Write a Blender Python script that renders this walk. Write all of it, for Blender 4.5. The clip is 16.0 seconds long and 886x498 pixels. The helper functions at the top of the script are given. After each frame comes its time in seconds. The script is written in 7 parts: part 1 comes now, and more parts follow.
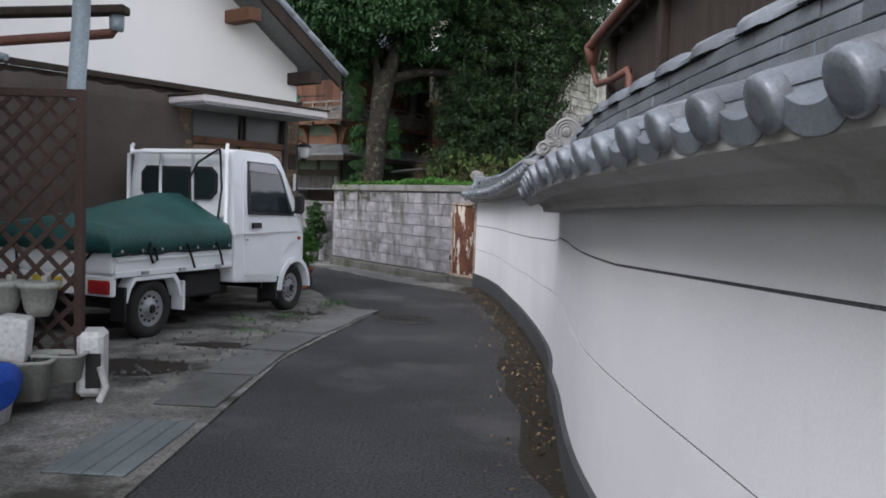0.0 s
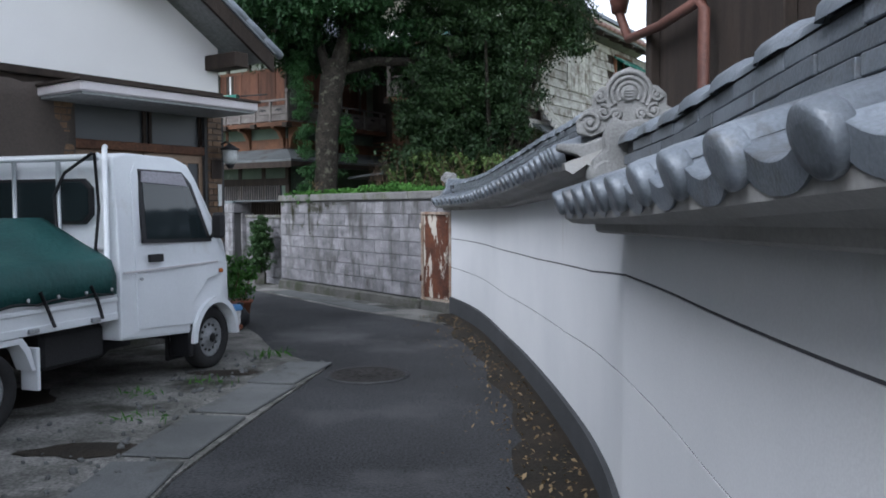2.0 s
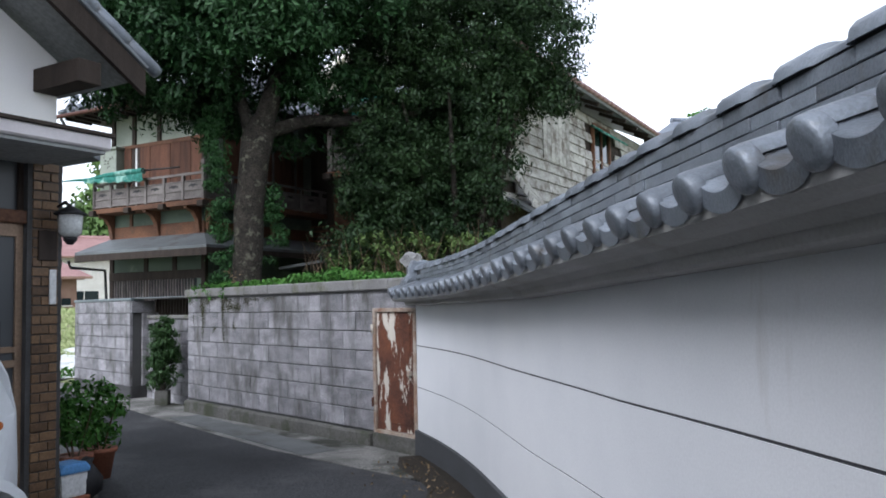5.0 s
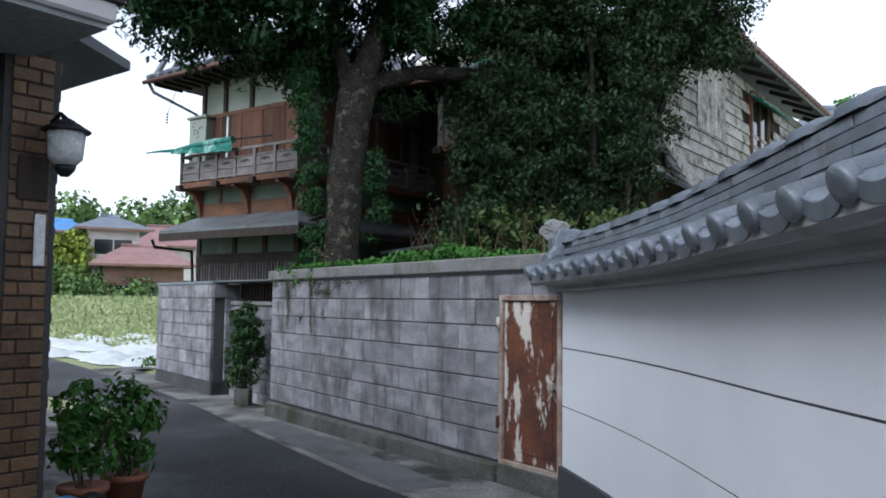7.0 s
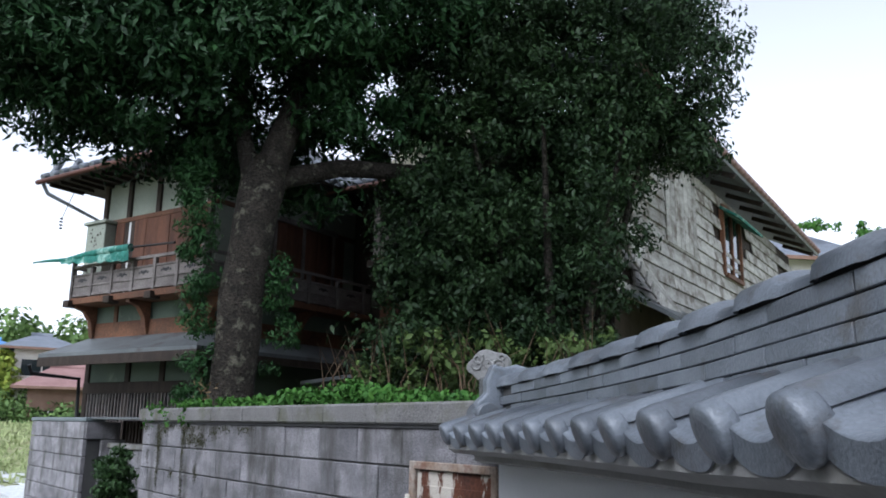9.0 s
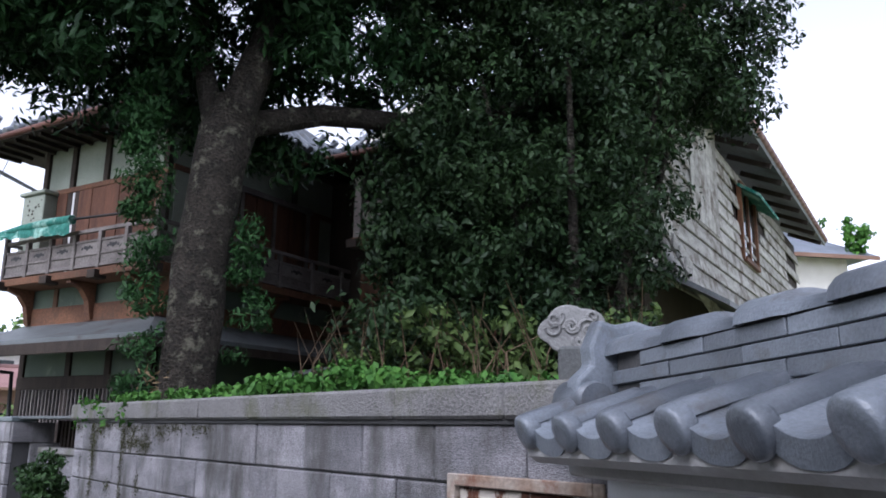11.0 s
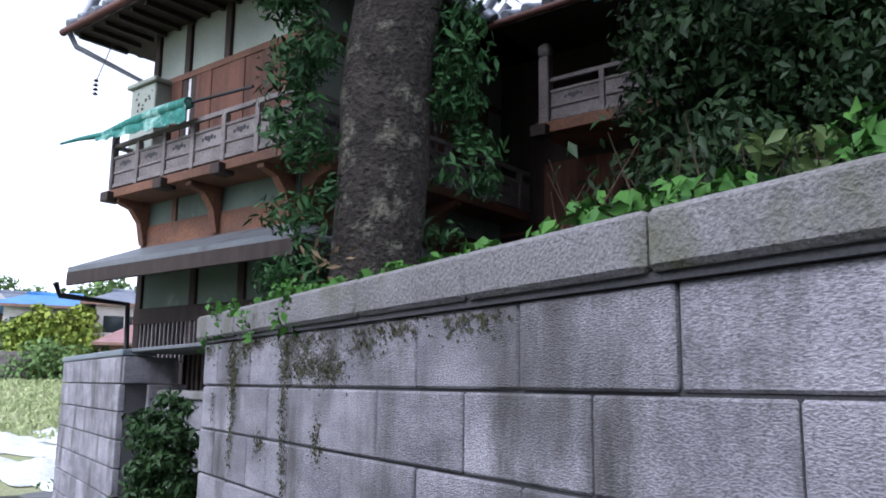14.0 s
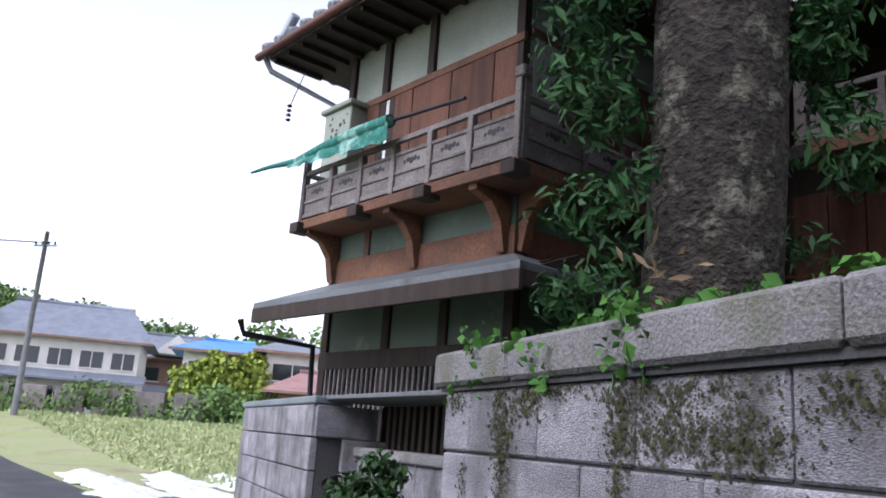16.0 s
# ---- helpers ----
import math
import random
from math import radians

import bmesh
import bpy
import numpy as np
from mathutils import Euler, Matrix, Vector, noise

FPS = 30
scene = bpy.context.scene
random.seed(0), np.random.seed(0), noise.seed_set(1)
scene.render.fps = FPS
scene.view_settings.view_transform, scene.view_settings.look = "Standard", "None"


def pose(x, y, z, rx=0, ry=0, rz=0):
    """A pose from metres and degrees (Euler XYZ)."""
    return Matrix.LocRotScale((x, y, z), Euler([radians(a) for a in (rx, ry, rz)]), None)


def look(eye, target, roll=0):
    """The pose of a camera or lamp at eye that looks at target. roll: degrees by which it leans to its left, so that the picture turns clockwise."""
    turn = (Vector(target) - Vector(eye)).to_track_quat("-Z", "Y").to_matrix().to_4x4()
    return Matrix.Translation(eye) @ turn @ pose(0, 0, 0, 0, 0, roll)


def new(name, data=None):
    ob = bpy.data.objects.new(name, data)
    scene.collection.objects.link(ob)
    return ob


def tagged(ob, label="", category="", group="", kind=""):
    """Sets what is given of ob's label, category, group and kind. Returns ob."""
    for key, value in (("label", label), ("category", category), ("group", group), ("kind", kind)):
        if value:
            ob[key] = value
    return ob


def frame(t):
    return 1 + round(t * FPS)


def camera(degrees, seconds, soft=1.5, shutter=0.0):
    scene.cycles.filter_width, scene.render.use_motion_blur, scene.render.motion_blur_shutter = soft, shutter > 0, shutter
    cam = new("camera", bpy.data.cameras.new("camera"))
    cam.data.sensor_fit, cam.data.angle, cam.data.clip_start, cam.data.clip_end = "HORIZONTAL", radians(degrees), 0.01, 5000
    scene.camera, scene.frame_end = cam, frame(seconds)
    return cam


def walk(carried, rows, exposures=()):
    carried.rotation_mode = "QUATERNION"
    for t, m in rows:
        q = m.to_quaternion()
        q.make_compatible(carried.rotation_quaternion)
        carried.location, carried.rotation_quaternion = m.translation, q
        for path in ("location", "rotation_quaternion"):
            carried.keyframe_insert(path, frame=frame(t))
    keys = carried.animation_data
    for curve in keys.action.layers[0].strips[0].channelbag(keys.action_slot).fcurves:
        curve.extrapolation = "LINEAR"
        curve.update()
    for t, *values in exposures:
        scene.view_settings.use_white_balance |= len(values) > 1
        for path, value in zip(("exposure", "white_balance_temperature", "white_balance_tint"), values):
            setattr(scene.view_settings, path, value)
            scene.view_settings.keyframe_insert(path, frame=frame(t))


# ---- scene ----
cam = camera(56.8, 16.0, soft=1.8)
PATH = [
    (0, (0.228, -0.111, 1.337), (0.204, 1.886, 1.223), 2.1),
    (0.5, (0.207, 0.495, 1.358), (0.168, 2.482, 1.132), -0.1),
    (1, (0.179, 1.07, 1.362), (0.116, 3.063, 1.211), 1.4),
    (1.5, (0.115, 1.671, 1.397), (0.135, 3.667, 1.278), 0.1),
    (2, (0.121, 2.301, 1.395), (0.187, 4.297, 1.294), -0.2),
    (2.5, (0.058, 2.803, 1.415), (0.202, 4.797, 1.401), 0.4),
    (3, (-0.018, 3.359, 1.407), (0.023, 5.359, 1.386), -1.5),
    (3.2, (-0.016, 3.579, 1.423), (0.012, 5.574, 1.563), -2.7),
    (5.3, (0.078, 5.894, 1.36), (0.287, 7.879, 1.484), -0.9),
    (5.5, (0.05, 6.124, 1.333), (0.17, 8.118, 1.436), 0.6),
    (6, (-0.027, 6.716, 1.314), (0.004, 8.716, 1.353), 0.6),
    (6.5, (-0.072, 7.23, 1.269), (-0.075, 9.229, 1.344), -0.7),
    (7, (-0.087, 7.746, 1.273), (-0.135, 9.741, 1.404), 0.7),
    (7.5, (0.012, 8.32, 1.338), (0.054, 10.318, 1.4), -1.7),
    (8, (0.16, 8.861, 1.455), (0.156, 10.858, 1.578), -0.8),
    (8.5, (0.212, 9.273, 1.522), (0.341, 11.252, 1.783), 0.5),
    (9, (0.247, 9.579, 1.503), (0.291, 11.532, 1.929), 1.0),
    (9.2, (0.243, 9.689, 1.496), (0.234, 11.637, 1.951), 1.6),
    (11.3, (-0.068, 11.281, 1.464), (0.081, 13.231, 1.885), 1.3),
    (11.5, (-0.097, 11.449, 1.444), (0.054, 13.402, 1.849), 2.0),
    (12, (-0.225, 11.929, 1.437), (-0.118, 13.881, 1.861), 3.9),
    (12.5, (-0.39, 12.319, 1.42), (-0.32, 14.275, 1.832), 2.7),
    (13, (-0.561, 12.789, 1.356), (-0.592, 14.75, 1.749), 1.6),
    (13.5, (-0.789, 13.287, 1.329), (-0.943, 15.245, 1.706), 4.3),
    (14, (-0.955, 13.687, 1.309), (-1.093, 15.655, 1.64), 0.7),
    (14.5, (-1.116, 13.995, 1.302), (-1.521, 15.92, 1.661), 3.8),
    (15, (-1.328, 14.262, 1.304), (-1.785, 16.179, 1.645), 3.0),
    (15.5, (-1.483, 14.523, 1.308), (-1.993, 16.42, 1.683), 2.8),
    (16, (-1.658, 14.769, 1.329), (-2.171, 16.648, 1.786), 4.2),
]
EXPOSURES = [(0.0, 1.15, 6200, 14), (1.5, 0.95, 5700, 10), (2.2, 1.1, 5750, 11), (3.0, 1.5, 5850, 12), (6.0, 0.85, 5750, 12), (7.5, 0.78, 5550, 10), (9.0, 0.85, 5700, 12), (12.0, 1.1, 5600, 20), (13.5, 1.25, 5500, 20), (15.0, 1.2, 5600, 20), (16.0, 1.2, 5750, 21)]
walk(cam, [(t, look(eye, target, roll)) for t, eye, target, roll in PATH], EXPOSURES)

# ---- world and sun: an overcast late afternoon ----
world = bpy.data.worlds.new("overcast_sky")
scene.world = world
world.use_nodes = True
wn = world.node_tree
wn.nodes.clear()
sky = wn.nodes.new("ShaderNodeTexSky")
sky.sky_type = "NISHITA"
sky.sun_disc = False
sky.sun_elevation, sky.sun_rotation = radians(38), radians(200)
sky.air_density, sky.dust_density, sky.ozone_density = 1.0, 1.0, 1.0
wash = wn.nodes.new("ShaderNodeHueSaturation")
wash.inputs["Saturation"].default_value = 0.14
wash.inputs["Value"].default_value = 1.0
bg = wn.nodes.new("ShaderNodeBackground")
bg.inputs["Strength"].default_value = 0.15
wo = wn.nodes.new("ShaderNodeOutputWorld")
wn.links.new(sky.outputs[0], wash.inputs["Color"])
wn.links.new(wash.outputs[0], bg.inputs[0])
wn.links.new(bg.outputs[0], wo.inputs[0])
sun_data = bpy.data.lights.new("sun", "SUN")
sun_data.energy, sun_data.angle, sun_data.color = 1.5, radians(40), (1.0, 0.97, 0.93)
sun = new("sun", sun_data)
sun.matrix_world = look((-26, -14, 34), (0, 10, 0))


# ---- materials ----
def ramp_mix(nt, fac, c1, c2):
    mix = nt.nodes.new("ShaderNodeMix")
    mix.data_type = "RGBA"
    nt.links.new(fac, mix.inputs[0])
    for slot, c in ((6, c1), (7, c2)):
        if isinstance(c, tuple):
            mix.inputs[slot].default_value = (*c[:3], 1)
        else:
            nt.links.new(c, mix.inputs[slot])
    return mix.outputs[2]


def noise_fac(nt, coord, scale, detail=4.0, lo=0.35, hi=0.65, stretch=None, rough=0.55):
    src = coord
    if stretch:
        mp = nt.nodes.new("ShaderNodeMapping")
        mp.inputs["Scale"].default_value = stretch
        nt.links.new(coord, mp.inputs[0])
        src = mp.outputs[0]
    n = nt.nodes.new("ShaderNodeTexNoise")
    n.inputs["Scale"].default_value, n.inputs["Detail"].default_value = scale, detail
    n.inputs["Roughness"].default_value = rough
    nt.links.new(src, n.inputs["Vector"])
    r = nt.nodes.new("ShaderNodeMapRange")
    r.inputs[1].default_value, r.inputs[2].default_value = lo, hi
    nt.links.new(n.outputs[0], r.inputs[0])
    return r.outputs[0], n.outputs[0]


def mat(name, base, other=None, rough=0.8, metal=0.0, grain=60.0, big=1.5, bump=0.25, stain=None, stain_at=(0.55, 0.7),
        stain_scale=2.5, stretch=None, stain_stretch=None, vary=0.0, fine=0.25, coords="Object", spec=0.3, dist=0.01, island=False):
    """A surface with two scales of variation, an optional stain colour, relief and object-to-object variation."""
    m = bpy.data.materials.new(name)
    m.use_nodes = True
    nt = m.node_tree
    b = nt.nodes["Principled BSDF"]
    tc = nt.nodes.new("ShaderNodeTexCoord")
    coord = tc.outputs[coords]
    if coords == "Object" and vary:
        info = nt.nodes.new("ShaderNodeObjectInfo")
        add = nt.nodes.new("ShaderNodeVectorMath")
        add.operation = "MULTIPLY_ADD"
        nt.links.new(info.outputs["Random"], add.inputs[0])
        add.inputs[1].default_value = (37.0, 53.0, 91.0)
        nt.links.new(coord, add.inputs[2])
        coord = add.outputs[0]
    other = other or tuple(c * 0.75 for c in base)
    f1, _ = noise_fac(nt, coord, big, 5, stretch=stretch)
    col = ramp_mix(nt, f1, base, other)
    f2, raw = noise_fac(nt, coord, grain, 3, 0.3, 0.7, stretch=stretch)
    dark = nt.nodes.new("ShaderNodeMix")
    dark.data_type, dark.blend_type = "RGBA", "MULTIPLY"
    dark.inputs[0].default_value = 1.0
    nt.links.new(col, dark.inputs[6])
    g = ramp_mix(nt, f2, (1 - fine,) * 3, (1 + fine * 0.4,) * 3)
    nt.links.new(g, dark.inputs[7])
    col = dark.outputs[2]
    if vary:
        if island:
            rnd = nt.nodes.new("ShaderNodeNewGeometry").outputs["Random Per Island"]
        else:
            rnd = info.outputs["Random"]
        hv = nt.nodes.new("ShaderNodeMapRange")
        hv.inputs[3].default_value, hv.inputs[4].default_value = 1 - vary, 1 + vary
        nt.links.new(rnd, hv.inputs[0])
        vm = nt.nodes.new("ShaderNodeVectorMath")
        vm.operation = "SCALE"
        nt.links.new(col, vm.inputs[0])
        nt.links.new(hv.outputs[0], vm.inputs["Scale"])
        col = vm.outputs[0]
    if stain:
        f3, _ = noise_fac(nt, coord if not vary else nt.nodes.new("ShaderNodeNewGeometry").outputs["Position"], stain_scale, 6, stain_at[0], stain_at[1], stretch=stain_stretch, rough=0.65)
        col = ramp_mix(nt, f3, col, stain)
    nt.links.new(col, b.inputs["Base Color"])
    b.inputs["Roughness"].default_value, b.inputs["Metallic"].default_value = rough, metal
    b.inputs["Specular IOR Level"].default_value = spec
    if bump:
        bp = nt.nodes.new("ShaderNodeBump")
        bp.inputs["Strength"].default_value, bp.inputs["Distance"].default_value = bump, dist
        nt.links.new(raw, bp.inputs["Height"])
        nt.links.new(bp.outputs[0], b.inputs["Normal"])
    return m


def leaf_mat(name, dark, light, rough=0.45):
    m = bpy.data.materials.new(name)
    m.use_nodes = True
    nt = m.node_tree
    b = nt.nodes["Principled BSDF"]
    rnd = nt.nodes.new("ShaderNodeNewGeometry").outputs["Random Per Island"]
    tc = nt.nodes.new("ShaderNodeTexCoord")
    f, _ = noise_fac(nt, tc.outputs["Object"], 0.9, 3)
    add = nt.nodes.new("ShaderNodeMath")
    add.operation = "MULTIPLY_ADD"
    nt.links.new(rnd, add.inputs[0])
    add.inputs[1].default_value = 0.6
    half = nt.nodes.new("ShaderNodeMath")
    half.operation = "MULTIPLY"
    nt.links.new(f, half.inputs[0])
    half.inputs[1].default_value = 0.4
    nt.links.new(half.outputs[0], add.inputs[2])
    nt.links.new(ramp_mix(nt, add.outputs[0], dark, light), b.inputs["Base Color"])
    b.inputs["Roughness"].default_value = rough
    b.inputs["Specular IOR Level"].default_value = 0.14
    return m


ASPHALT = mat("asphalt", (0.068, 0.07, 0.075), (0.043, 0.044, 0.047), 0.68, grain=60, big=0.7, bump=0.8, fine=0.9, stain=(0.095, 0.095, 0.098), stain_at=(0.52, 0.7), stain_scale=0.6, spec=0.2)
CONCRETE = mat("worn_concrete", (0.27, 0.265, 0.25), (0.12, 0.12, 0.11), 0.88, grain=60, big=2.4, bump=0.5, fine=0.6, stain=(0.035, 0.036, 0.028), stain_at=(0.5, 0.62), stain_scale=1.1)
LID = mat("gutter_lid_concrete", (0.14, 0.145, 0.145), (0.1, 0.105, 0.105), 0.9, grain=90, big=2, bump=0.4, stain=(0.07, 0.07, 0.06), vary=0.12)
STEEL = mat("galvanised_steel", (0.2, 0.23, 0.24), (0.15, 0.18, 0.19), 0.55, 0.4, grain=120, big=3, bump=0.2)
IRON = mat("cast_iron", (0.045, 0.042, 0.04), (0.03, 0.028, 0.027), 0.7, 0.3, grain=150, big=3, bump=0.4)
GRASS_GROUND = mat("grass_ground", (0.27, 0.31, 0.13), (0.3, 0.31, 0.17), 0.95, grain=25, big=0.35, bump=0.6, fine=0.4, stain=(0.2, 0.16, 0.09), stain_scale=0.4)
PLASTER = mat("white_wall_plaster", (0.74, 0.745, 0.76), (0.67, 0.68, 0.7), 0.75, grain=120, big=0.9, bump=0.08, fine=0.05, stain=(0.5, 0.48, 0.45), stain_at=(0.62, 0.8), stain_scale=1.2, stain_stretch=(1.6, 1.6, 0.35))
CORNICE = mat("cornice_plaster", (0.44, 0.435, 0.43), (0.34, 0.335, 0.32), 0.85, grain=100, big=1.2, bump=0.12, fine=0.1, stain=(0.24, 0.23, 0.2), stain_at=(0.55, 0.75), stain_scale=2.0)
GROOVE = mat("groove_dark", (0.1, 0.1, 0.11), rough=0.9)
PLINTH = mat("plinth_dark_mortar", (0.07, 0.073, 0.08), (0.05, 0.052, 0.055), 0.85, grain=80, big=1.2, bump=0.3)
TILE = mat("smoked_roof_tile", (0.19, 0.212, 0.242), (0.12, 0.136, 0.157), 0.36, 0.1, grain=140, big=5, bump=0.2, fine=0.22, vary=0.24, stain=(0.085, 0.08, 0.074), stain_at=(0.55, 0.72), stain_scale=8, spec=0.5)
TILE_J = mat("roof_tile_joined", (0.17, 0.185, 0.2), (0.12, 0.13, 0.145), 0.5, 0.1, grain=140, big=4, bump=0.15, vary=0.2, island=True)
ORNAMENT = mat("ridge_ornament_tile", (0.27, 0.27, 0.265), (0.2, 0.2, 0.195), 0.65, grain=120, big=6, bump=0.3)
MORTAR = mat("mortar", (0.075, 0.075, 0.075), (0.05, 0.05, 0.05), 0.95, grain=90, bump=0.4)
BLOCK = mat("concrete_block", (0.345, 0.335, 0.352), (0.2, 0.197, 0.21), 0.95, grain=120, big=3.0, bump=0.7, fine=0.55, vary=0.17, stretch=(1, 1, 2.4), stain=(0.085, 0.083, 0.078), stain_at=(0.47, 0.68), stain_scale=2.4, stain_stretch=(1.7, 1.7, 0.6), dist=0.01)
CAP = mat("wall_cap_concrete", (0.24, 0.235, 0.23), (0.17, 0.165, 0.16), 0.95, grain=110, big=2.5, bump=0.8, fine=0.4, stain=(0.1, 0.105, 0.06), stain_at=(0.48, 0.66), stain_scale=2.8)
BASE_CONC = mat("wall_base_concrete", (0.14, 0.135, 0.125), (0.09, 0.088, 0.08), 0.95, grain=60, big=1.8, bump=0.7, fine=0.4, stain=(0.045, 0.05, 0.03), stain_at=(0.48, 0.65), stain_scale=2.0)
MOSS = leaf_mat("moss", (0.028, 0.03, 0.016), (0.07, 0.07, 0.035), 0.95)
RUST = mat("rusted_door_paint", (0.065, 0.028, 0.02), (0.15, 0.055, 0.028), 0.85, grain=70, big=3.5, bump=0.4, fine=0.35, stain=(0.5, 0.46, 0.4), stain_at=(0.535, 0.57), stain_scale=2.6, stain_stretch=(2.2, 2.2, 0.8))
RUST_FRAME = mat("door_frame_paint", (0.4, 0.36, 0.31), (0.24, 0.15, 0.1), 0.8, grain=60, big=5, bump=0.3, stain=(0.16, 0.06, 0.03), stain_scale=6)
TRUCK = mat("truck_white_paint", (0.72, 0.75, 0.78), (0.66, 0.69, 0.72), 0.32, grain=60, big=1.5, bump=0.0, fine=0.04, stain=(0.5, 0.5, 0.48), stain_at=(0.62, 0.8), stain_scale=1.8, spec=0.5)
TRUCK_D = mat("truck_underframe", (0.03, 0.03, 0.032), rough=0.8, bump=0.2)
RUBBER = mat("rubber", (0.022, 0.022, 0.024), (0.03, 0.03, 0.03), 0.85, grain=90, bump=0.3)
RIM = mat("silver_rim", (0.42, 0.44, 0.46), (0.3, 0.31, 0.32), 0.45, 0.5, grain=60, bump=0.1)
BLACK = mat("black_plastic", (0.018, 0.018, 0.02), rough=0.55, bump=0.1)
TARP = mat("green_tarp", (0.02, 0.085, 0.08), (0.012, 0.058, 0.055), 0.55, grain=30, big=2.5, bump=0.3, fine=0.12, dist=0.02)
LAMP_RED = mat("tail_lamp_red", (0.35, 0.02, 0.02), rough=0.25, bump=0)
AMBER = mat("indicator_amber", (0.5, 0.13, 0.02), rough=0.25, bump=0)
BROWN_SHEET = mat("brown_sheet", (0.085, 0.07, 0.06), (0.06, 0.05, 0.043), 0.8, grain=50, big=1.1, bump=0.4, fine=0.15, dist=0.02)
WALL_WHITE = mat("painted_gable_wall", (0.78, 0.77, 0.76), (0.72, 0.71, 0.7), 0.85, grain=100, big=0.6, bump=0.1, fine=0.04, stain=(0.6, 0.57, 0.53), stain_at=(0.62, 0.8), stain_scale=0.9, stain_stretch=(1, 1, 0.4))
CANOPY = mat("canopy_sheet_metal", (0.58, 0.55, 0.56), (0.5, 0.47, 0.48), 0.5, grain=40, big=1.5, bump=0.05, fine=0.06)
SOFFIT = mat("soffit_board", (0.3, 0.31, 0.31), (0.25, 0.26, 0.26), 0.8, grain=30, bump=0.1)
DARK_WOOD = mat("dark_weathered_wood", (0.045, 0.033, 0.026), (0.028, 0.021, 0.017), 0.85, grain=40, big=2, bump=0.4, stretch=(6, 6, 1))
RED_WOOD = mat("red_brown_wood", (0.16, 0.075, 0.04), (0.085, 0.04, 0.024), 0.75, grain=35, big=2.2, bump=0.35, fine=0.35, vary=0.2, stain=(0.07, 0.045, 0.03), stain_at=(0.55, 0.72))
SHUTTER = mat("wooden_shutter", (0.135, 0.06, 0.036), (0.075, 0.035, 0.022), 0.8, grain=40, big=2, bump=0.4, stretch=(5, 5, 0.6), vary=0.25, fine=0.35)
GREY_WOOD = mat("grey_weathered_wood", (0.2, 0.18, 0.17), (0.12, 0.105, 0.1), 0.88, grain=45, big=3, bump=0.4, vary=0.15, fine=0.35)
BARE_BOARD = mat("peeling_clapboard", (0.5, 0.49, 0.47), (0.3, 0.29, 0.27), 0.9, grain=30, big=3, bump=0.4, vary=0.2, stretch=(1, 1, 3), stain=(0.17, 0.15, 0.13), stain_at=(0.5, 0.62), stain_scale=4)
GREEN_PLASTER = mat("green_grey_plaster", (0.115, 0.15, 0.12), (0.085, 0.11, 0.09), 0.9, grain=80, big=1.4, bump=0.2, fine=0.12, stain=(0.2, 0.23, 0.19), stain_at=(0.58, 0.75))
PALE_PLASTER = mat("pale_plaster", (0.3, 0.33, 0.28), (0.23, 0.255, 0.215), 0.9, grain=80, big=1.4, bump=0.15)
SHEET_ROOF = mat("grey_sheet_roof", (0.15, 0.165, 0.17), (0.11, 0.12, 0.125), 0.55, 0.2, grain=40, big=1.5, bump=0.1, stain=(0.06, 0.05, 0.045))
COPPER = mat("copper_gutter_paint", (0.15, 0.065, 0.048), (0.1, 0.045, 0.035), 0.6, grain=40, bump=0.1)
PIPE = mat("grey_pvc_pipe", (0.27, 0.33, 0.37), (0.22, 0.27, 0.3), 0.5, bump=0.05)
BRICK = mat("glazed_brown_brick_tile", (0.17, 0.105, 0.055), (0.09, 0.055, 0.032), 0.5, grain=60, big=5, bump=0.2, vary=0.3, fine=0.3)
DOOR_WOOD = mat("door_lattice_bronze", (0.27, 0.19, 0.13), (0.2, 0.14, 0.095), 0.5, 0.1, grain=50, bump=0.1)
PLASTIC_W = mat("white_plastic", (0.66, 0.67, 0.67), (0.58, 0.59, 0.58), 0.5, grain=40, bump=0.05, stain=(0.4, 0.39, 0.34), stain_at=(0.58, 0.8))
PLASTIC_G = mat("grey_planter_plastic", (0.36, 0.37, 0.34), (0.28, 0.29, 0.26), 0.6, grain=40, bump=0.1, stain=(0.16, 0.15, 0.12))
PLASTIC_B = mat("blue_plastic", (0.02, 0.08, 0.42), (0.015, 0.06, 0.33), 0.4, bump=0.03)
LIGHT_BLUE = mat("light_blue_plastic", (0.12, 0.3, 0.6), rough=0.4, bump=0.03)
TERRACOTTA = mat("terracotta", (0.3, 0.12, 0.07), (0.22, 0.085, 0.05), 0.75, grain=60, bump=0.2)
LATTICE = mat("lattice_brown", (0.065, 0.04, 0.033), (0.045, 0.028, 0.024), 0.75, grain=40, bump=0.2)
BARK = mat("tree_bark", (0.05, 0.042, 0.033), (0.022, 0.019, 0.015), 0.95, grain=34, big=6, bump=1.0, fine=0.65, stretch=(1.2, 1.2, 1.5), stain=(0.12, 0.115, 0.085), stain_at=(0.55, 0.66), stain_scale=9, dist=0.035)
SOIL = mat("soil", (0.04, 0.033, 0.026), (0.03, 0.025, 0.02), 1.0, grain=30, bump=0.8)
DEBRIS = mat("wet_leaf_litter_soil", (0.032, 0.024, 0.016), (0.02, 0.017, 0.012), 0.8, grain=50, big=3, bump=0.9, fine=0.5)
DRY_LEAF = leaf_mat("dry_leaves", (0.06, 0.04, 0.02), (0.26, 0.19, 0.11), 0.8)
LEAF_TREE = leaf_mat("tree_leaves", (0.009, 0.026, 0.01), (0.03, 0.075, 0.024))
LEAF_BUSH = leaf_mat("dark_evergreen_leaves", (0.009, 0.02, 0.009), (0.028, 0.055, 0.018), 0.45)
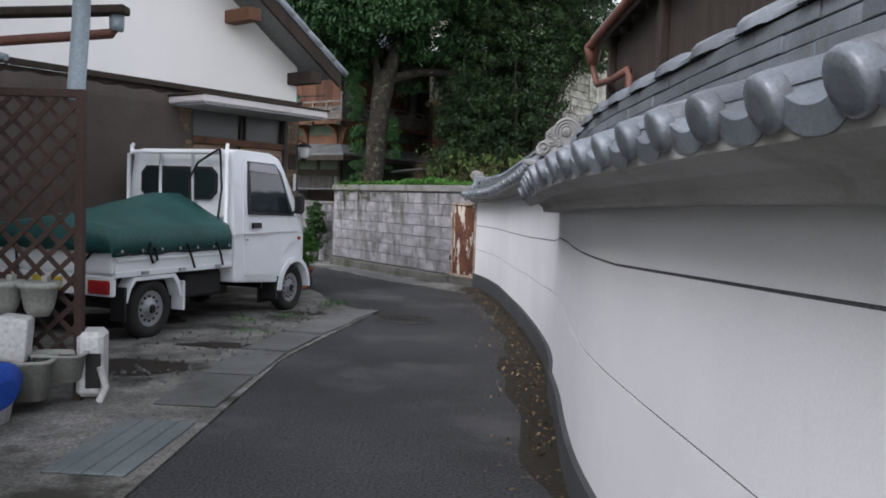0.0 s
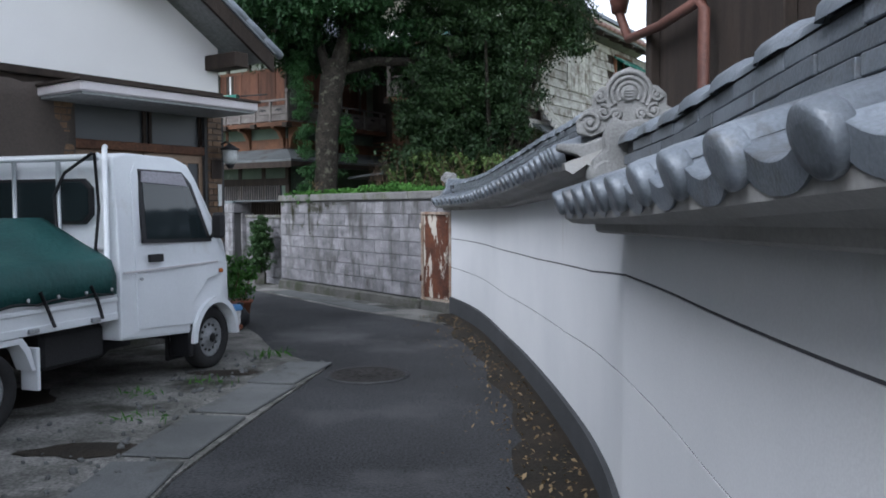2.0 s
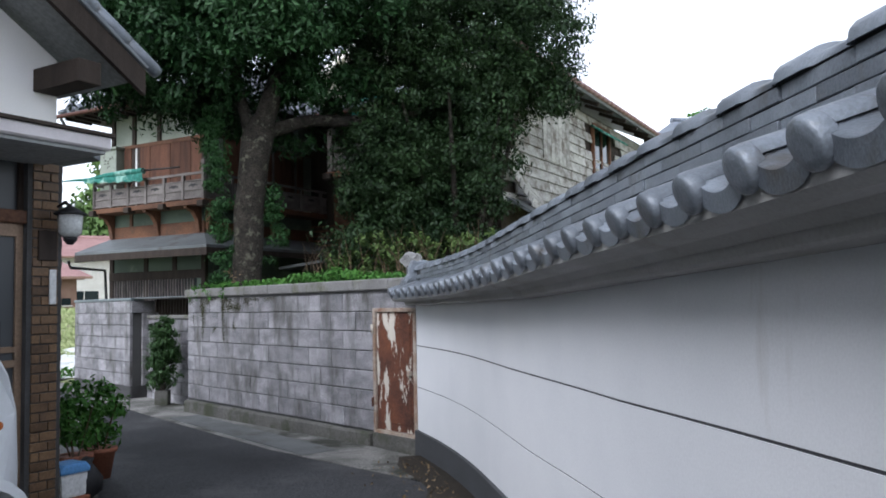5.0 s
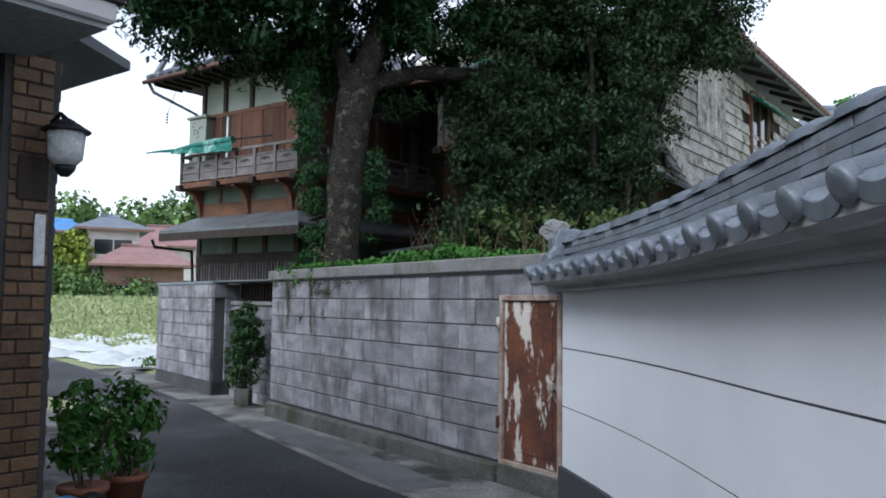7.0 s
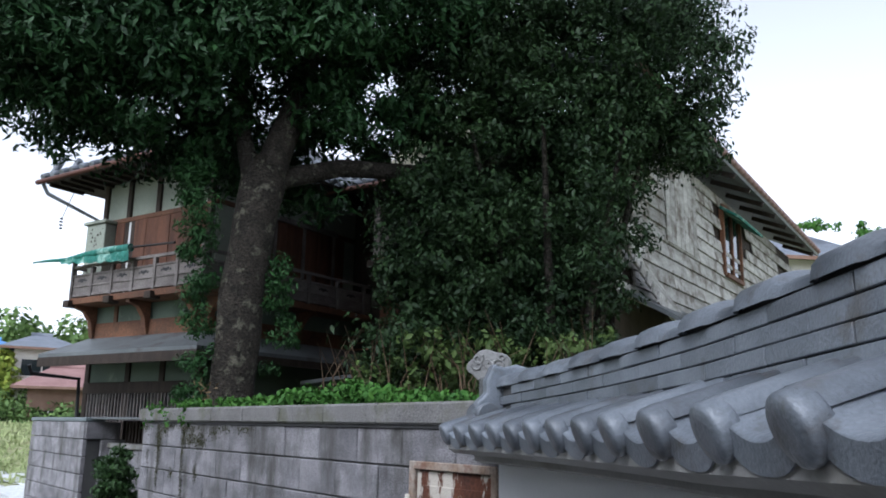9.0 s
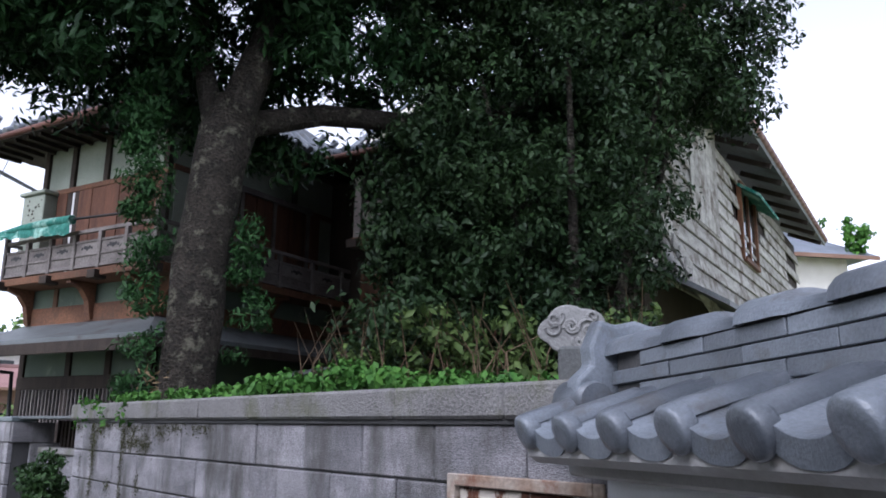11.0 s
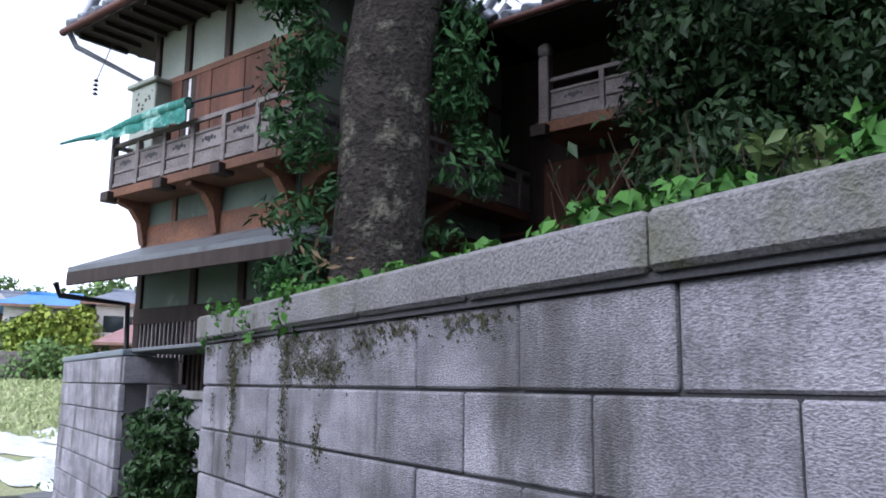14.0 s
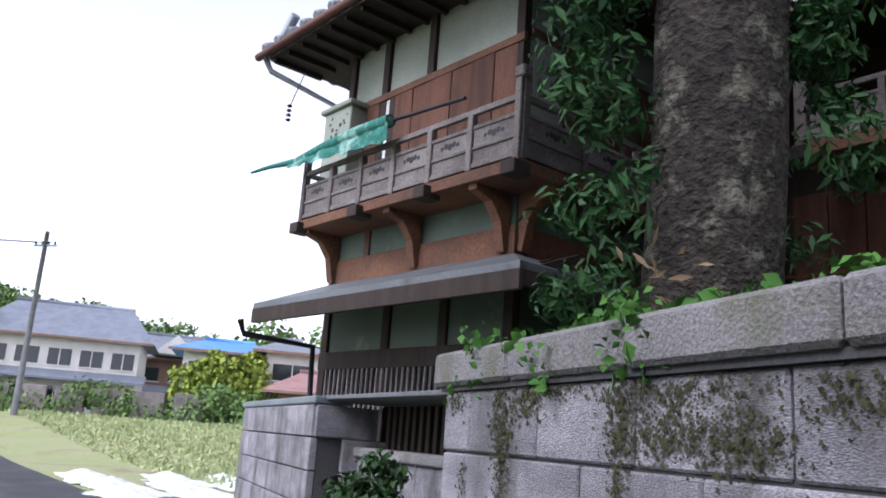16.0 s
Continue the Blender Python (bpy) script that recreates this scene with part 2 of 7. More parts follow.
LEAF_FERN = leaf_mat("frond_leaves", (0.013, 0.042, 0.013), (0.04, 0.1, 0.03), 0.5)
LEAF_BRIGHT = leaf_mat("bright_wall_top_leaves", (0.025, 0.085, 0.016), (0.075, 0.18, 0.03), 0.55)
LEAF_YELLOW = leaf_mat("yellow_vine_leaves", (0.12, 0.2, 0.03), (0.3, 0.34, 0.06), 0.6)
LEAF_FAR = leaf_mat("far_tree_leaves", (0.065, 0.115, 0.04), (0.16, 0.25, 0.08), 0.7)
GRASS = leaf_mat("grass_blades", (0.2, 0.26, 0.1), (0.42, 0.46, 0.24), 0.8)
TWIG = mat("twig", (0.16, 0.11, 0.07), (0.1, 0.07, 0.045), 0.9, bump=0.2)
AWNING = mat("green_striped_cloth", (0.015, 0.12, 0.095), (0.035, 0.19, 0.15), 0.8, grain=30, big=9, bump=0.2, stretch=(3, 1, 1), stain=(0.25, 0.42, 0.36), stain_at=(0.5, 0.6), stain_scale=3)
BLUE_ROOF = mat("blue_metal_roof", (0.1, 0.28, 0.58), (0.08, 0.22, 0.48), 0.5, bump=0.05)
FAR_ROOF = mat("far_tile_roof", (0.2, 0.22, 0.26), (0.15, 0.17, 0.2), 0.6, grain=20, bump=0.3)
PINK_ROOF = mat("faded_red_roof", (0.33, 0.2, 0.19), (0.26, 0.15, 0.14), 0.7, grain=20, bump=0.2)
FAR_WALL = mat("far_house_wall", (0.68, 0.66, 0.62), (0.58, 0.56, 0.52), 0.85, bump=0.05)
FAR_WALL_B = mat("far_house_brown_wall", (0.25, 0.16, 0.12), (0.2, 0.12, 0.09), 0.85, bump=0.05)
SHEET_W = mat("white_ground_sheet", (0.62, 0.64, 0.64), (0.5, 0.52, 0.5), 0.7, grain=20, big=2, bump=0.3, dist=0.03)


def glass_mat(name, tint, rough=0.06):
    m = bpy.data.materials.new(name)
    m.use_nodes = True
    b = m.node_tree.nodes["Principled BSDF"]
    b.inputs["Base Color"].default_value = (*tint, 1)
    b.inputs["Roughness"].default_value = rough
    b.inputs["Specular IOR Level"].default_value = 0.4
    return m


GLASS = glass_mat("dark_window_glass", (0.015, 0.022, 0.024))
FROST = glass_mat("frosted_door_glass", (0.05, 0.055, 0.06), 0.35)


# ---- mesh helpers ----
def box(bm, a, b, bev=0.0, m=None):
    x0, y0, z0 = a
    x1, y1, z1 = b
    vs = [bm.verts.new(p) for p in ((x0, y0, z0), (x1, y0, z0), (x1, y1, z0), (x0, y1, z0), (x0, y0, z1), (x1, y0, z1), (x1, y1, z1), (x0, y1, z1))]
    fs = [bm.faces.new([vs[i] for i in f]) for f in ((3, 2, 1, 0), (4, 5, 6, 7), (0, 1, 5, 4), (1, 2, 6, 5), (2, 3, 7, 6), (3, 0, 4, 7))]
    if m is not None:
        bmesh.ops.transform(bm, matrix=m, verts=vs)
    if bev:
        es = list({e for f in fs for e in f.edges})
        bmesh.ops.bevel(bm, geom=es, offset=bev, segments=1, affect="EDGES")
    return bm


def beam(bm, p0, p1, w, h, up=(0, 0, 1), bev=0.0):
    """A squared timber from p0 to p1."""
    p0, p1 = Vector(p0), Vector(p1)
    d = (p1 - p0)
    x = d.normalized()
    y = Vector(up).cross(x)
    y = y.normalized() if y.length > 1e-4 else Vector((0, 1, 0)).cross(x).normalized()
    z = x.cross(y)
    m = Matrix((x, y, z)).transposed().to_4x4()
    m.translation = p0
    return box(bm, (0, -w / 2, -h / 2), (d.length, w / 2, h / 2), bev, m)


def tube(bm, pts, radii, n=10, caps=True):
    """A round bar through points, with a radius at each."""
    pts = [Vector(p) for p in pts]
    if not isinstance(radii, (list, tuple)):
        radii = [radii] * len(pts)
    rings = []
    ref = None
    for i, p in enumerate(pts):
        d = (pts[min(i + 1, len(pts) - 1)] - pts[max(i - 1, 0)]).normalized()
        if ref is None or abs(ref.dot(d)) > 0.95:
            ref = Vector((0, 0, 1)) if abs(d.z) < 0.9 else Vector((1, 0, 0))
        s = d.cross(ref).normalized()
        t = s.cross(d)
        ref = t
        rings.append([bm.verts.new(p + radii[i] * (math.cos(k * math.tau / n) * s + math.sin(k * math.tau / n) * t)) for k in range(n)])
    for a, b in zip(rings, rings[1:]):
        for k in range(n):
            f = bm.faces.new((a[k], a[(k + 1) % n], b[(k + 1) % n], b[k]))
            f.smooth = True
    if caps:
        bm.faces.new(rings[0])
        bm.faces.new(rings[-1][::-1])
    return bm


def lathe(bm, profile, n=16, m=None):
    """A turned shape about z from (radius, height) pairs."""
    rings = []
    made = []
    for r, z in profile:
        ring = [bm.verts.new((r * math.cos(k * math.tau / n), r * math.sin(k * math.tau / n), z)) for k in range(n)]
        rings.append(ring)
        made += ring
    for a, b in zip(rings, rings[1:]):
        for k in range(n):
            bm.faces.new((a[k], a[(k + 1) % n], b[(k + 1) % n], b[k])).smooth = True
    bm.faces.new(rings[0][::-1])
    bm.faces.new(rings[-1])
    if m is not None:
        bmesh.ops.transform(bm, matrix=m, verts=made)
    return bm


def prism(bm, poly, axis, lo, hi, bev=0.0):
    """A polygon in the plane across axis ('x', 'y' or 'z'), drawn from lo to hi along it."""
    def at(p, v):
        return {"x": (v, p[0], p[1]), "y": (p[0], v, p[1]), "z": (p[0], p[1], v)}[axis]
    a = [bm.verts.new(at(p, lo)) for p in poly]
    b = [bm.verts.new(at(p, hi)) for p in poly]
    fs = [bm.faces.new(a[::-1]), bm.faces.new(b)]
    for i in range(len(poly)):
        j = (i + 1) % len(poly)
        fs.append(bm.faces.new((a[i], a[j], b[j], b[i])))
    bmesh.ops.recalc_face_normals(bm, faces=fs)
    if bev:
        bmesh.ops.bevel(bm, geom=list({e for f in fs for e in f.edges}), offset=bev, segments=2, affect="EDGES", profile=0.6)
    return bm


def B():
    return bmesh.new()


def to_mesh(name, bm, material):
    me = bpy.data.meshes.new(name)
    bm.normal_update()
    bm.to_mesh(me)
    bm.free()
    me.materials.append(material)
    return me


def part(name, bm, material, parent, label=""):
    ob = new(name, to_mesh(name, bm, material))
    ob.parent = parent
    return tagged(ob, label) if label else ob


def piece(name, me, parent, m):
    ob = new(name, me)
    ob.parent = parent
    ob.matrix_basis = m
    return ob


def thing(name, m, label, category, group="", kind=""):
    ob = new(name)
    ob.empty_display_size = 0.1
    ob.matrix_world = m
    return tagged(ob, label, category, group, kind)


def solid(name, bm, material, label, category, kind="structure", m=None, group=""):
    ob = new(name, to_mesh(name, bm, material))
    if m is not None:
        ob.matrix_world = m
    return tagged(ob, label, category, group, kind)


def axes(o, x, z=0.0):
    """A frame at (o, z) whose x runs along the plan direction x, y to its left."""
    x = Vector((x[0], x[1], 0)).normalized()
    y = Vector((-x.y, x.x, 0))
    m = Matrix((x, y, Vector((0, 0, 1)))).transposed().to_4x4()
    m.translation = (o[0], o[1], z)
    return m


def leaf_mesh(name, centers, normals, size, material, seed=1, aspect=0.45, fold=0.25):
    """Small folded leaves, each its own island, at centers, tilted about normals."""
    rng = np.random.default_rng(seed)
    n = len(centers)
    d = rng.normal(size=(n, 3))
    nm = normals + rng.normal(scale=0.55, size=(n, 3))
    nm /= np.linalg.norm(nm, axis=1)[:, None] + 1e-9
    d -= (d * nm).sum(1)[:, None] * nm
    d /= np.linalg.norm(d, axis=1)[:, None] + 1e-9
    d[:, 2] -= 0.35
    side = np.cross(nm, d)
    s = (size * rng.uniform(0.6, 1.25, n))[:, None]
    base, tip = centers - d * s * 0.5, centers + d * s * 0.5
    mid = centers - d * s * 0.05
    lift = nm * s * fold * aspect
    verts = np.stack([base, mid + side * s * aspect * 0.5 + lift, tip, mid - side * s * aspect * 0.5 + lift], 1).reshape(-1, 3)
    me = bpy.data.meshes.new(name)
    me.vertices.add(4 * n)
    me.vertices.foreach_set("co", verts.astype(np.float32).ravel())
    idx = np.arange(n)[:, None] * 4
    tri = np.concatenate([idx + [0, 1, 2], idx + [0, 2, 3]], 1).reshape(-1)
    me.loops.add(6 * n)
    me.loops.foreach_set("vertex_index", tri.astype(np.int32))
    me.polygons.add(2 * n)
    me.polygons.foreach_set("loop_start", (np.arange(2 * n) * 3).astype(np.int32))
    me.polygons.foreach_set("loop_total", np.full(2 * n, 3, np.int32))
    me.update(calc_edges=True)
    me.materials.append(material)
    return me


def clump_points(clumps, per, seed=1, shell=0.55):
    """Leaf places in many small clumps: (x, y, z, rx, ry, rz, weight); leaves lie towards each clump's skin."""
    rng = np.random.default_rng(seed)
    cs, ns = [], []
    for x, y, z, rx, ry, rz, w in clumps:
        k = max(4, int(per * w))
        v = rng.normal(size=(k, 3))
        v /= np.linalg.norm(v, axis=1)[:, None]
        r = shell + (1 - shell) * rng.random(k)[:, None] ** 0.6
        cs.append(np.array([x, y, z]) + v * r * np.array([rx, ry, rz]))
        up = v.copy()
        up[:, 2] += 0.5
        ns.append(up)
    return np.concatenate(cs), np.concatenate(ns)


def scatter_clumps(hulls, count, size, seed, inner=0.35):
    """Small clumps strewn through large hulls (x, y, z, rx, ry, rz)."""
    rng = np.random.default_rng(seed)
    vol = np.array([h[3] * h[4] * h[5] for h in hulls]) ** 0.8
    out = []
    for h in rng.choice(len(hulls), count, p=vol / vol.sum()):
        x, y, z, rx, ry, rz = hulls[h]
        v = rng.normal(size=3)
        v /= np.linalg.norm(v)
        r = inner + (1 - inner) * rng.random() ** 0.5
        s = size * rng.uniform(0.6, 1.4)
        out.append((x + v[0] * r * rx, y + v[1] * r * ry, z + v[2] * r * rz, s, s, s * 0.7, 1.0))
    return out


# ---- ground, lane and paved strips ----
def gz(x, y):
    t = min(1.0, max(0.0, (y - 9.0) / 10.0))
    u = min(1.0, max(0.0, (y - 36.0) / 18.0))
    return -0.1 * t * t * (3 - 2 * t) + 1.45 * u * u * (3 - 2 * u)


def strip(name, left, right, material, lift, label, category, skirt=0.0, cut=6):
    """A paved strip between two plan lines of equal point count, following the ground."""
    bm = B()
    rows = []
    for (l0, l1), (r0, r1) in zip(zip(left, left[1:]), zip(right, right[1:])):
        for i in range(cut):
            f = i / cut
            rows.append((Vector(l0).lerp(Vector(l1), f), Vector(r0).lerp(Vector(r1), f)))
    rows.append((Vector(left[-1]), Vector(right[-1])))
    top = []
    for a, b in rows:
        line = []
        for k in range(5):
            p = a.lerp(b, k / 4)
            line.append(bm.verts.new((p.x, p.y, gz(p.x, p.y) + lift)))
        top.append(line)
    for a, b in zip(top, top[1:]):
        for k in range(4):
            bm.faces.new((a[k], a[k + 1], b[k + 1], b[k]))
    edge = [e for e in bm.edges if e.is_boundary]
    if skirt:
        out = bmesh.ops.extrude_edge_only(bm, edges=edge)["geom"]
        bmesh.ops.translate(bm, verts=[v for v in out if isinstance(v, bmesh.types.BMVert)], vec=(0, 0, -skirt))
    bmesh.ops.recalc_face_normals(bm, faces=bm.faces)
    return solid(name, bm, material, label, category)


bm = B()
N = 70
xs = [-120 + 240 * (i / N) for i in range(N + 1)]
ys = [-60 + 300 * (i / N) for i in range(N + 1)]
gv = [[bm.verts.new((x, y, gz(x, y) - 0.05)) for x in xs] for y in ys]
for r0, r1 in zip(gv, gv[1:]):
    for i in range(N):
        bm.faces.new((r0[i], r0[i + 1], r1[i + 1], r1[i]))
solid("ground", bm, GRASS_GROUND, "grassy earth ground of the vacant field and yards", "ground")

ROAD_L = [(-1.15, -3), (-1.15, 3.4), (-1.13, 6.5), (-0.98, 7.5), (-0.66, 9.4), (-1.3, 10.4), (-1.62, 11.38), (-2.08, 12.48), (-2.94, 14.86), (-3.63, 17.5), (-6.5, 19.9), (-10.5, 22.5), (-18, 29), (-44, 48)]
ROAD_R = [(1.2, -3), (1.2, 3.4), (1.2, 6.5), (1.2, 7.5), (1.1, 9.4), (1.05, 10.4), (0.95, 11.4), (0.45, 12.2), (-0.82, 13.9), (-1.9, 15.72), (-3.4, 18.2), (-5.6, 21.5), (-10.2, 27.3), (-37, 50)]
strip("road", ROAD_L, ROAD_R, ASPHALT, 0.0, "dark grey asphalt lane bending past the block wall", "road", 0.08)
GUT_L = [(0.45, 12.2), (-0.82, 13.9), (-1.9, 15.72), (-3.4, 18.2), (-5.6, 21.5), (-7.4, 23.6)]
GUT_R = [(0.95, 12.6), (-0.2, 14.5), (-1.25, 16.2), (-2.75, 18.6), (-5.0, 21.9), (-6.8, 24.0)]
strip("pavement", GUT_L, GUT_R, CONCRETE, 0.005, "worn concrete gutter strip along the block wall foot", "pavement", 0.08)
APR_L = [(-9, -3), (-9, 3.4), (-9, 6.5), (-9, 7.5), (-9, 9.4), (-6, 12.0), (-5.5, 13.0), (-6.0, 14.0), (-7.0, 16.0), (-8.0, 18.0)]
APR_R = [(-1.16, -3), (-1.16, 3.4), (-1.14, 6.5), (-0.99, 7.5), (-0.67, 9.4), (-1.31, 10.4), (-1.63, 11.38), (-2.09, 12.48), (-2.95, 14.86), (-3.64, 17.5)]
strip("pavement_yard", APR_L, APR_R, CONCRETE, 0.008, "cracked stained concrete forecourt under the truck", "pavement", 0.08)

# concrete gutter lids beside the asphalt
lid = B()
box(lid, (-0.2, -0.44, 0), (0.2, 0.44, 0.02), 0.008)
lid_me = to_mesh("gutter_lid", lid, LID)
for i, (x, y, r) in enumerate(((-1.4, 5.35, -1), (-1.36, 6.3, -2), (-1.27, 7.28, -9), (-1.1, 8.25, -13), (-0.93, 9.18, -14))):
    ob = new("drain_slab", lid_me)
    ob.matrix_world = pose(x, y, 0.006, 0, 0, r)
    tagged(ob, "grey concrete gutter lid sunk in the forecourt edge", "gutter lid", "lids along the lane")
for i in range(5):
    f = i / 4
    ob = new("drain_slab", lid_me)
    ob.matrix_world = pose(-0.55 - 1.5 * f, 14.0 + 2.5 * f, -0.055 - 0.03 * f, 0, 0, 31)
    tagged(ob, "bluish concrete gutter lid beside the block wall", "gutter lid", "lids along the lane")

# steel gutter cover with four ribs
cover = thing("gutter_grate", axes((-1.44, 4.08), (0.04, 1), 0.008), "galvanised steel gutter cover plate with four long panels", "gutter cover")
for i in range(4):
    bm = B()
    box(bm, (-0.47, -0.205 + i * 0.103, 0), (0.47, -0.107 + i * 0.103, 0.012), 0.004)
    part("panel", bm, STEEL, cover)

# manhole
mh = thing("manhole", pose(-0.29, 9.1, 0.001), "round dark cast iron manhole cover in the asphalt", "manhole cover")
bm = B()
lathe(bm, [(0.36, 0), (0.36, 0.006), (0.325, 0.007)], 32)
part("rim", bm, ASPHALT, mh)
bm = B()
lathe(bm, [(0.32, 0), (0.32, 0.008), (0.3, 0.011), (0.29, 0.008), (0.05, 0.008), (0.04, 0.012), (0.0, 0.012)][:-1], 32)
for a in range(12):
    for r in (0.1, 0.17, 0.24):
        box(bm, (r - 0.02, -0.012, 0.007), (r + 0.02, 0.012, 0.012), 0, pose(0, 0, 0, 0, 0, a * 30 + r * 60))
part("lid", bm, IRON, mh)

# wet litter along the white wall's foot
rng = random.Random(5)
bm = B()
prev = None
for i in range(60):
    y = 2.0 + i * 0.19
    face = 0.98 if y < 9 else 0.98 - (y - 9) * 0.09
    w = (0.42 if 3 < y < 7 else 0.3) * (0.75 + 0.5 * noise.noise((y * 1.3, 0, 0)))
    row = [bm.verts.new((face + 0.12 - f * (w + 0.12), y, gz(0, y) + 0.003 + (0.012 * math.sin(f * 3.1)))) for f in (0, 0.3, 0.6, 0.85, 1.0)]
    if prev:
        for k in range(4):
            bm.faces.new((prev[k + 1], prev[k], row[k], row[k + 1]))
    prev = row
bmesh.ops.recalc_face_normals(bm, faces=bm.faces)
solid("leaf_litter_bed", bm, DEBRIS, "dark wet soil and litter along the wall foot", "soil", "stuff")
r2 = np.random.default_rng(3)
n = 900
yy = r2.uniform(2.2, 13.0, n)
xx = np.where(yy < 9, 0.98, 0.98 - (yy - 9) * 0.09) - np.abs(r2.normal(0, 0.24, n))
cc = np.stack([xx, yy, np.array([gz(0, v) for v in yy]) + 0.02], 1)
lm = new("dry_leaf_litter", leaf_mesh("dry_leaf_litter", cc, np.tile([0, 0, 1.0], (n, 1)) * 1.5, 0.034, DRY_LEAF, 4, 0.5))
tagged(lm, "scattered small dry brown leaves on the lane", "fallen leaves", "", "stuff")

# ---- the white tile-capped wall ----
FAR = [(0.6, 13.38), (0.76, 12.6), (0.87, 11.8), (0.93, 11.0), (0.98, 10.0), (1.03, 9.0), (1.055, 8.0), (1.06, 7.3), (1.05, 6.6), (1.01, 6.0), (0.955, 5.55)]
NEAR = [(0.952, 5.546), (0.92, 4.9), (0.87, 4.3), (0.835, 3.7), (0.835, 3.2), (0.865, 2.6), (0.93, 1.7), (1.0, 0.5), (1.03, -2.5)]


def along(*knots):
    """A height that glides between (y, z) knots given from far to near."""
    ys, zs = [k[0] for k in knots][::-1], [k[1] for k in knots][::-1]
    return lambda y: float(np.interp(y, ys, zs))


def smooth_line(line, step=0.12):
    """A plan line resampled by a Catmull-Rom curve."""
    pts = [Vector(p) for p in line]
    pts = [pts[0] * 2 - pts[1]] + pts + [pts[-1] * 2 - pts[-2]]
    out = []
    for a, b, c, d in zip(pts, pts[1:], pts[2:], pts[3:]):
        k = max(1, round((c - b).length / step))
        for i in range(k):
            t = i / k
            out.append(0.5 * (2 * b + (c - a) * t + (2 * a - 5 * b + 4 * c - d) * t * t + (3 * b - a - 3 * c + d) * t ** 3))
    out.append(pts[-2])
    return out


def stations(line):
    """Points, outward normals (to the lane, -x side) and lengths along a line that runs towards -y."""
    L = 0.0
    out = []
    for i, p in enumerate(line):
        d = (line[min(i + 1, len(line) - 1)] - line[max(i - 1, 0)]).normalized()
        if i:
            L += (p - line[i - 1]).length
        out.append((p, Vector((d.y, -d.x)), d, L))
    return out


def place(st, s):
    for a, b in zip(st, st[1:]):
        if b[3] >= s:
            f = (s - a[3]) / max(1e-6, b[3] - a[3])
            return a[0].lerp(b[0], f), a[1].lerp(b[1], f).normalized(), a[2].lerp(b[2], f).normalized()
    return st[-1][:3]


def sweep(bm, st, profile):
    """Profile of (offset to the lane, height by y) swept along the wall."""
    rings = []
    for p, nrm, d, s in st:
        rings.append([bm.verts.new((p.x + nrm.x * o, p.y + nrm.y * o, z(p.y))) for o, z in profile])
    k = len(profile)
    for a, b in zip(rings, rings[1:]):
        for i in range(k):
            bm.faces.new((a[i], a[(i + 1) % k], b[(i + 1) % k], b[i]))
    bm.faces.new(rings[0])
    bm.faces.new(rings[-1][::-1])
    bmesh.ops.recalc_face_normals(bm, faces=bm.faces)
    return bm


def round_tile_mesh():
    """A low barrel roll running up the slope, closed at the eave by a thick domed disc."""
    bm = B()
    n = 10
    rows = []
    for x, r, h in ((0.0, 0.04, 0.034), (0.21, 0.039, 0.033), (0.212, 0.036, 0.026), (0.4, 0.035, 0.025)):
        rows.append([bm.verts.new((x, r * math.cos(a), -0.034 + h * math.sin(a) + (0.004 if x else 0.0))) for a in [math.pi * k / (n - 1) for k in range(n)]])
    for a, b in zip(rows, rows[1:]):
        for k in range(n - 1):
            bm.faces.new((a[k], a[k + 1], b[k + 1], b[k])).smooth = True
    r = 0.049
    lathe(bm, [(r * 0.5, -0.023), (r * 0.85, -0.021), (r * 0.96, -0.017), (r, -0.011), (r, 0.016), (r * 0.95, 0.02), (r * 0.8, 0.022)], 22, pose(0, 0, -0.05, 0, 84, 0))
    return to_mesh("round_tile", bm, TILE)


def pan_tile_mesh(half):
    """A dished tile between two rolls; its eave edge hangs down in a deep crescent with a thick lip."""
    bm = B()
    n = 11
    us = [2 * k / (n - 1) - 1 for k in range(n)]
    rows = []
    for x, dz in ((-0.004, -0.003), (0.012, 0.0), (0.21, 0.0), (0.211, -0.01), (0.4, -0.006)):
        rows.append([bm.verts.new((x, half * u, dz - 0.064 + 0.036 * abs(u) ** 2.2)) for u in us])
    for a, b in zip(rows, rows[1:]):
        for k in range(n - 1):
            bm.faces.new((a[k], a[k + 1], b[k + 1], b[k])).smooth = True
    lip = [bm.verts.new((-0.006, half * u, -0.112 + 0.03 * abs(u) ** 2.6)) for u in us]
    under = [bm.verts.new((0.022, v.co.y, v.co.z + 0.002)) for v in lip]
    inner = [bm.verts.new((0.022, v.co.y, v.co.z - 0.016)) for v in rows[1]]
    for k in range(n - 1):
        bm.faces.new((rows[0][k + 1], rows[0][k], lip[k], lip[k + 1]))
        bm.faces.new((lip[k + 1], lip[k], under[k], under[k + 1]))
        bm.faces.new((under[k + 1], under[k], inner[k], inner[k + 1]))
    bmesh.ops.recalc_face_normals(bm, faces=bm.faces)
    return to_mesh("pan_tile", bm, TILE)


def ridge_tile_mesh(ln):
    bm = B()
    box(bm, (-ln / 2 + 0.0012, -0.1, 0), (ln / 2 - 0.0012, 0.1, COURSE - 0.0045), 0.002)
    return to_mesh("ridge_tile", bm, TILE)


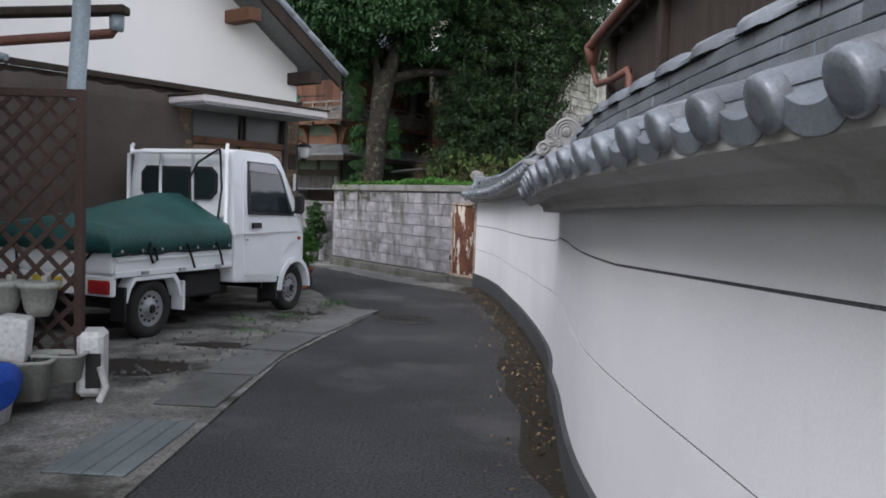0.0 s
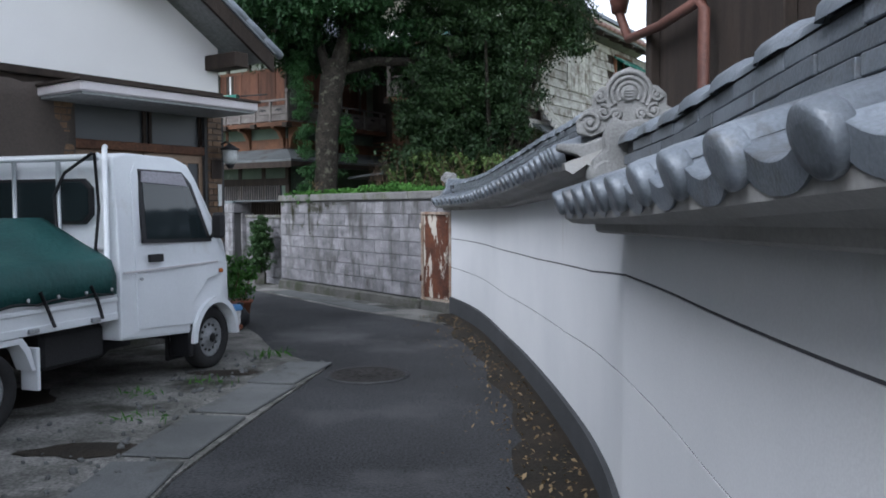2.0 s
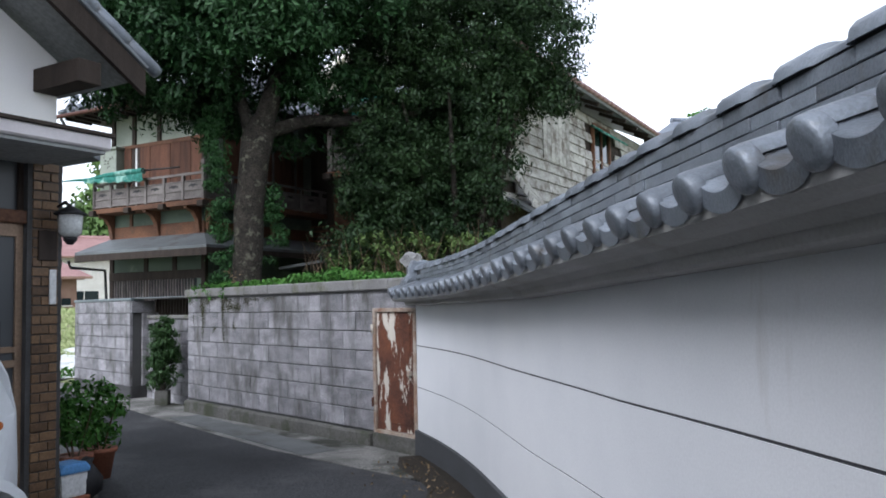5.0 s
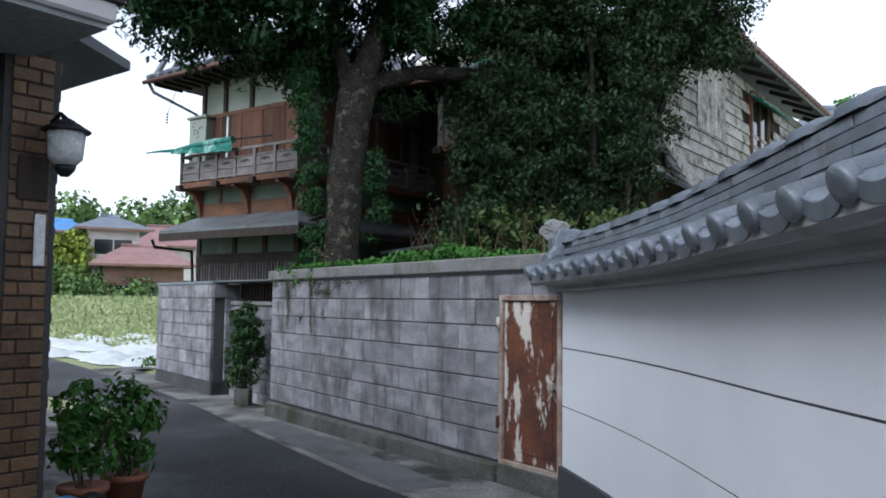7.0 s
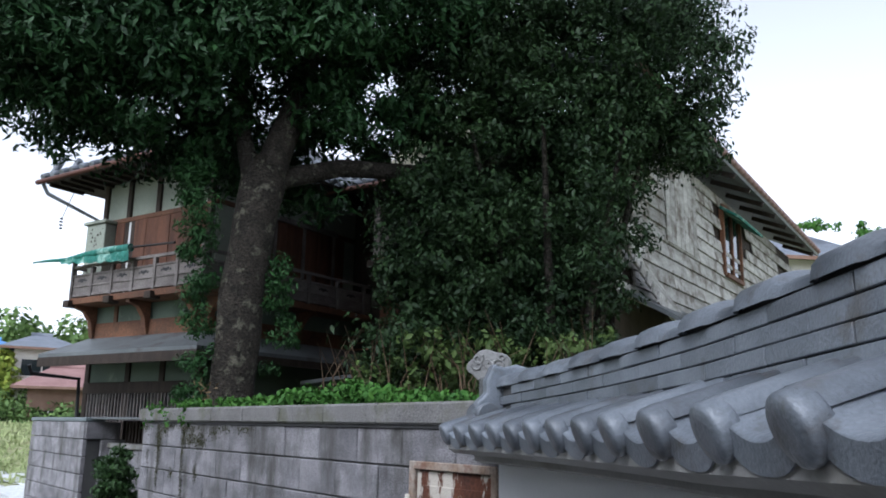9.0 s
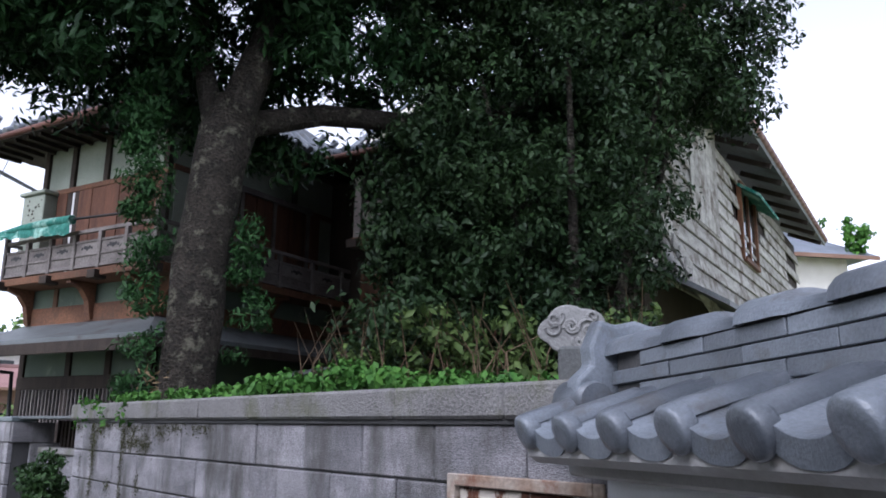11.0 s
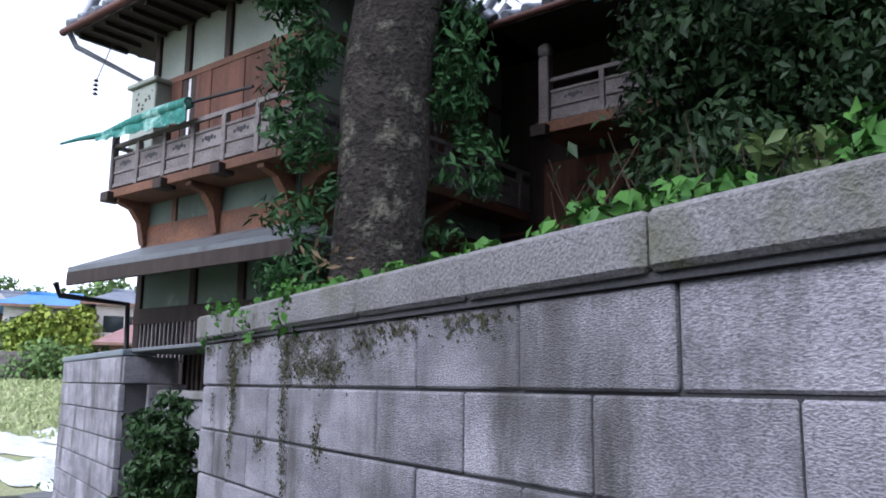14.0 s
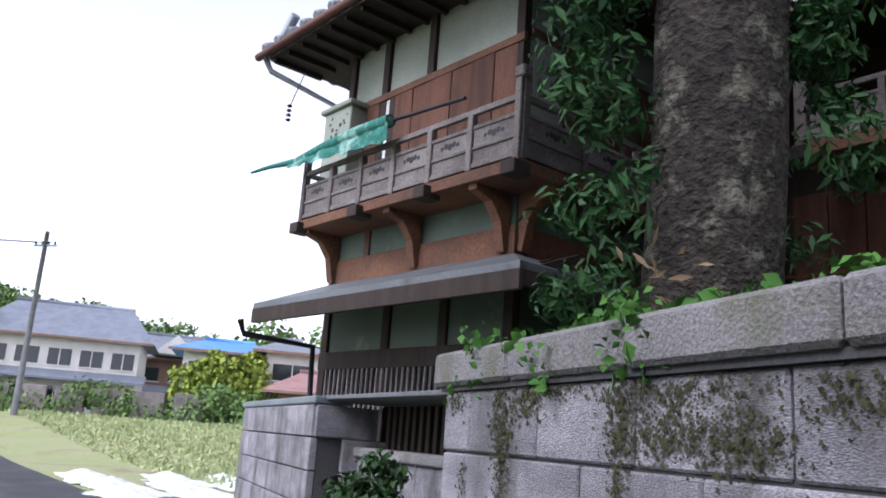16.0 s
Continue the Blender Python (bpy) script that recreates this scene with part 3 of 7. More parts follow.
def cap_tile_mesh(ln):
    """A flattened half-round ridge cap whose far end swells into a raised collar over the next."""
    bm = B()
    n = 11
    rows = []
    for x, r, h in ((-ln / 2, 0.098, 0.058), (-ln / 2 + 0.012, 0.104, 0.066), (-ln / 2 + 0.14, 0.102, 0.064), (-ln / 2 + 0.165, 0.092, 0.044), (ln / 2, 0.09, 0.036)):
        rows.append([bm.verts.new((x, r * math.cos(a), h * math.sin(a) ** 0.75)) for a in [math.pi * k / (n - 1) for k in range(n)]])
    for a, b in zip(rows, rows[1:]):
        for k in range(n - 1):
            bm.faces.new((a[k], a[k + 1], b[k + 1], b[k])).smooth = True
    bm.faces.new(rows[0])
    bm.faces.new(rows[-1][::-1])
    return to_mesh("cap_tile", bm, TILE)


PITCH, COURSE, EAVE = 0.253, 0.0405, 0.27
ROUND_ME, PAN_ME = round_tile_mesh(), pan_tile_mesh(PITCH / 2 - 0.03)
RIDGE_ME, CAP_ME = ridge_tile_mesh(0.29), cap_tile_mesh(0.31)


def tiled_wall(name, line, groove_low, groove_high, corn, disc, ridge, courses, label, ridge_start, ridge_stop=0.0):
    """A plastered wall with two scored lines, a coved cornice, eave tiles and a laid ridge; heights go by y."""
    st = stations(smooth_line(line))
    total = st[-1][3]
    last = total - ridge_stop
    wall = tagged(new(name), label, "wall", "", "structure")
    t = 0.34

    def band(nm, o, lo, hi, m):
        part(nm, sweep(B(), st, [(o, lo), (o, hi), (-t, hi), (-t, lo)]), m, wall)

    def up(f, dz):
        return lambda y: f(y) + dz
    floor_z, plinth = (lambda y: -0.14), (lambda y: 0.185)
    band("plinth", 0.03, floor_z, plinth, PLINTH)
    band("groove_line", -0.005, up(groove_low, -0.004), up(groove_low, 0.004), GROOVE)
    band("groove_line", -0.005, up(groove_high, -0.005), up(groove_high, 0.005), GROOVE)
    band("plaster_band", 0.0, plinth, up(groove_low, -0.004), PLASTER)
    band("plaster_band", 0.0, up(groove_low, 0.004), up(groove_high, -0.005), PLASTER)
    band("plaster_band", 0.0, up(groove_high, 0.005), corn, PLASTER)
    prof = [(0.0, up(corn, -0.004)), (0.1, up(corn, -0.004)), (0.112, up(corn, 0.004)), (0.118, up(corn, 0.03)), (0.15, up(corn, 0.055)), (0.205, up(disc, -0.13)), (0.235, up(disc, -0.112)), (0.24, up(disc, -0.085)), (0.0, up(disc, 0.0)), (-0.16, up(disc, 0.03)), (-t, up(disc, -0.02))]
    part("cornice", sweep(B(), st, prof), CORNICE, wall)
    slope = math.radians(17)
    k = int((total - 0.04) / PITCH)
    for i in range(k + 1):
        s = 0.05 + i * PITCH
        p, nrm, d = place(st, s)
        x = Vector((-nrm.x, -nrm.y, math.tan(slope))).normalized()

        def tile_frame(p, nrm, d, o, dz):
            q = p + nrm * EAVE
            lift = (disc(q.y - 0.1) - disc(q.y + 0.1)) / 0.2
            y = Vector((-d.x, -d.y, -lift * abs(d.y)))
            y = (y - x * y.dot(x)).normalized()
            m = Matrix((x, y, x.cross(y))).transposed().to_4x4()
            m.translation = (p.x + nrm.x * o, p.y + nrm.y * o, disc(p.y) + dz)
            return m
        piece("round_tile", ROUND_ME, wall, tile_frame(p, nrm, d, EAVE, 0.0) @ pose(random.uniform(-0.004, 0.004), 0, random.uniform(-0.003, 0.003), random.uniform(-2, 2), random.uniform(-1, 1), random.uniform(-1.5, 1.5)))
        if i < k:
            p2, n2, d2 = place(st, s + PITCH / 2)
            piece("pan_tile", PAN_ME, wall, tile_frame(p2, n2, d2, EAVE - 0.004, random.uniform(-0.003, 0.001)))
    cap_base = up(ridge, -0.066)
    foot = up(ridge, -0.066 - COURSE * courses)
    core = [q for q in st if ridge_start <= q[3] <= last]
    part("ridge_core", sweep(B(), core, [(0.015, up(foot, -0.09)), (0.015, up(cap_base, 0.01)), (-0.155, up(cap_base, 0.01)), (-0.155, up(foot, -0.09))]), MORTAR, wall)

    def tilt(f, y):
        return math.degrees(math.atan2(f(y + 0.15) - f(y - 0.15), 0.3))
    for c in range(courses):
        s = ridge_start + (0.29 if c % 2 else 0.145)
        while s < last - 0.02:
            p, nrm, d = place(st, s)
            m = axes((p.x - nrm.x * 0.07, p.y - nrm.y * 0.07), d, foot(p.y) + c * COURSE + 0.003)
            piece("ridge_tile", RIDGE_ME, wall, m @ pose(0, 0.003 * c + random.uniform(-0.003, 0.003), 0, 0, tilt(ridge, p.y) * -d.y, random.uniform(-0.6, 0.6)))
            s += 0.292
    s = ridge_start + 0.12
    while s < last:
        p, nrm, d = place(st, s)
        piece("cap_tile", CAP_ME, wall, axes((p.x - nrm.x * 0.065, p.y - nrm.y * 0.065), d, cap_base(p.y) + 0.002) @ pose(0, random.uniform(-0.004, 0.004), 0, 0, tilt(ridge, p.y) * -d.y, random.uniform(-1, 1)))
        s += 0.3
    return st, wall


FAR_TOP = along((13.4, 1.745), (13.0, 1.757), (11.4, 1.8), (10.2, 1.85), (9.1, 1.9), (8.2, 1.927), (7.0, 1.935), (5.5, 1.92))
FAR_ST, far_wall = tiled_wall("wall_far", FAR, along((13.4, 0.585), (10, 0.562), (7.4, 0.605), (6.0, 0.67), (5.5, 0.715)), along((13.4, 0.975), (10.5, 0.977), (8.6, 0.998), (6.6, 1.055), (5.5, 1.125)), along((13.2, 1.362), (11, 1.388), (9.8, 1.4), (8.6, 1.438), (6.4, 1.5), (5.5, 1.512)), along((13.4, 1.523), (11.0, 1.548), (9.8, 1.582), (9.0, 1.616), (8.3, 1.637), (6.5, 1.683), (5.5, 1.655)), FAR_TOP, 4, "white plastered garden wall with grey tiled coping", 0.1, 0.3)
NEAR_TOP = along((5.5, 1.7), (4.6, 1.715), (4.1, 1.74), (3.4, 1.785), (2.0, 1.82), (-2.5, 1.86))
NEAR_ST, near_wall = tiled_wall("wall_near", NEAR, along((5.5, 0.715), (3.5, 0.7), (-2.5, 0.7)), along((5.5, 1.125), (3.0, 1.125), (1.1, 1.19), (-2.5, 1.25)), along((5.5, 1.298), (4.0, 1.325), (2.0, 1.358), (-2.5, 1.39)), along((5.3, 1.462), (4.2, 1.484), (3.6, 1.505), (2.8, 1.543), (1.5, 1.561), (-2.5, 1.57)), NEAR_TOP, 4, "white plastered garden wall with projecting tiled coping", 0.1)


# ---- ridge-end ornaments ----
def cloud(w, h, lobes, bulge=0.12, n=64):
    """A scalloped cloud outline, flat below."""
    out = []
    for i in range(n):
        a = math.tau * i / n
        q = 1 + bulge * abs(math.sin(a * lobes / 2)) - bulge * 0.5
        out.append((w * q * math.cos(a), h * q * (math.sin(a) if math.sin(a) > 0 else math.sin(a) * 0.8)))
    return out


def spiral(x, cy, cz, r, turns, way, start):
    return [(x, cy + r * (1 - 0.8 * i / 26) * math.cos(start + way * math.tau * turns * i / 26), cz + r * (1 - 0.8 * i / 26) * math.sin(start + way * math.tau * turns * i / 26)) for i in range(27)]


# large scrolled ridge end where the two copings meet
ob = thing("ridge_ornament", axes((1.0, 5.67), (-0.28, -1), 1.8), "large grey scrolled ridge-end tile on the wall coping", "roof ornament")
body = [(-0.21, -0.1), (-0.215, -0.05), (-0.18, -0.01), (-0.15, 0.005), (-0.15, 0.05), (-0.115, 0.085), (-0.085, 0.09), (-0.06, 0.14), (0.0, 0.165), (0.06, 0.14), (0.085, 0.09), (0.115, 0.085), (0.15, 0.05), (0.15, 0.005), (0.18, -0.01), (0.215, -0.05), (0.21, -0.1), (0.15, -0.115), (0.0, -0.06), (-0.15, -0.115)]
part("body", prism(B(), body, "x", -0.05, 0.035, 0.008), ORNAMENT, ob)
for r, w in ((0.088, 0.011), (0.066, 0.009), (0.044, 0.009)):
    part("ring", tube(B(), [(0.038, r * math.cos(a), 0.055 + r * math.sin(a)) for a in [math.radians(-35 + 250 * i / 22) for i in range(23)]], w, 6), ORNAMENT, ob)
part("boss", lathe(B(), [(0.034, 0.03), (0.034, 0.046), (0.024, 0.052)], 14, pose(0, 0, 0.055, 0, 90, 0)), ORNAMENT, ob)
for k in range(3):
    part("boss_bar", box(B(), (0.05, -0.02, 0.042 + 0.011 * k), (0.058, 0.02, 0.047 + 0.011 * k), 0.001), ORNAMENT, ob)
for sy in (-1, 1):
    for cy, cz, r, st_ in ((0.155, -0.06, 0.045, 0.4), (0.1, -0.02, 0.032, 1.2), (0.115, 0.045, 0.025, 2.0), (0.05, -0.03, 0.024, 0.0)):
        part("curl", tube(B(), spiral(0.04, sy * cy, cz, r, 1.4, sy, st_ if sy > 0 else math.pi - st_), 0.0085, 6), ORNAMENT, ob)
        part("bud", lathe(B(), [(r * 0.3, 0.03), (r * 0.3, 0.045), (r * 0.15, 0.05)], 10, pose(0, sy * cy, cz, 0, 90, 0)), ORNAMENT, ob)
part("tail", prism(B(), [(-0.11, -0.1), (0.11, -0.1), (0.09, 0.06), (0.05, 0.11), (-0.05, 0.11), (-0.09, 0.06)], "x", -0.2, -0.05, 0.02), ORNAMENT, ob)


def end_plate(name, m, h, material, label):
    """A scalloped plate closing the ridge courses, with a round roll at its foot."""
    ob = thing(name, m, label, "ridge end")
    pts = [(-0.15, -0.1), (-0.19, -0.06), (-0.185, -0.01), (-0.14, 0.03), (-0.145, 0.08), (-0.11, 0.11 + h * 0.3), (-0.06, h * 0.9), (0.0, h), (0.06, h * 0.9), (0.11, 0.11 + h * 0.3), (0.145, 0.08), (0.14, 0.03), (0.16, -0.04), (0.13, -0.1)]
    part("plate", prism(B(), pts, "x", -0.035, 0.035, 0.012), material, ob)
    part("roll", lathe(B(), [(0.05, -0.12), (0.064, -0.105), (0.066, 0.0), (0.05, 0.06)], 16, pose(0, -0.135, -0.07, 0, 90, 0)), material, ob)
    return ob


p, nrm, d = place(FAR_ST, 0.05)
end_plate("ridge_end_plate", axes((p.x - nrm.x * 0.06, p.y - nrm.y * 0.06), d, 1.63), 0.16, TILE, "curved grey tile plate closing the coping ridge")
p, nrm, d = place(NEAR_ST, 0.04)
end_plate("ridge_end_plate", axes((p.x - nrm.x * 0.05, p.y - nrm.y * 0.05), d, 1.59), 0.15, ORNAMENT, "pale scalloped mortar plate closing the lower coping ridge")
p, nrm, d = place(FAR_ST, FAR_ST[-1][3] - 0.06)
ob = thing("verge_tile", axes((p.x, p.y), nrm, 1.62), "curved pale verge tile ending the upper coping", "verge tile")
part("curve", prism(B(), [(-0.16, 0.1), (0.05, 0.07), (0.16, 0.03), (0.27, 0.03), (0.27, 0.005), (0.2, -0.01), (0.13, -0.045), (0.06, -0.07), (0.06, -0.1), (-0.02, -0.11), (-0.02, -0.06), (-0.16, -0.05)], "y", -0.06, 0.05, 0.01), ORNAMENT, ob)
part("mortar_block", box(B(), (0.0, -0.03, -0.13), (0.07, 0.06, -0.02), 0.01), CORNICE, ob)

# small relief plaque at the gate end
ob = thing("ridge_ornament", axes((0.585, 13.7), (-0.35, -1.0), 1.8), "grey moulded ridge-end tile with swirling relief at the gate end", "roof ornament")
part("plaque", prism(B(), cloud(0.108, 0.085, 5, 0.16), "x", -0.03, 0.022, 0.008), ORNAMENT, ob)
rr = random.Random(12)
for k in range(9):
    cy, cz = rr.uniform(-0.07, 0.07), rr.uniform(-0.045, 0.05)
    part("swirl", tube(B(), spiral(0.024, cy, cz, rr.uniform(0.018, 0.034), rr.uniform(0.7, 1.3), rr.choice((-1, 1)), rr.uniform(0, 6)), 0.006, 6), ORNAMENT, ob)
solid("ornament_base", box(B(), (-0.05, -0.06, 0.0), (0.05, 0.06, 0.15), 0.01), LID, "pale mortar base under the ridge ornament", "mortar base", "", axes((0.6, 13.7), (-0.35, -1.0), 1.6))

# ---- the concrete block wall ----
BW0, BWD = (-2.376, 17.583), (0.578, -0.816)
BM = axes(BW0, BWD)
bwall = thing("wall_block", BM, "weathered grey concrete block wall with mossy coping", "wall", "", "structure")
bm = B()
box(bm, (0.004, 0.012, -0.25), (4.42, 0.14, 1.5))
box(bm, (4.42, 0.012, 1.3), (5.2, 0.14, 1.5))
part("core", bm, MORTAR, bwall)
bm = B()
box(bm, (-0.01, -0.055, -0.3), (4.44, 0.16, 0.085), 0.02)
bmesh.ops.subdivide_edges(bm, edges=bm.edges, cuts=8, use_grid_fill=True)
for v in bm.verts:
    v.co += 0.02 * noise.noise_vector(v.co * 3)
part("footing", bm, BASE_CONC, bwall)
bm = B()
box(bm, (4.44, -0.02, -0.3), (5.25, 0.14, 0.1), 0.015)
part("door_step", bm, BASE_CONC, bwall)
x = -0.05
k = 0
while x < 5.1:
    ln = min(0.6, 5.16 - x)
    bm = B()
    box(bm, (x + 0.002, -0.035 + 0.002 * (k % 2), 1.515), (x + ln - 0.002, 0.175, 1.63), 0.012)
    part("cap_stone", bm, CAP, bwall)
    x += ln
    k += 1
bm = B()
box(bm, (-0.02, -0.012, 1.498), (5.15, 0.15, 1.518), 0)
part("bed_joint", bm, MORTAR, bwall)
BLK = {}


def block(x0, x1, row):
    ln = round(x1 - x0, 2)
    if ln not in BLK:
        bm = B()
        box(bm, (-ln / 2 + 0.004, 0, 0.004), (ln / 2 - 0.004, 0.05, 0.196), 0.006)
        BLK[ln] = to_mesh("block", bm, BLOCK)
    piece("block", BLK[ln], bwall, pose((x0 + x1) / 2, random.uniform(-0.003, 0.003), 1.5 - 0.2 * (row + 1)))


for row in range(7):
    end = 5.18 if row == 0 else 4.44
    x = 0.0
    nxt = 0.23 if row % 2 == 0 else 0.46
    while x < end - 0.02:
        x1 = min(nxt, end)
        if end - x1 < 0.1:
            x1 = end
        block(x, x1, row)
        x, nxt = x1, x1 + 0.46

# moss patches on the wall
mp, mn = [], []
r3 = np.random.default_rng(8)
for cx, cz, wx, wz, k in ((0.47, 1.4, 0.035, 0.08, 500), (0.5, 1.25, 0.03, 0.1, 260), (1.28, 1.38, 0.1, 0.035, 520), (1.5, 1.36, 0.07, 0.03, 300), (1.1, 1.4, 0.03, 0.06, 300), (1.1, 1.18, 0.025, 0.1, 220), (0.85, 1.08, 0.035, 0.03, 120), (1.75, 1.44, 0.07, 0.03, 160), (0.12, 1.46, 0.05, 0.03, 100), (0.75, 1.48, 0.12, 0.015, 160), (0.62, 1.45, 0.05, 0.03, 200), (1.3, 1.46, 0.16, 0.02, 260), (1.95, 1.47, 0.1, 0.02, 160), (0.48, 1.05, 0.02, 0.07, 120), (1.12, 1.0, 0.02, 0.06, 110), (0.2, 1.2, 0.02, 0.05, 80), (1.42, 1.12, 0.03, 0.04, 120), (2.35, 1.46, 0.09, 0.02, 120)):
    q = r3.normal(size=(k, 2)) * (wx, wz)
    mp.append(np.stack([cx + q[:, 0], np.full(k, -0.004), cz + q[:, 1]], 1))
mp = np.concatenate(mp)
mp = mp[(mp[:, 2] < 1.495) & (mp[:, 0] > 0)]
ob = new("moss_patches", leaf_mesh("moss_patches", mp, np.tile([0, -2.5, 0.0], (len(mp), 1)), 0.0105, MOSS, 3, 0.9))
ob.matrix_world = BM
tagged(ob, "dark olive moss growing on the concrete blocks", "moss", "", "stuff")

# ---- rusted steel door ----
rd = thing("door_rusted", BM, "rusted steel gate door with flaking white paint, shut", "door", "", "structure")
bm = B()
box(bm, (4.5, 0.01, 0.13), (5.1, 0.04, 1.29), 0.004)
box(bm, (4.56, 0.004, 0.2), (5.04, 0.012, 1.22), 0.003)
part("leaf", bm, RUST, rd)
for a, b in (((4.455, -0.012, 0.09), (4.495, 0.06, 1.335)), ((5.105, -0.012, 0.09), (5.145, 0.06, 1.335)), ((4.495, -0.012, 1.295), (5.105, 0.06, 1.335)), ((4.495, -0.012, 0.09), (5.105, 0.06, 0.125))):
    bm = B()
    box(bm, a, b, 0.004)
    part("frame_bar", bm, RUST_FRAME, rd)
for z in (0.35, 1.08):
    bm = B()
    lathe(bm, [(0.014, 0), (0.014, 0.09)], 10, pose(4.462, -0.022, z))
    part("hinge", bm, RUST, rd)
bm = B()
box(bm, (5.02, -0.03, 0.68), (5.07, 0.01, 0.73), 0.006)
part("latch", bm, RUST_FRAME, rd)
bm = B()
box(bm, (4.4, 0.14, -0.3), (5.2, 0.2, 1.5))
solid("wall_behind_door", bm, MORTAR, "plain masonry closing the yard behind the gate door", "wall", "structure", BM)

# ---- pillar and recessed gate wall beyond the block wall ----
PM = axes((-3.79, 19.46), (-0.6, 0.8))
pil = thing("wall_pillar", PM, "pale concrete block gate wall with metal cap", "wall", "", "structure")
bm = B()
box(bm, (0.0, -0.3, -0.25), (2.6, -0.16, 1.5))
box(bm, (0.0, -0.42, -0.3), (2.65, -0.12, 0.12), 0.015)
box(bm, (0.004, -0.3, -0.25), (0.15, -1.2, 1.3))
part("core", bm, MORTAR, pil)
bm = B()
box(bm, (-0.04, -0.34, 1.5), (2.65, -0.1, 1.55), 0.01)
part("cap_stone", bm, STEEL, pil)
for row in range(7):
    off = 0.0 if row % 2 == 0 else 0.2
    x = 0.0
    nxt = 0.4 - off
    while x < 2.58:
        x1 = min(nxt, 2.6)
        ln = round(x1 - x, 2)
        if ln > 0.05:
            if ln not in BLK:
                bm = B()
                box(bm, (-ln / 2 + 0.004, 0, 0.004), (ln / 2 - 0.004, 0.05, 0.196), 0.006)
                BLK[ln] = to_mesh("block", bm, BLOCK)
            ob = piece("block", BLK[ln], pil, pose((x + x1) / 2, -0.108, 1.5 - 0.2 * (row + 1), 0, 0, 180))
        x, nxt = x1, x1 + 0.4
    for j in range(2):
        ln = 0.4
        if ln not in BLK:
            bm = B()
            box(bm, (-ln / 2 + 0.004, 0, 0.004), (ln / 2 - 0.004, 0.05, 0.196), 0.006)
            BLK[ln] = to_mesh("block", bm, BLOCK)
        if row:
            piece("block", BLK[ln], pil, pose(-0.045, -0.5 - 0.4 * j, 1.5 - 0.2 * (row + 1), 0, 0, -90))
        elif j == 0:
            piece("block", BLK[ln], pil, pose(-0.045, -0.32, 1.3, 0, 0, -90))


RM = axes((-3.5, 19.72), (0.66, -0.75))
rec = thing("wall_recess", RM, "low grey block wall set back beside the gate pillar", "wall", "", "structure")
part("core", box(B(), (0.0, 0.06, -0.25), (2.2, 0.14, 1.2)), MORTAR, rec)
part("cap_stone", box(B(), (-0.02, -0.02, 1.2), (2.2, 0.16, 1.26), 0.01), CAP, rec)
for row in range(7):
    x, nxt = 0.0, 0.23 if row % 2 else 0.46
    while x < 2.17:
        x1 = min(nxt, 2.2)
        ln = round(x1 - x, 2)
        if ln not in BLK:
            BLK[ln] = to_mesh("block", box(B(), (-ln / 2 + 0.004, 0, 0.004), (ln / 2 - 0.004, 0.05, 0.196), 0.006), BLOCK)
        piece("block", BLK[ln], rec, pose((x + x1) / 2, 0.012, 1.2 - 0.2 * (row + 1)))
        x, nxt = x1, x1 + 0.46


# ---- the white gabled house beside the forecourt ----
LM = axes((-2.05, 11.6), (0.6, 0.8))
house = thing("house_white", LM, "white gabled house front with brown sheet and brick entrance", "house", "", "structure")
bm = B()
prism(bm, [(-7.5, 2.67), (-0.03, 2.67), (-0.03, 3.16), (-3.75, 5.45), (-7.5, 3.16)], "y", 0.0, 0.15)
part("gable_wall", bm, WALL_WHITE, house)
bm = B()
box(bm, (-7.5, 0.02, 0), (-1.78, 0.15, 2.6))
box(bm, (-0.27, 0.02, 0.0), (-0.2, 0.15, 2.6))
box(bm, (-1.78, 0.02, 2.46), (-0.2, 0.15, 2.6))
box(bm, (-0.2, 0.02, 0.0), (-0.03, 5.0, 3.16))
part("wall", bm, DARK_WOOD, house)
bm = B()
box(bm, (-7.5, -0.05, 2.6), (0.0, 0.02, 2.67), 0.006)
part("sill_beam", bm, DARK_WOOD, house)
bm = B()
box(bm, (-0.024, 0.2, 0.1), (0.0, 5.0, 3.1))
part("side_wall", bm, PALE_PLASTER, house)
# roof: two slopes with a deep verge
for sgn, nm in ((1, "roof_slope"), (-1, "roof_slope")):
    bm = B()
    e, r = ((0.3, 3.02), (-3.75, 5.56)) if sgn > 0 else ((-7.8, 3.02), (-3.75, 5.56))
    prism(bm, [e, r, (r[0], r[1] + 0.07), (e[0], e[1] + 0.07)], "y", -0.5, 5.2)
    part(nm, bm, SOFFIT, house)
    bm = B()
    prism(bm, [(e[0], e[1] + 0.07), (r[0], r[1] + 0.07), (r[0], r[1] + 0.14), (e[0] + 0.06 * sgn, e[1] + 0.12)], "y", -0.56, 5.25, 0.01)
    part("roof_tiles", bm, TILE_J, house)
    bm = B()
    prism(bm, [(e[0], e[1] - 0.12), (r[0], r[1] - 0.12), (r[0], r[1] + 0.06), (e[0], e[1] + 0.06)], "y", -0.54, -0.5)
    part("bargeboard", bm, DARK_WOOD, house)
verge_tile = B()
lathe(verge_tile, [(0.045, -0.16), (0.05, 0.12), (0.042, 0.16)], 8, pose(0, 0, 0, 0, 90, 0))
vt = to_mesh("verge_tile", verge_tile, TILE)
for i in range(16):
    f = i / 16
    piece("verge_tile", vt, house, pose(0.28 - 4.0 * f, -0.53, 3.17 + 2.51 * f, 0, 32, 0))
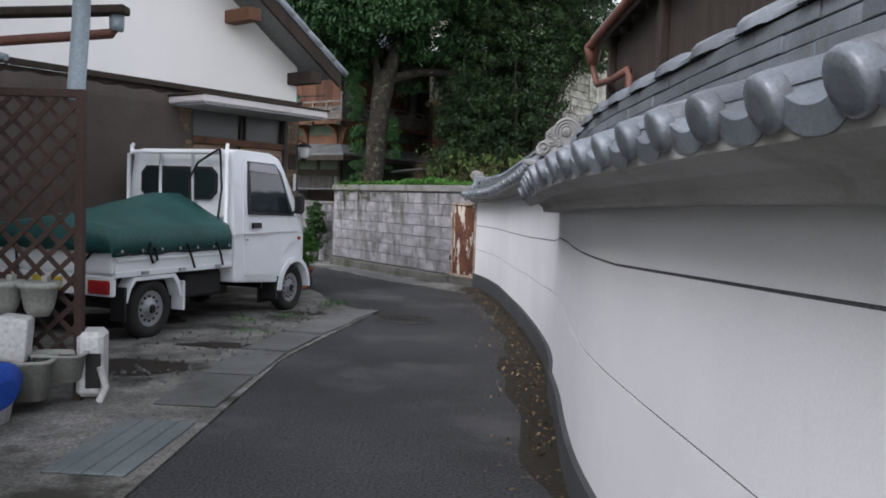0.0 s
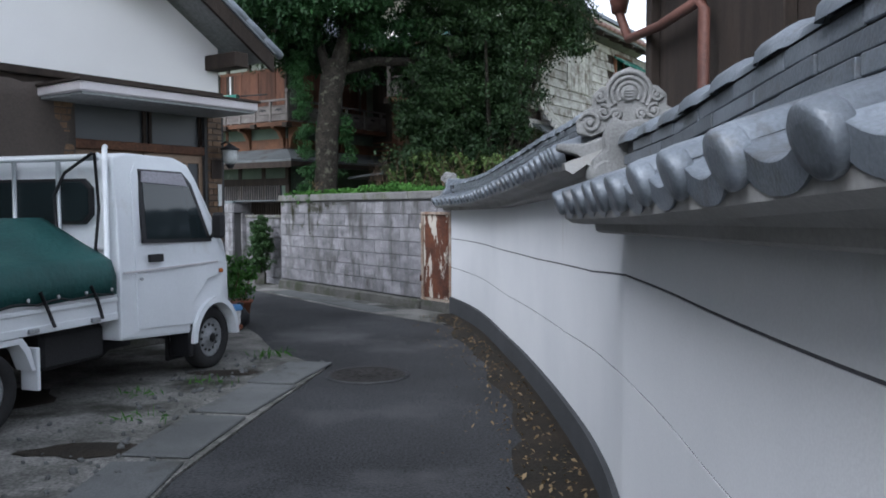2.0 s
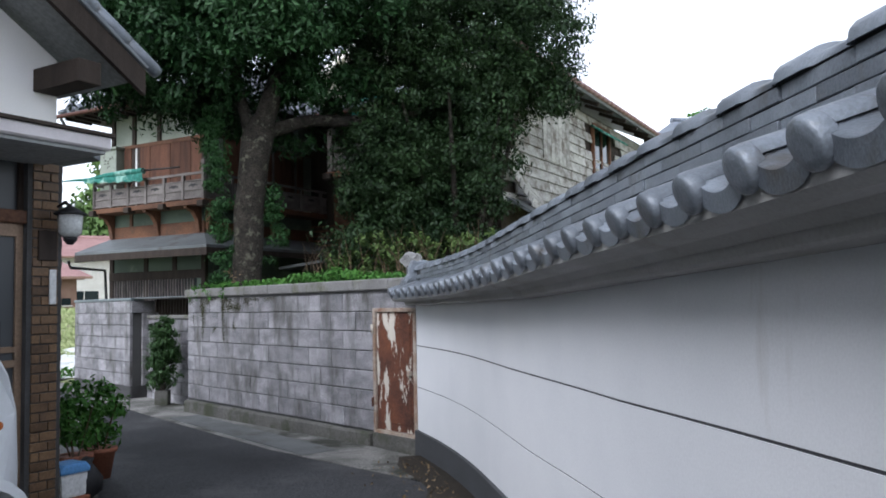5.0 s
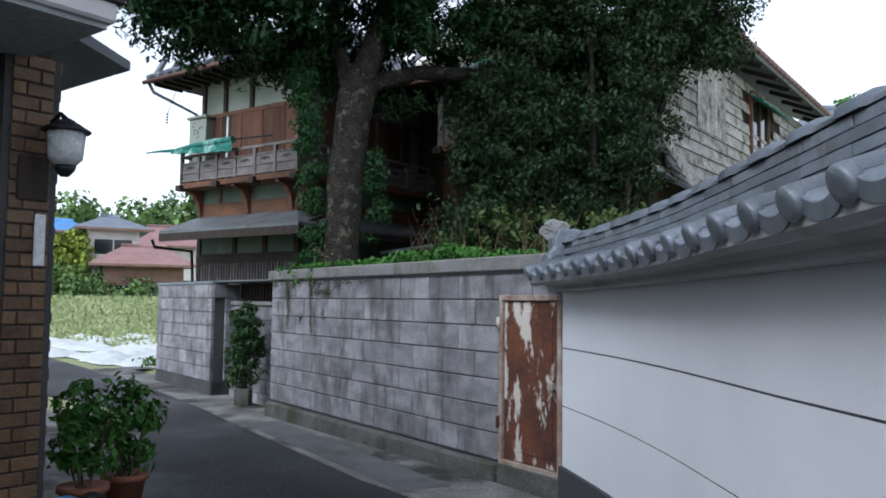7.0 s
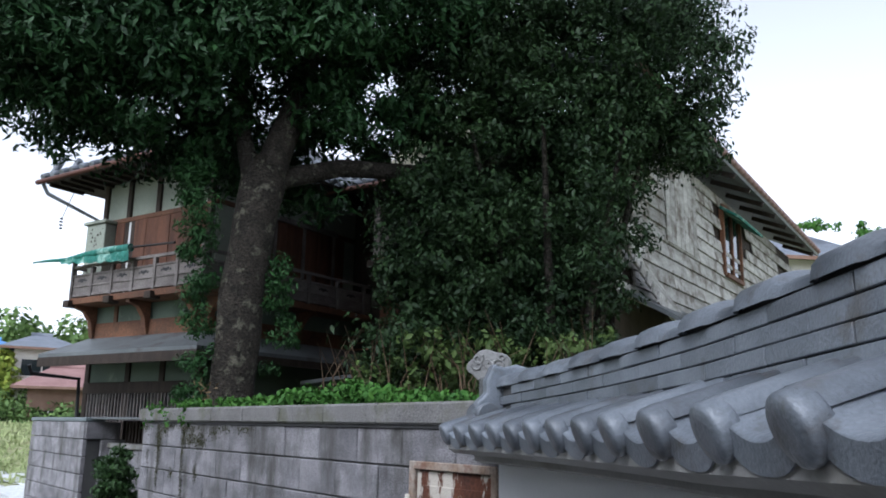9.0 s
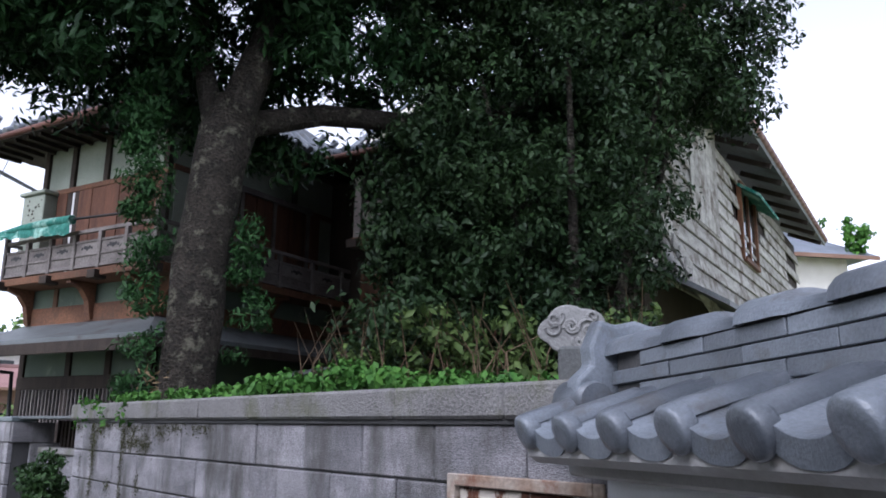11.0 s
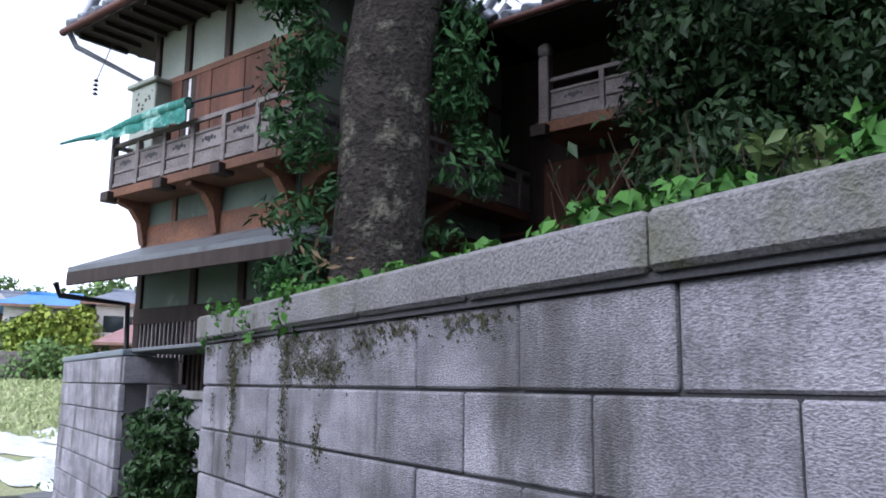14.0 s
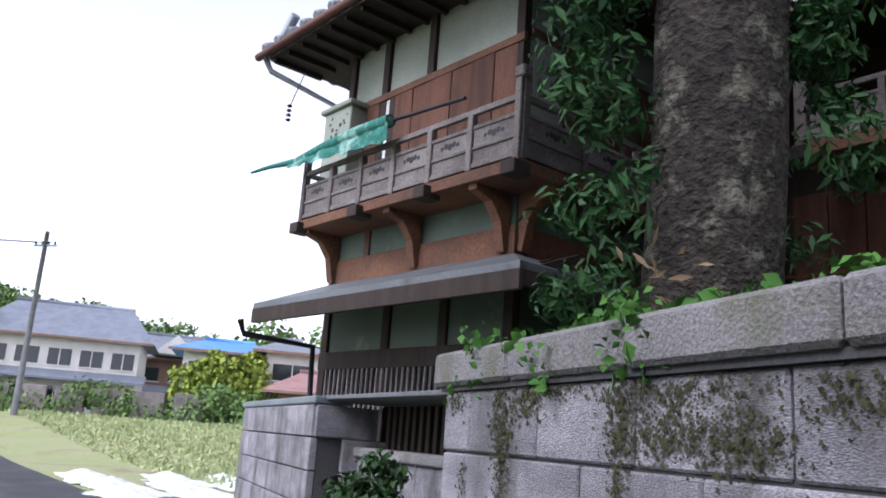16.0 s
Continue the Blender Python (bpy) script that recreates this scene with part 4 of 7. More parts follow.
for x, z in ((-0.12, 2.98), (-1.2, 3.62)):
    bm = B()
    box(bm, (x - 0.09, -0.5, z - 0.08), (x + 0.09, 0.1, z + 0.08), 0.006)
    part("purlin_end", bm, RED_WOOD if x < -1 else DARK_WOOD, house)
# canopy over the entrance
can = part("canopy", box(B(), (-2.13, -0.75, 2.41), (-0.13, 0.0, 2.5), 0.012), CANOPY, house, "white sheet metal entrance canopy")
part("soffit", box(B(), (-2.1, -0.72, 2.385), (-0.16, -0.02, 2.409)), SOFFIT, can)
part("drip_edge", box(B(), (-2.15, -0.77, 2.495), (-0.11, 0.0, 2.52), 0.004), DARK_WOOD, can)
# entrance: transom, lintel, sliding lattice door
part("lintel", box(B(), (-1.78, -0.04, 1.97), (-0.26, 0.1, 2.06), 0.008), RED_WOOD, house, "bleached timber lintel")
tr = part("transom", box(B(), (-1.78, 0.03, 2.06), (-0.26, 0.05, 2.46)), FROST, house, "dark frosted transom glass")
for x in (-1.78, -1.0, -0.93, -0.3):
    part("transom_bar", box(B(), (x, 0.0, 2.06), (x + 0.035, 0.03, 2.46), 0.003), DARK_WOOD, tr)
for k in range(2):
    x0 = -1.74 + k * 0.74
    y0 = 0.035 if k == 0 else 0.0
    dr = part("sliding_door", box(B(), (x0, y0 + 0.02, 0.14), (x0 + 0.74, y0 + 0.03, 1.97)), FROST, house, "bronze lattice sliding door with frosted glass")
    for a, b in (((x0, y0, 0.14), (x0 + 0.055, y0 + 0.035, 1.97)), ((x0 + 0.685, y0, 0.14), (x0 + 0.74, y0 + 0.035, 1.97)), ((x0, y0, 0.14), (x0 + 0.74, y0 + 0.034, 0.24)), ((x0, y0, 1.88), (x0 + 0.74, y0 + 0.034, 1.97)), ((x0, y0, 1.0), (x0 + 0.74, y0 + 0.034, 1.05)), ((x0, y0, 1.1), (x0 + 0.74, y0 + 0.034, 1.14))):
        part("door_rail", box(B(), a, b, 0.003), DOOR_WOOD, dr)
    for i in range(5):
        x = x0 + 0.085 + i * 0.084
        part("slat", box(B(), (x, y0 - 0.004, 0.24), (x + 0.03, y0 + 0.02, 1.88), 0.003), DOOR_WOOD, dr)
    part("stile", box(B(), (x0 + 0.495, y0 - 0.002, 0.24), (x0 + 0.54, y0 + 0.03, 1.88), 0.003), DOOR_WOOD, dr)
part("threshold", box(B(), (-1.8, -0.12, 0.0), (-0.24, 0.1, 0.12), 0.01), BASE_CONC, house)
part("meter_plate", box(B(), (-0.115, -0.075, 1.42), (-0.065, -0.062, 1.66), 0.003), PLASTIC_W, house, "narrow white name plate")
part("letter_panel", box(B(), (-0.2, -0.075, 1.72), (-0.06, -0.05, 1.93), 0.006), DARK_WOOD, house)
# brick-tiled pillar
part("pillar_core", box(B(), (-0.268, -0.048, 0.0), (-0.012, 0.1, 2.4)), MORTAR, house)
part("pillar_core", box(B(), (-1.98, -0.048, 0.0), (-1.78, 0.1, 2.4)), MORTAR, house)
bk = box(B(), (-0.062, -0.012, 0.0), (0.062, 0.0, 0.058), 0.004)
bk2 = box(B(), (-0.03, -0.012, 0.0), (0.03, 0.0, 0.058), 0.004)
bk_me, bk2_me = to_mesh("brick", bk, BRICK), to_mesh("brick", bk2, BRICK)
for r in range(36):
    z = 0.03 + r * 0.066
    for base in (-0.14, -1.88):
        o = 0.034 if r % 2 else -0.034
        piece("brick", bk_me, house, pose(base + o, -0.048, z))
        piece("brick", bk2_me, house, pose(base + (-0.098 + 0.034 if r % 2 else 0.098 - 0.034), -0.048, z))
    piece("brick", bk_me, house, pose(-0.012, 0.022 if r % 2 else 0.05, z, 0, 0, 90))
# brown sheet hung over the wall
bm = B()
sv = []
for i in range(25):
    row = []
    for j in range(15):
        x = -4.15 + 2.37 * i / 24
        top = 2.6 - (0.05 if 0 < i < 24 else 0.12) - 0.03 * math.sin(i * 0.9) ** 2
        z = top - (top - 0.35) * j / 14
        row.append(bm.verts.new((x + 0.03 * noise.noise((z * 2, i * 0.3, 3)), -0.06 - 0.035 * noise.noise((x * 2.2, z * 1.1, 0)) - 0.012 * math.sin(x * 9 + z), z)))
    sv.append(row)
for a, b in zip(sv, sv[1:]):
    for j in range(14):
        bm.faces.new((a[j], b[j], b[j + 1], a[j + 1])).smooth = True
ob = solid("hanging_sheet", bm, BROWN_SHEET, "dull brown plastic sheet hung over the house wall", "sheet", "", LM)
so = ob.modifiers.new("thick", "SOLIDIFY")
so.thickness = 0.004
# wall lantern
lan = thing("wall_lantern", LM @ pose(-0.05, -0.2, 1.88), "black lantern with ribbed clear glass on the entrance pillar", "lantern")
part("roof", lathe(B(), [(0.105, 0.155), (0.11, 0.165), (0.05, 0.2), (0.02, 0.22)], 12), BLACK, lan)
part("glass", lathe(B(), [(0.045, 0.0), (0.075, 0.03), (0.085, 0.155)], 12), mat("lantern_glass", (0.55, 0.57, 0.56), rough=0.15, bump=0.2, grain=60), lan)
part("foot", lathe(B(), [(0.02, -0.05), (0.045, -0.02), (0.05, 0.0)], 10), BLACK, lan)
part("bracket", tube(B(), [(0, 0, 0.215), (0, 0.06, 0.25), (0, 0.15, 0.22), (0, 0.16, 0.1)], 0.012, 6), BLACK, lan)

# dark side roof and pipes behind the entrance corner
bm = B()
prism(bm, [(0.0, 2.72), (0.55, 2.55), (0.55, 2.6), (0.0, 2.8)], "y", 0.3, 3.2)
solid("side_eave", bm, TILE_J, "small dark tiled side eave", "roof", "structure", LM)


# ---- small white truck ----
def truck_wheel(truck, x, y, side):
    w = thing("wheel", pose(x, y, 0.27), "", "")
    w.parent = truck
    for k in ("label", "category"):
        if k in w:
            del w[k]
    m = pose(0, 0, 0, 90 * side, 0, 0)
    part("tyre", lathe(B(), [(0.165, -0.065), (0.235, -0.078), (0.262, -0.06), (0.27, -0.03), (0.27, 0.03), (0.262, 0.06), (0.235, 0.078), (0.172, 0.066), (0.165, 0.0)], 28, m), RUBBER, w)
    bm = lathe(B(), [(0.17, 0.0), (0.17, 0.05), (0.155, 0.055), (0.135, 0.03), (0.09, 0.045), (0.06, 0.055), (0.045, 0.075)], 24, m)
    part("rim", bm, RIM, w)
    part("hub_cap", lathe(B(), [(0.042, 0.05), (0.042, 0.08), (0.02, 0.088)], 12, m), BLACK, w)
    for k in range(12):
        a = k * math.tau / 12
        part("rim_hole", lathe(B(), [(0.012, 0.036), (0.012, 0.046)], 8, m @ pose(0.112 * math.cos(a), 0.112 * math.sin(a), 0)), BLACK, w)


TM = axes((-2.31, 9.72), (0.353, 0.936))
truck = thing("pickup_truck", TM, "small white flatbed kei truck with green tarpaulin load", "truck")
Wd = 0.72
# cab: side outline, drawn across the width, then narrowed towards the roof
bm = B()
outline = [(0.305, 0.36), (0.32, 0.62), (0.29, 0.9), (0.21, 1.08), (-0.16, 1.66), (-0.24, 1.76), (-0.42, 1.81), (-1.0, 1.815), (-1.13, 1.78), (-1.17, 0.95), (-1.17, 0.42), (-0.34, 0.36)]
outline += [(0.31 * math.cos(a), 0.27 + 0.32 * math.sin(a)) for a in [math.radians(160 - 14 * i) for i in range(11)]]
prism(bm, outline, "y", -Wd, Wd, 0.022)
for v in bm.verts:
    if v.co.z > 1.0:
        v.co.y *= 1 - 0.11 * min(1.0, (v.co.z - 1.0) / 0.75)
    if v.co.x > 0.05:
        v.co.y *= 1 - 0.14 * min(1.0, ((v.co.x - 0.05) / 0.32)) ** 2
cab = part("cab", bm, TRUCK, truck)


def cab_y(z, out=0.0):
    return -(Wd * (1 - 0.11 * min(1.0, max(0.0, (z - 1.0) / 0.75))) + out)


def side_panel(poly, th, out, bev=0.004):
    """A thin plate lying on the right-hand flank of the cab."""
    bm = B()
    a = [bm.verts.new((x, cab_y(z, out), z)) for x, z in poly]
    b = [bm.verts.new((x, cab_y(z, out - th), z)) for x, z in poly]
    fs = [bm.faces.new(a), bm.faces.new(b[::-1])]
    k = len(poly)
    for i in range(k):
        fs.append(bm.faces.new((a[i], b[i], b[(i + 1) % k], a[(i + 1) % k])))
    bmesh.ops.recalc_face_normals(bm, faces=fs)
    return bm


for sy in (1, -1):
    def flip(bm):
        if sy < 0:
            bmesh.ops.scale(bm, vec=(1, -1, 1), verts=bm.verts)
            bmesh.ops.reverse_faces(bm, faces=bm.faces)
        return bm
    dr = part("door", flip(side_panel([(-0.98, 0.48), (-0.32, 0.44), (-0.3, 0.62), (-0.1, 0.8), (0.05, 0.82), (0.06, 1.1), (-0.22, 1.62), (-0.36, 1.73), (-0.9, 1.74), (-0.96, 1.65)], 0.02, 0.008)), TRUCK, cab)
    part("side_window", flip(side_panel([(-0.86, 1.16), (-0.08, 1.14), (-0.27, 1.58), (-0.36, 1.66), (-0.84, 1.67)], 0.02, 0.014)), GLASS, cab)
    part("window_seal", flip(side_panel([(-0.9, 1.13), (-0.02, 1.11), (-0.23, 1.6), (-0.34, 1.695), (-0.88, 1.7)], 0.02, 0.011)), BLACK, cab)
    part("rain_visor", flip(side_panel([(-0.86, 1.6), (-0.3, 1.58), (-0.36, 1.68), (-0.84, 1.685)], 0.02, 0.028)), mat("smoked_visor", (0.3, 0.29, 0.33), rough=0.3, bump=0), cab)
    part("door_handle", flip(side_panel([(-0.84, 0.98), (-0.69, 0.98), (-0.69, 1.04), (-0.84, 1.04)], 0.03, 0.018)), BLACK, cab, "black door handle")
    part("crease_line", flip(side_panel([(-1.13, 0.915), (0.05, 0.93), (0.05, 0.94), (-1.13, 0.925)], 0.02, 0.012)), CANOPY, cab)
    part("keyhole", flip(lathe(B(), [(0.012, -0.01), (0.012, 0.01)], 8, pose(-0.94, -Wd - 0.004, 0.86, 90))), RIM, cab)
    part("side_indicator", flip(lathe(B(), [(0.02, -0.01), (0.02, 0.012)], 10, pose(0.12, -Wd + 0.01, 0.85, 90))), AMBER, cab)
    arch = [(0.0 + 0.34 * math.cos(a), 0.27 + 0.36 * math.sin(a)) for a in [math.pi * i / 12 for i in range(13)]]
    inner = [(0.0 + 0.29 * math.cos(a), 0.27 + 0.31 * math.sin(a)) for a in [math.pi * i / 12 for i in range(13)]]
    bm = B()
    va = [[bm.verts.new((x, -Wd - 0.03, z)) for x, z in arch], [bm.verts.new((x, -Wd - 0.035, z)) for x, z in inner], [bm.verts.new((x, -Wd + 0.25, z)) for x, z in inner], [bm.verts.new((x, -Wd + 0.02, z)) for x, z in arch]]
    for a, b in ((0, 1), (1, 2), (3, 0)):
        for i in range(12):
            bm.faces.new((va[a][i], va[a][i + 1], va[b][i + 1], va[b][i]))
    bmesh.ops.recalc_face_normals(bm, faces=bm.faces)
    part("wheel_arch", flip(bm), TRUCK, cab)
    bm = B()
    prism(bm, [(0.29 * math.cos(a), 0.27 + 0.315 * math.sin(a)) for a in [math.pi * i / 10 for i in range(11)]] + [(-0.29, 0.1), (0.29, 0.1)], "y", -Wd + 0.27, -Wd + 0.3)
    part("wheel_well", flip(bm), TRUCK_D, cab)
    part("mud_flap", flip(box(B(), (-0.36, -Wd, 0.16), (-0.3, -Wd + 0.2, 0.44), 0.01)), BLACK, cab)
    mir = part("side_mirror", flip(box(B(), (-0.1, -0.88, 1.14), (-0.03, -0.76, 1.36), 0.025)), BLACK, cab, "black side mirror")
    part("mirror_arm", flip(tube(B(), [(-0.06, -0.78, 1.18), (0.0, -0.66, 1.12)], 0.016, 6)), BLACK, cab)
    part("headlamp", flip(box(B(), (0.25, -0.58, 0.72), (0.315, -0.36, 0.92), 0.02)), GLASS, cab)
part("windscreen", prism(B(), [(0.2, 1.11), (-0.15, 1.66), (-0.135, 1.67), (0.215, 1.12)], "y", -0.52, 0.52), GLASS, cab)
part("front_bumper", box(B(), (0.22, -0.56, 0.32), (0.345, 0.56, 0.58), 0.04), TRUCK, cab)
# back of the cab: panel, window, guard frame
part("rear_window", prism(B(), [(-0.4, 1.3), (-0.47, 1.36), (-0.47, 1.54), (-0.4, 1.6), (0.4, 1.6), (0.47, 1.54), (0.47, 1.36), (0.4, 1.3)], "x", -1.195, -1.15, 0.012), GLASS, cab)
part("rear_window_seal", prism(B(), [(-0.42, 1.28), (-0.49, 1.35), (-0.49, 1.55), (-0.42, 1.62), (0.42, 1.62), (0.49, 1.55), (0.49, 1.35), (0.42, 1.28)], "x", -1.19, -1.15, 0.008), BLACK, cab)
gf = part("guard_frame", tube(B(), [(-1.21, -0.64, 0.9), (-1.21, -0.635, 1.75), (-1.2, -0.56, 1.79)], 0.022, 8), TRUCK, truck, "white steel guard frame behind the cab")
part("guard_post", tube(B(), [(-1.21, 0.64, 0.9), (-1.21, 0.635, 1.74), (-1.2, 0.56, 1.75)], 0.022, 8), TRUCK, gf)
for y in (-0.64, 0.6):
    part("guard_horn", tube(B(), [(-1.21, y, 1.75), (-1.21, y, 1.83), (-1.19, y * 0.985, 1.85)], 0.02, 8), TRUCK, gf)
part("guard_bar", tube(B(), [(-1.21, -0.58, 1.765), (-1.21, 0.58, 1.765)], 0.02, 8), TRUCK, gf)
part("guard_bar", tube(B(), [(-1.21, -0.64, 1.1), (-1.21, 0.64, 1.1)], 0.018, 8), TRUCK, gf)
for y in (-0.21, 0.21):
    part("guard_post", tube(B(), [(-1.21, y, 1.1), (-1.21, y, 1.765)], 0.017, 8), TRUCK, gf)
# bed
part("bed_floor", box(B(), (-2.84, -0.7, 0.6), (-1.2, 0.7, 0.66), 0.006), TRUCK, truck)
for sy in (-1, 1):
    gate = part("side_gate", box(B(), (-2.84, sy * 0.7 - 0.02, 0.62), (-1.2, sy * 0.7 + 0.02, 0.9), 0.008), TRUCK, truck)
    part("gate_rib", box(B(), (-2.83, sy * 0.725 - 0.012, 0.72), (-1.21, sy * 0.725 + 0.012, 0.75), 0.006), TRUCK, gate)
    part("lower_rail", box(B(), (-2.84, sy * 0.715 - 0.012, 0.585), (-1.2, sy * 0.715 + 0.012, 0.64), 0.006), TRUCK, gate)
    for x in (-2.5, -2.0, -1.45):
        part("gate_hook", box(B(), (x - 0.04, sy * 0.74 - 0.012, 0.6), (x + 0.04, sy * 0.74 + 0.012, 0.63), 0.004), RIM, gate)
    bm = B()
    prism(bm, [(-2.74, 0.36), (-2.68, 0.5), (-2.62, 0.58), (-2.08, 0.58), (-2.02, 0.5), (-1.98, 0.36), (-2.01, 0.36), (-2.06, 0.48), (-2.11, 0.545), (-2.6, 0.545), (-2.655, 0.48), (-2.7, 0.36)], "y", sy * 0.6, sy * 0.73)
    part("rear_fender", bm, TRUCK, truck)
    part("mud_flap", box(B(), (-1.97, sy * 0.66 - 0.07, 0.22), (-1.94, sy * 0.66 + 0.07, 0.5), 0.004), TRUCK, truck)
    part("mud_flap", box(B(), (-2.75, sy * 0.66 - 0.08, 0.2), (-2.72, sy * 0.66 + 0.08, 0.5), 0.004), BLACK, truck)
    tl = part("tail_lamp", box(B(), (-2.875, sy * 0.56 - 0.12, 0.44), (-2.83, sy * 0.56 + 0.12, 0.56), 0.01), LAMP_RED, truck, "red tail lamp")
    truck_wheel(truck, 0.0, sy * 0.62, -sy)
    truck_wheel(truck, -2.35, sy * 0.62, -sy)
part("tailgate", box(B(), (-2.87, -0.7, 0.62), (-2.83, 0.7, 0.9), 0.008), TRUCK, truck)
part("rear_beam", box(B(), (-2.86, -0.7, 0.42), (-2.8, 0.7, 0.6), 0.012), TRUCK, truck)
part("number_plate", box(B(), (-2.895, -0.17, 0.4), (-2.88, 0.17, 0.57), 0.004), mat("yellow_plate", (0.55, 0.42, 0.05), rough=0.5, bump=0), truck, "yellow number plate with black bars")
for k in range(3):
    part("plate_mark", box(B(), (-2.899, -0.11 + k * 0.08, 0.43), (-2.894, -0.07 + k * 0.08, 0.51)), BLACK, truck)
bm = B()
box(bm, (-2.8, -0.36, 0.42), (0.3, -0.28, 0.56))
box(bm, (-2.8, 0.28, 0.42), (0.3, 0.36, 0.56))
box(bm, (-1.8, -0.6, 0.3), (-1.2, -0.3, 0.56), 0.03)
box(bm, (-1.6, 0.2, 0.32), (-0.5, 0.6, 0.55), 0.03)
tube(bm, [(-2.35, -0.6, 0.27), (-2.35, 0.6, 0.27)], 0.04, 8)
tube(bm, [(0, -0.6, 0.27), (0, 0.6, 0.27)], 0.04, 8)
part("underframe", bm, TRUCK_D, truck)
# tarpaulin: a sagging hip over the load, hanging over the gates
bm = B()
nx, ny = 26, 22
tv = []
for i in range(nx + 1):
    u = i / nx
    x = -2.9 + 1.66 * u
    row = []
    for j in range(ny + 1):
        v = -1 + 2 * j / ny
        edge = abs(v)
        if edge > 0.86:
            y = math.copysign(0.745, v) + math.copysign(0.006, v) * noise.noise((x * 5, 0, 0))
            f = (edge - 0.86) / 0.14
            z = 0.985 - 0.21 * f - 0.02 * noise.noise((x * 4, v, 0))
        else:
            y = v / 0.86 * 0.74
            ridge = 1.0 - max(0.0, (edge / 0.86 - 0.12) / 0.88)
            climb = min(1.0, u / 0.86)
            z = 1.0 + ridge * (0.06 + 0.27 * climb) + 0.012 * noise.noise((x * 4, y * 4, 1))
        if u < 0.03:
            z = min(z, 0.95) if edge <= 0.86 else z
        row.append(bm.verts.new((x, y, z)))
    tv.append(row)
for a, b in zip(tv, tv[1:]):
    for j in range(ny):
        bm.faces.new((a[j], b[j], b[j + 1], a[j + 1])).smooth = True
hem = [bm.verts.new((v.co.x - 0.01, v.co.y, 0.8 + 0.03 * noise.noise((v.co.y * 5, 2, 0)))) for v in tv[0]]
for j in range(ny):
    bm.faces.new((tv[0][j], tv[0][j + 1], hem[j + 1], hem[j])).smooth = True
bmesh.ops.recalc_face_normals(bm, faces=bm.faces)
tarp = thing("tarpaulin", TM, "dark green tarpaulin tied over the truck bed load", "tarpaulin")
part("sheet", bm, TARP, tarp).modifiers.new("thick", "SOLIDIFY").thickness = 0.006
for sy in (-1, 1):
    part("hem_rope", tube(B(), [(-2.88 + 0.1 * k, sy * 0.751, 0.79 + 0.012 * math.sin(k * 1.9)) for k in range(17)], 0.007, 6), BLACK, tarp)
    for k in range(7):
        part("eyelet", lathe(B(), [(0.012, -0.004), (0.016, 0.0), (0.012, 0.004)], 8, pose(-2.8 + 0.25 * k, sy * 0.756, 0.815, 90)), RIM, tarp)
for pts in ([(-2.45, -0.752, 0.88), (-2.47, -0.756, 0.8), (-2.42, -0.756, 0.7), (-2.36, -0.756, 0.72), (-2.4, -0.754, 0.84)], [(-1.95, -0.752, 0.86), (-1.9, -0.757, 0.75), (-1.84, -0.757, 0.62)], [(-1.5, -0.752, 0.86), (-1.44, -0.757, 0.74), (-1.4, -0.757, 0.62)], [(-1.235, -0.57, 1.8), (-1.235, -0.6, 1.4), (-1.235, -0.56, 1.1), (-1.24, -0.62, 0.95)], [(-1.235, -0.55, 1.8), (-1.24, -0.3, 1.66), (-1.24, -0.2, 1.5), (-1.24, -0.22, 1.12)], [(-2.91, 0.35, 0.85), (-2.92, 0.3, 0.5)], [(-2.92, -0.55, 0.82), (-2.92, -0.3, 0.55)]):
    cord = solid("tie_strap", tube(B(), pts, 0.012, 6), BLACK, "black rubber strap tying down the tarpaulin", "strap", "", TM, "straps on the tarpaulin")

# ---- lattice screen, planters and pipes beside the forecourt ----
SC = axes((-2.1, 4.97), (-1.0, 0.06))
lat = thing("lattice_screen", SC, "brown diagonal lattice screen with posts", "lattice")
part("post", box(B(), (-0.025, -0.025, 0), (0.025, 0.025, 1.95), 0.003), LATTICE, lat)
part("post", box(B(), (0.86, -0.025, 0), (0.91, 0.025, 1.95), 0.003), LATTICE, lat)
part("rail", box(B(), (0.025, -0.02, 1.9), (0.86, 0.02, 1.95), 0.003), LATTICE, lat)
part("rail", box(B(), (0.025, -0.02, 0.12), (0.86, 0.02, 0.16), 0.003), LATTICE, lat)
for k in range(-10, 8):
    for sg in (1, -1):
        x0, z0 = 0.025, 0.16 + (k + 10) * 0.155 - (0.835 if sg > 0 else 0)
        pts = []
        for x in (0.025, 0.86):
            pts.append((x, z0 + (x - 0.025) * sg + (0.0 if sg > 0 else 0.0)))
        (xa, za), (xb, zb) = pts
        lo, hi = 0.16, 1.9
        def clip(x, z):
            zc = min(hi, max(lo, z))
            return x + (zc - z) * sg, zc
        xa, za = clip(xa, za)
        xb, zb = clip(xb, zb)
        if abs(zb - za) > 0.05 and xa <= 0.87 and xb >= 0.02 and xb > xa:
            part("slat", beam(B(), (xa, -0.006 * sg, za), (xb, -0.006 * sg, zb), 0.01, 0.03), LATTICE, lat)
solid("drain_pipe", tube(B(), [(-2.2, 5.1, 1.9), (-2.17, 5.1, 2.4), (-2.15, 5.1, 3.4)], 0.055, 14), PIPE, "pale blue-grey plastic downpipe", "pipe", "")
pp = thing("water_pipe", pose(-2.63, 4.9, 0), "grey plastic water pipe with tap elbow", "pipe")
part("riser", tube(B(), [(0, 0, 0), (0, 0, 1.3), (0.01, 0, 2.1), (0.06, 0, 2.13), (0.1, 0, 2.12)], 0.022, 10), PIPE, pp)
part("collar", lathe(B(), [(0.032, 1.3), (0.035, 1.33), (0.032, 1.4)], 12), PIPE, pp)
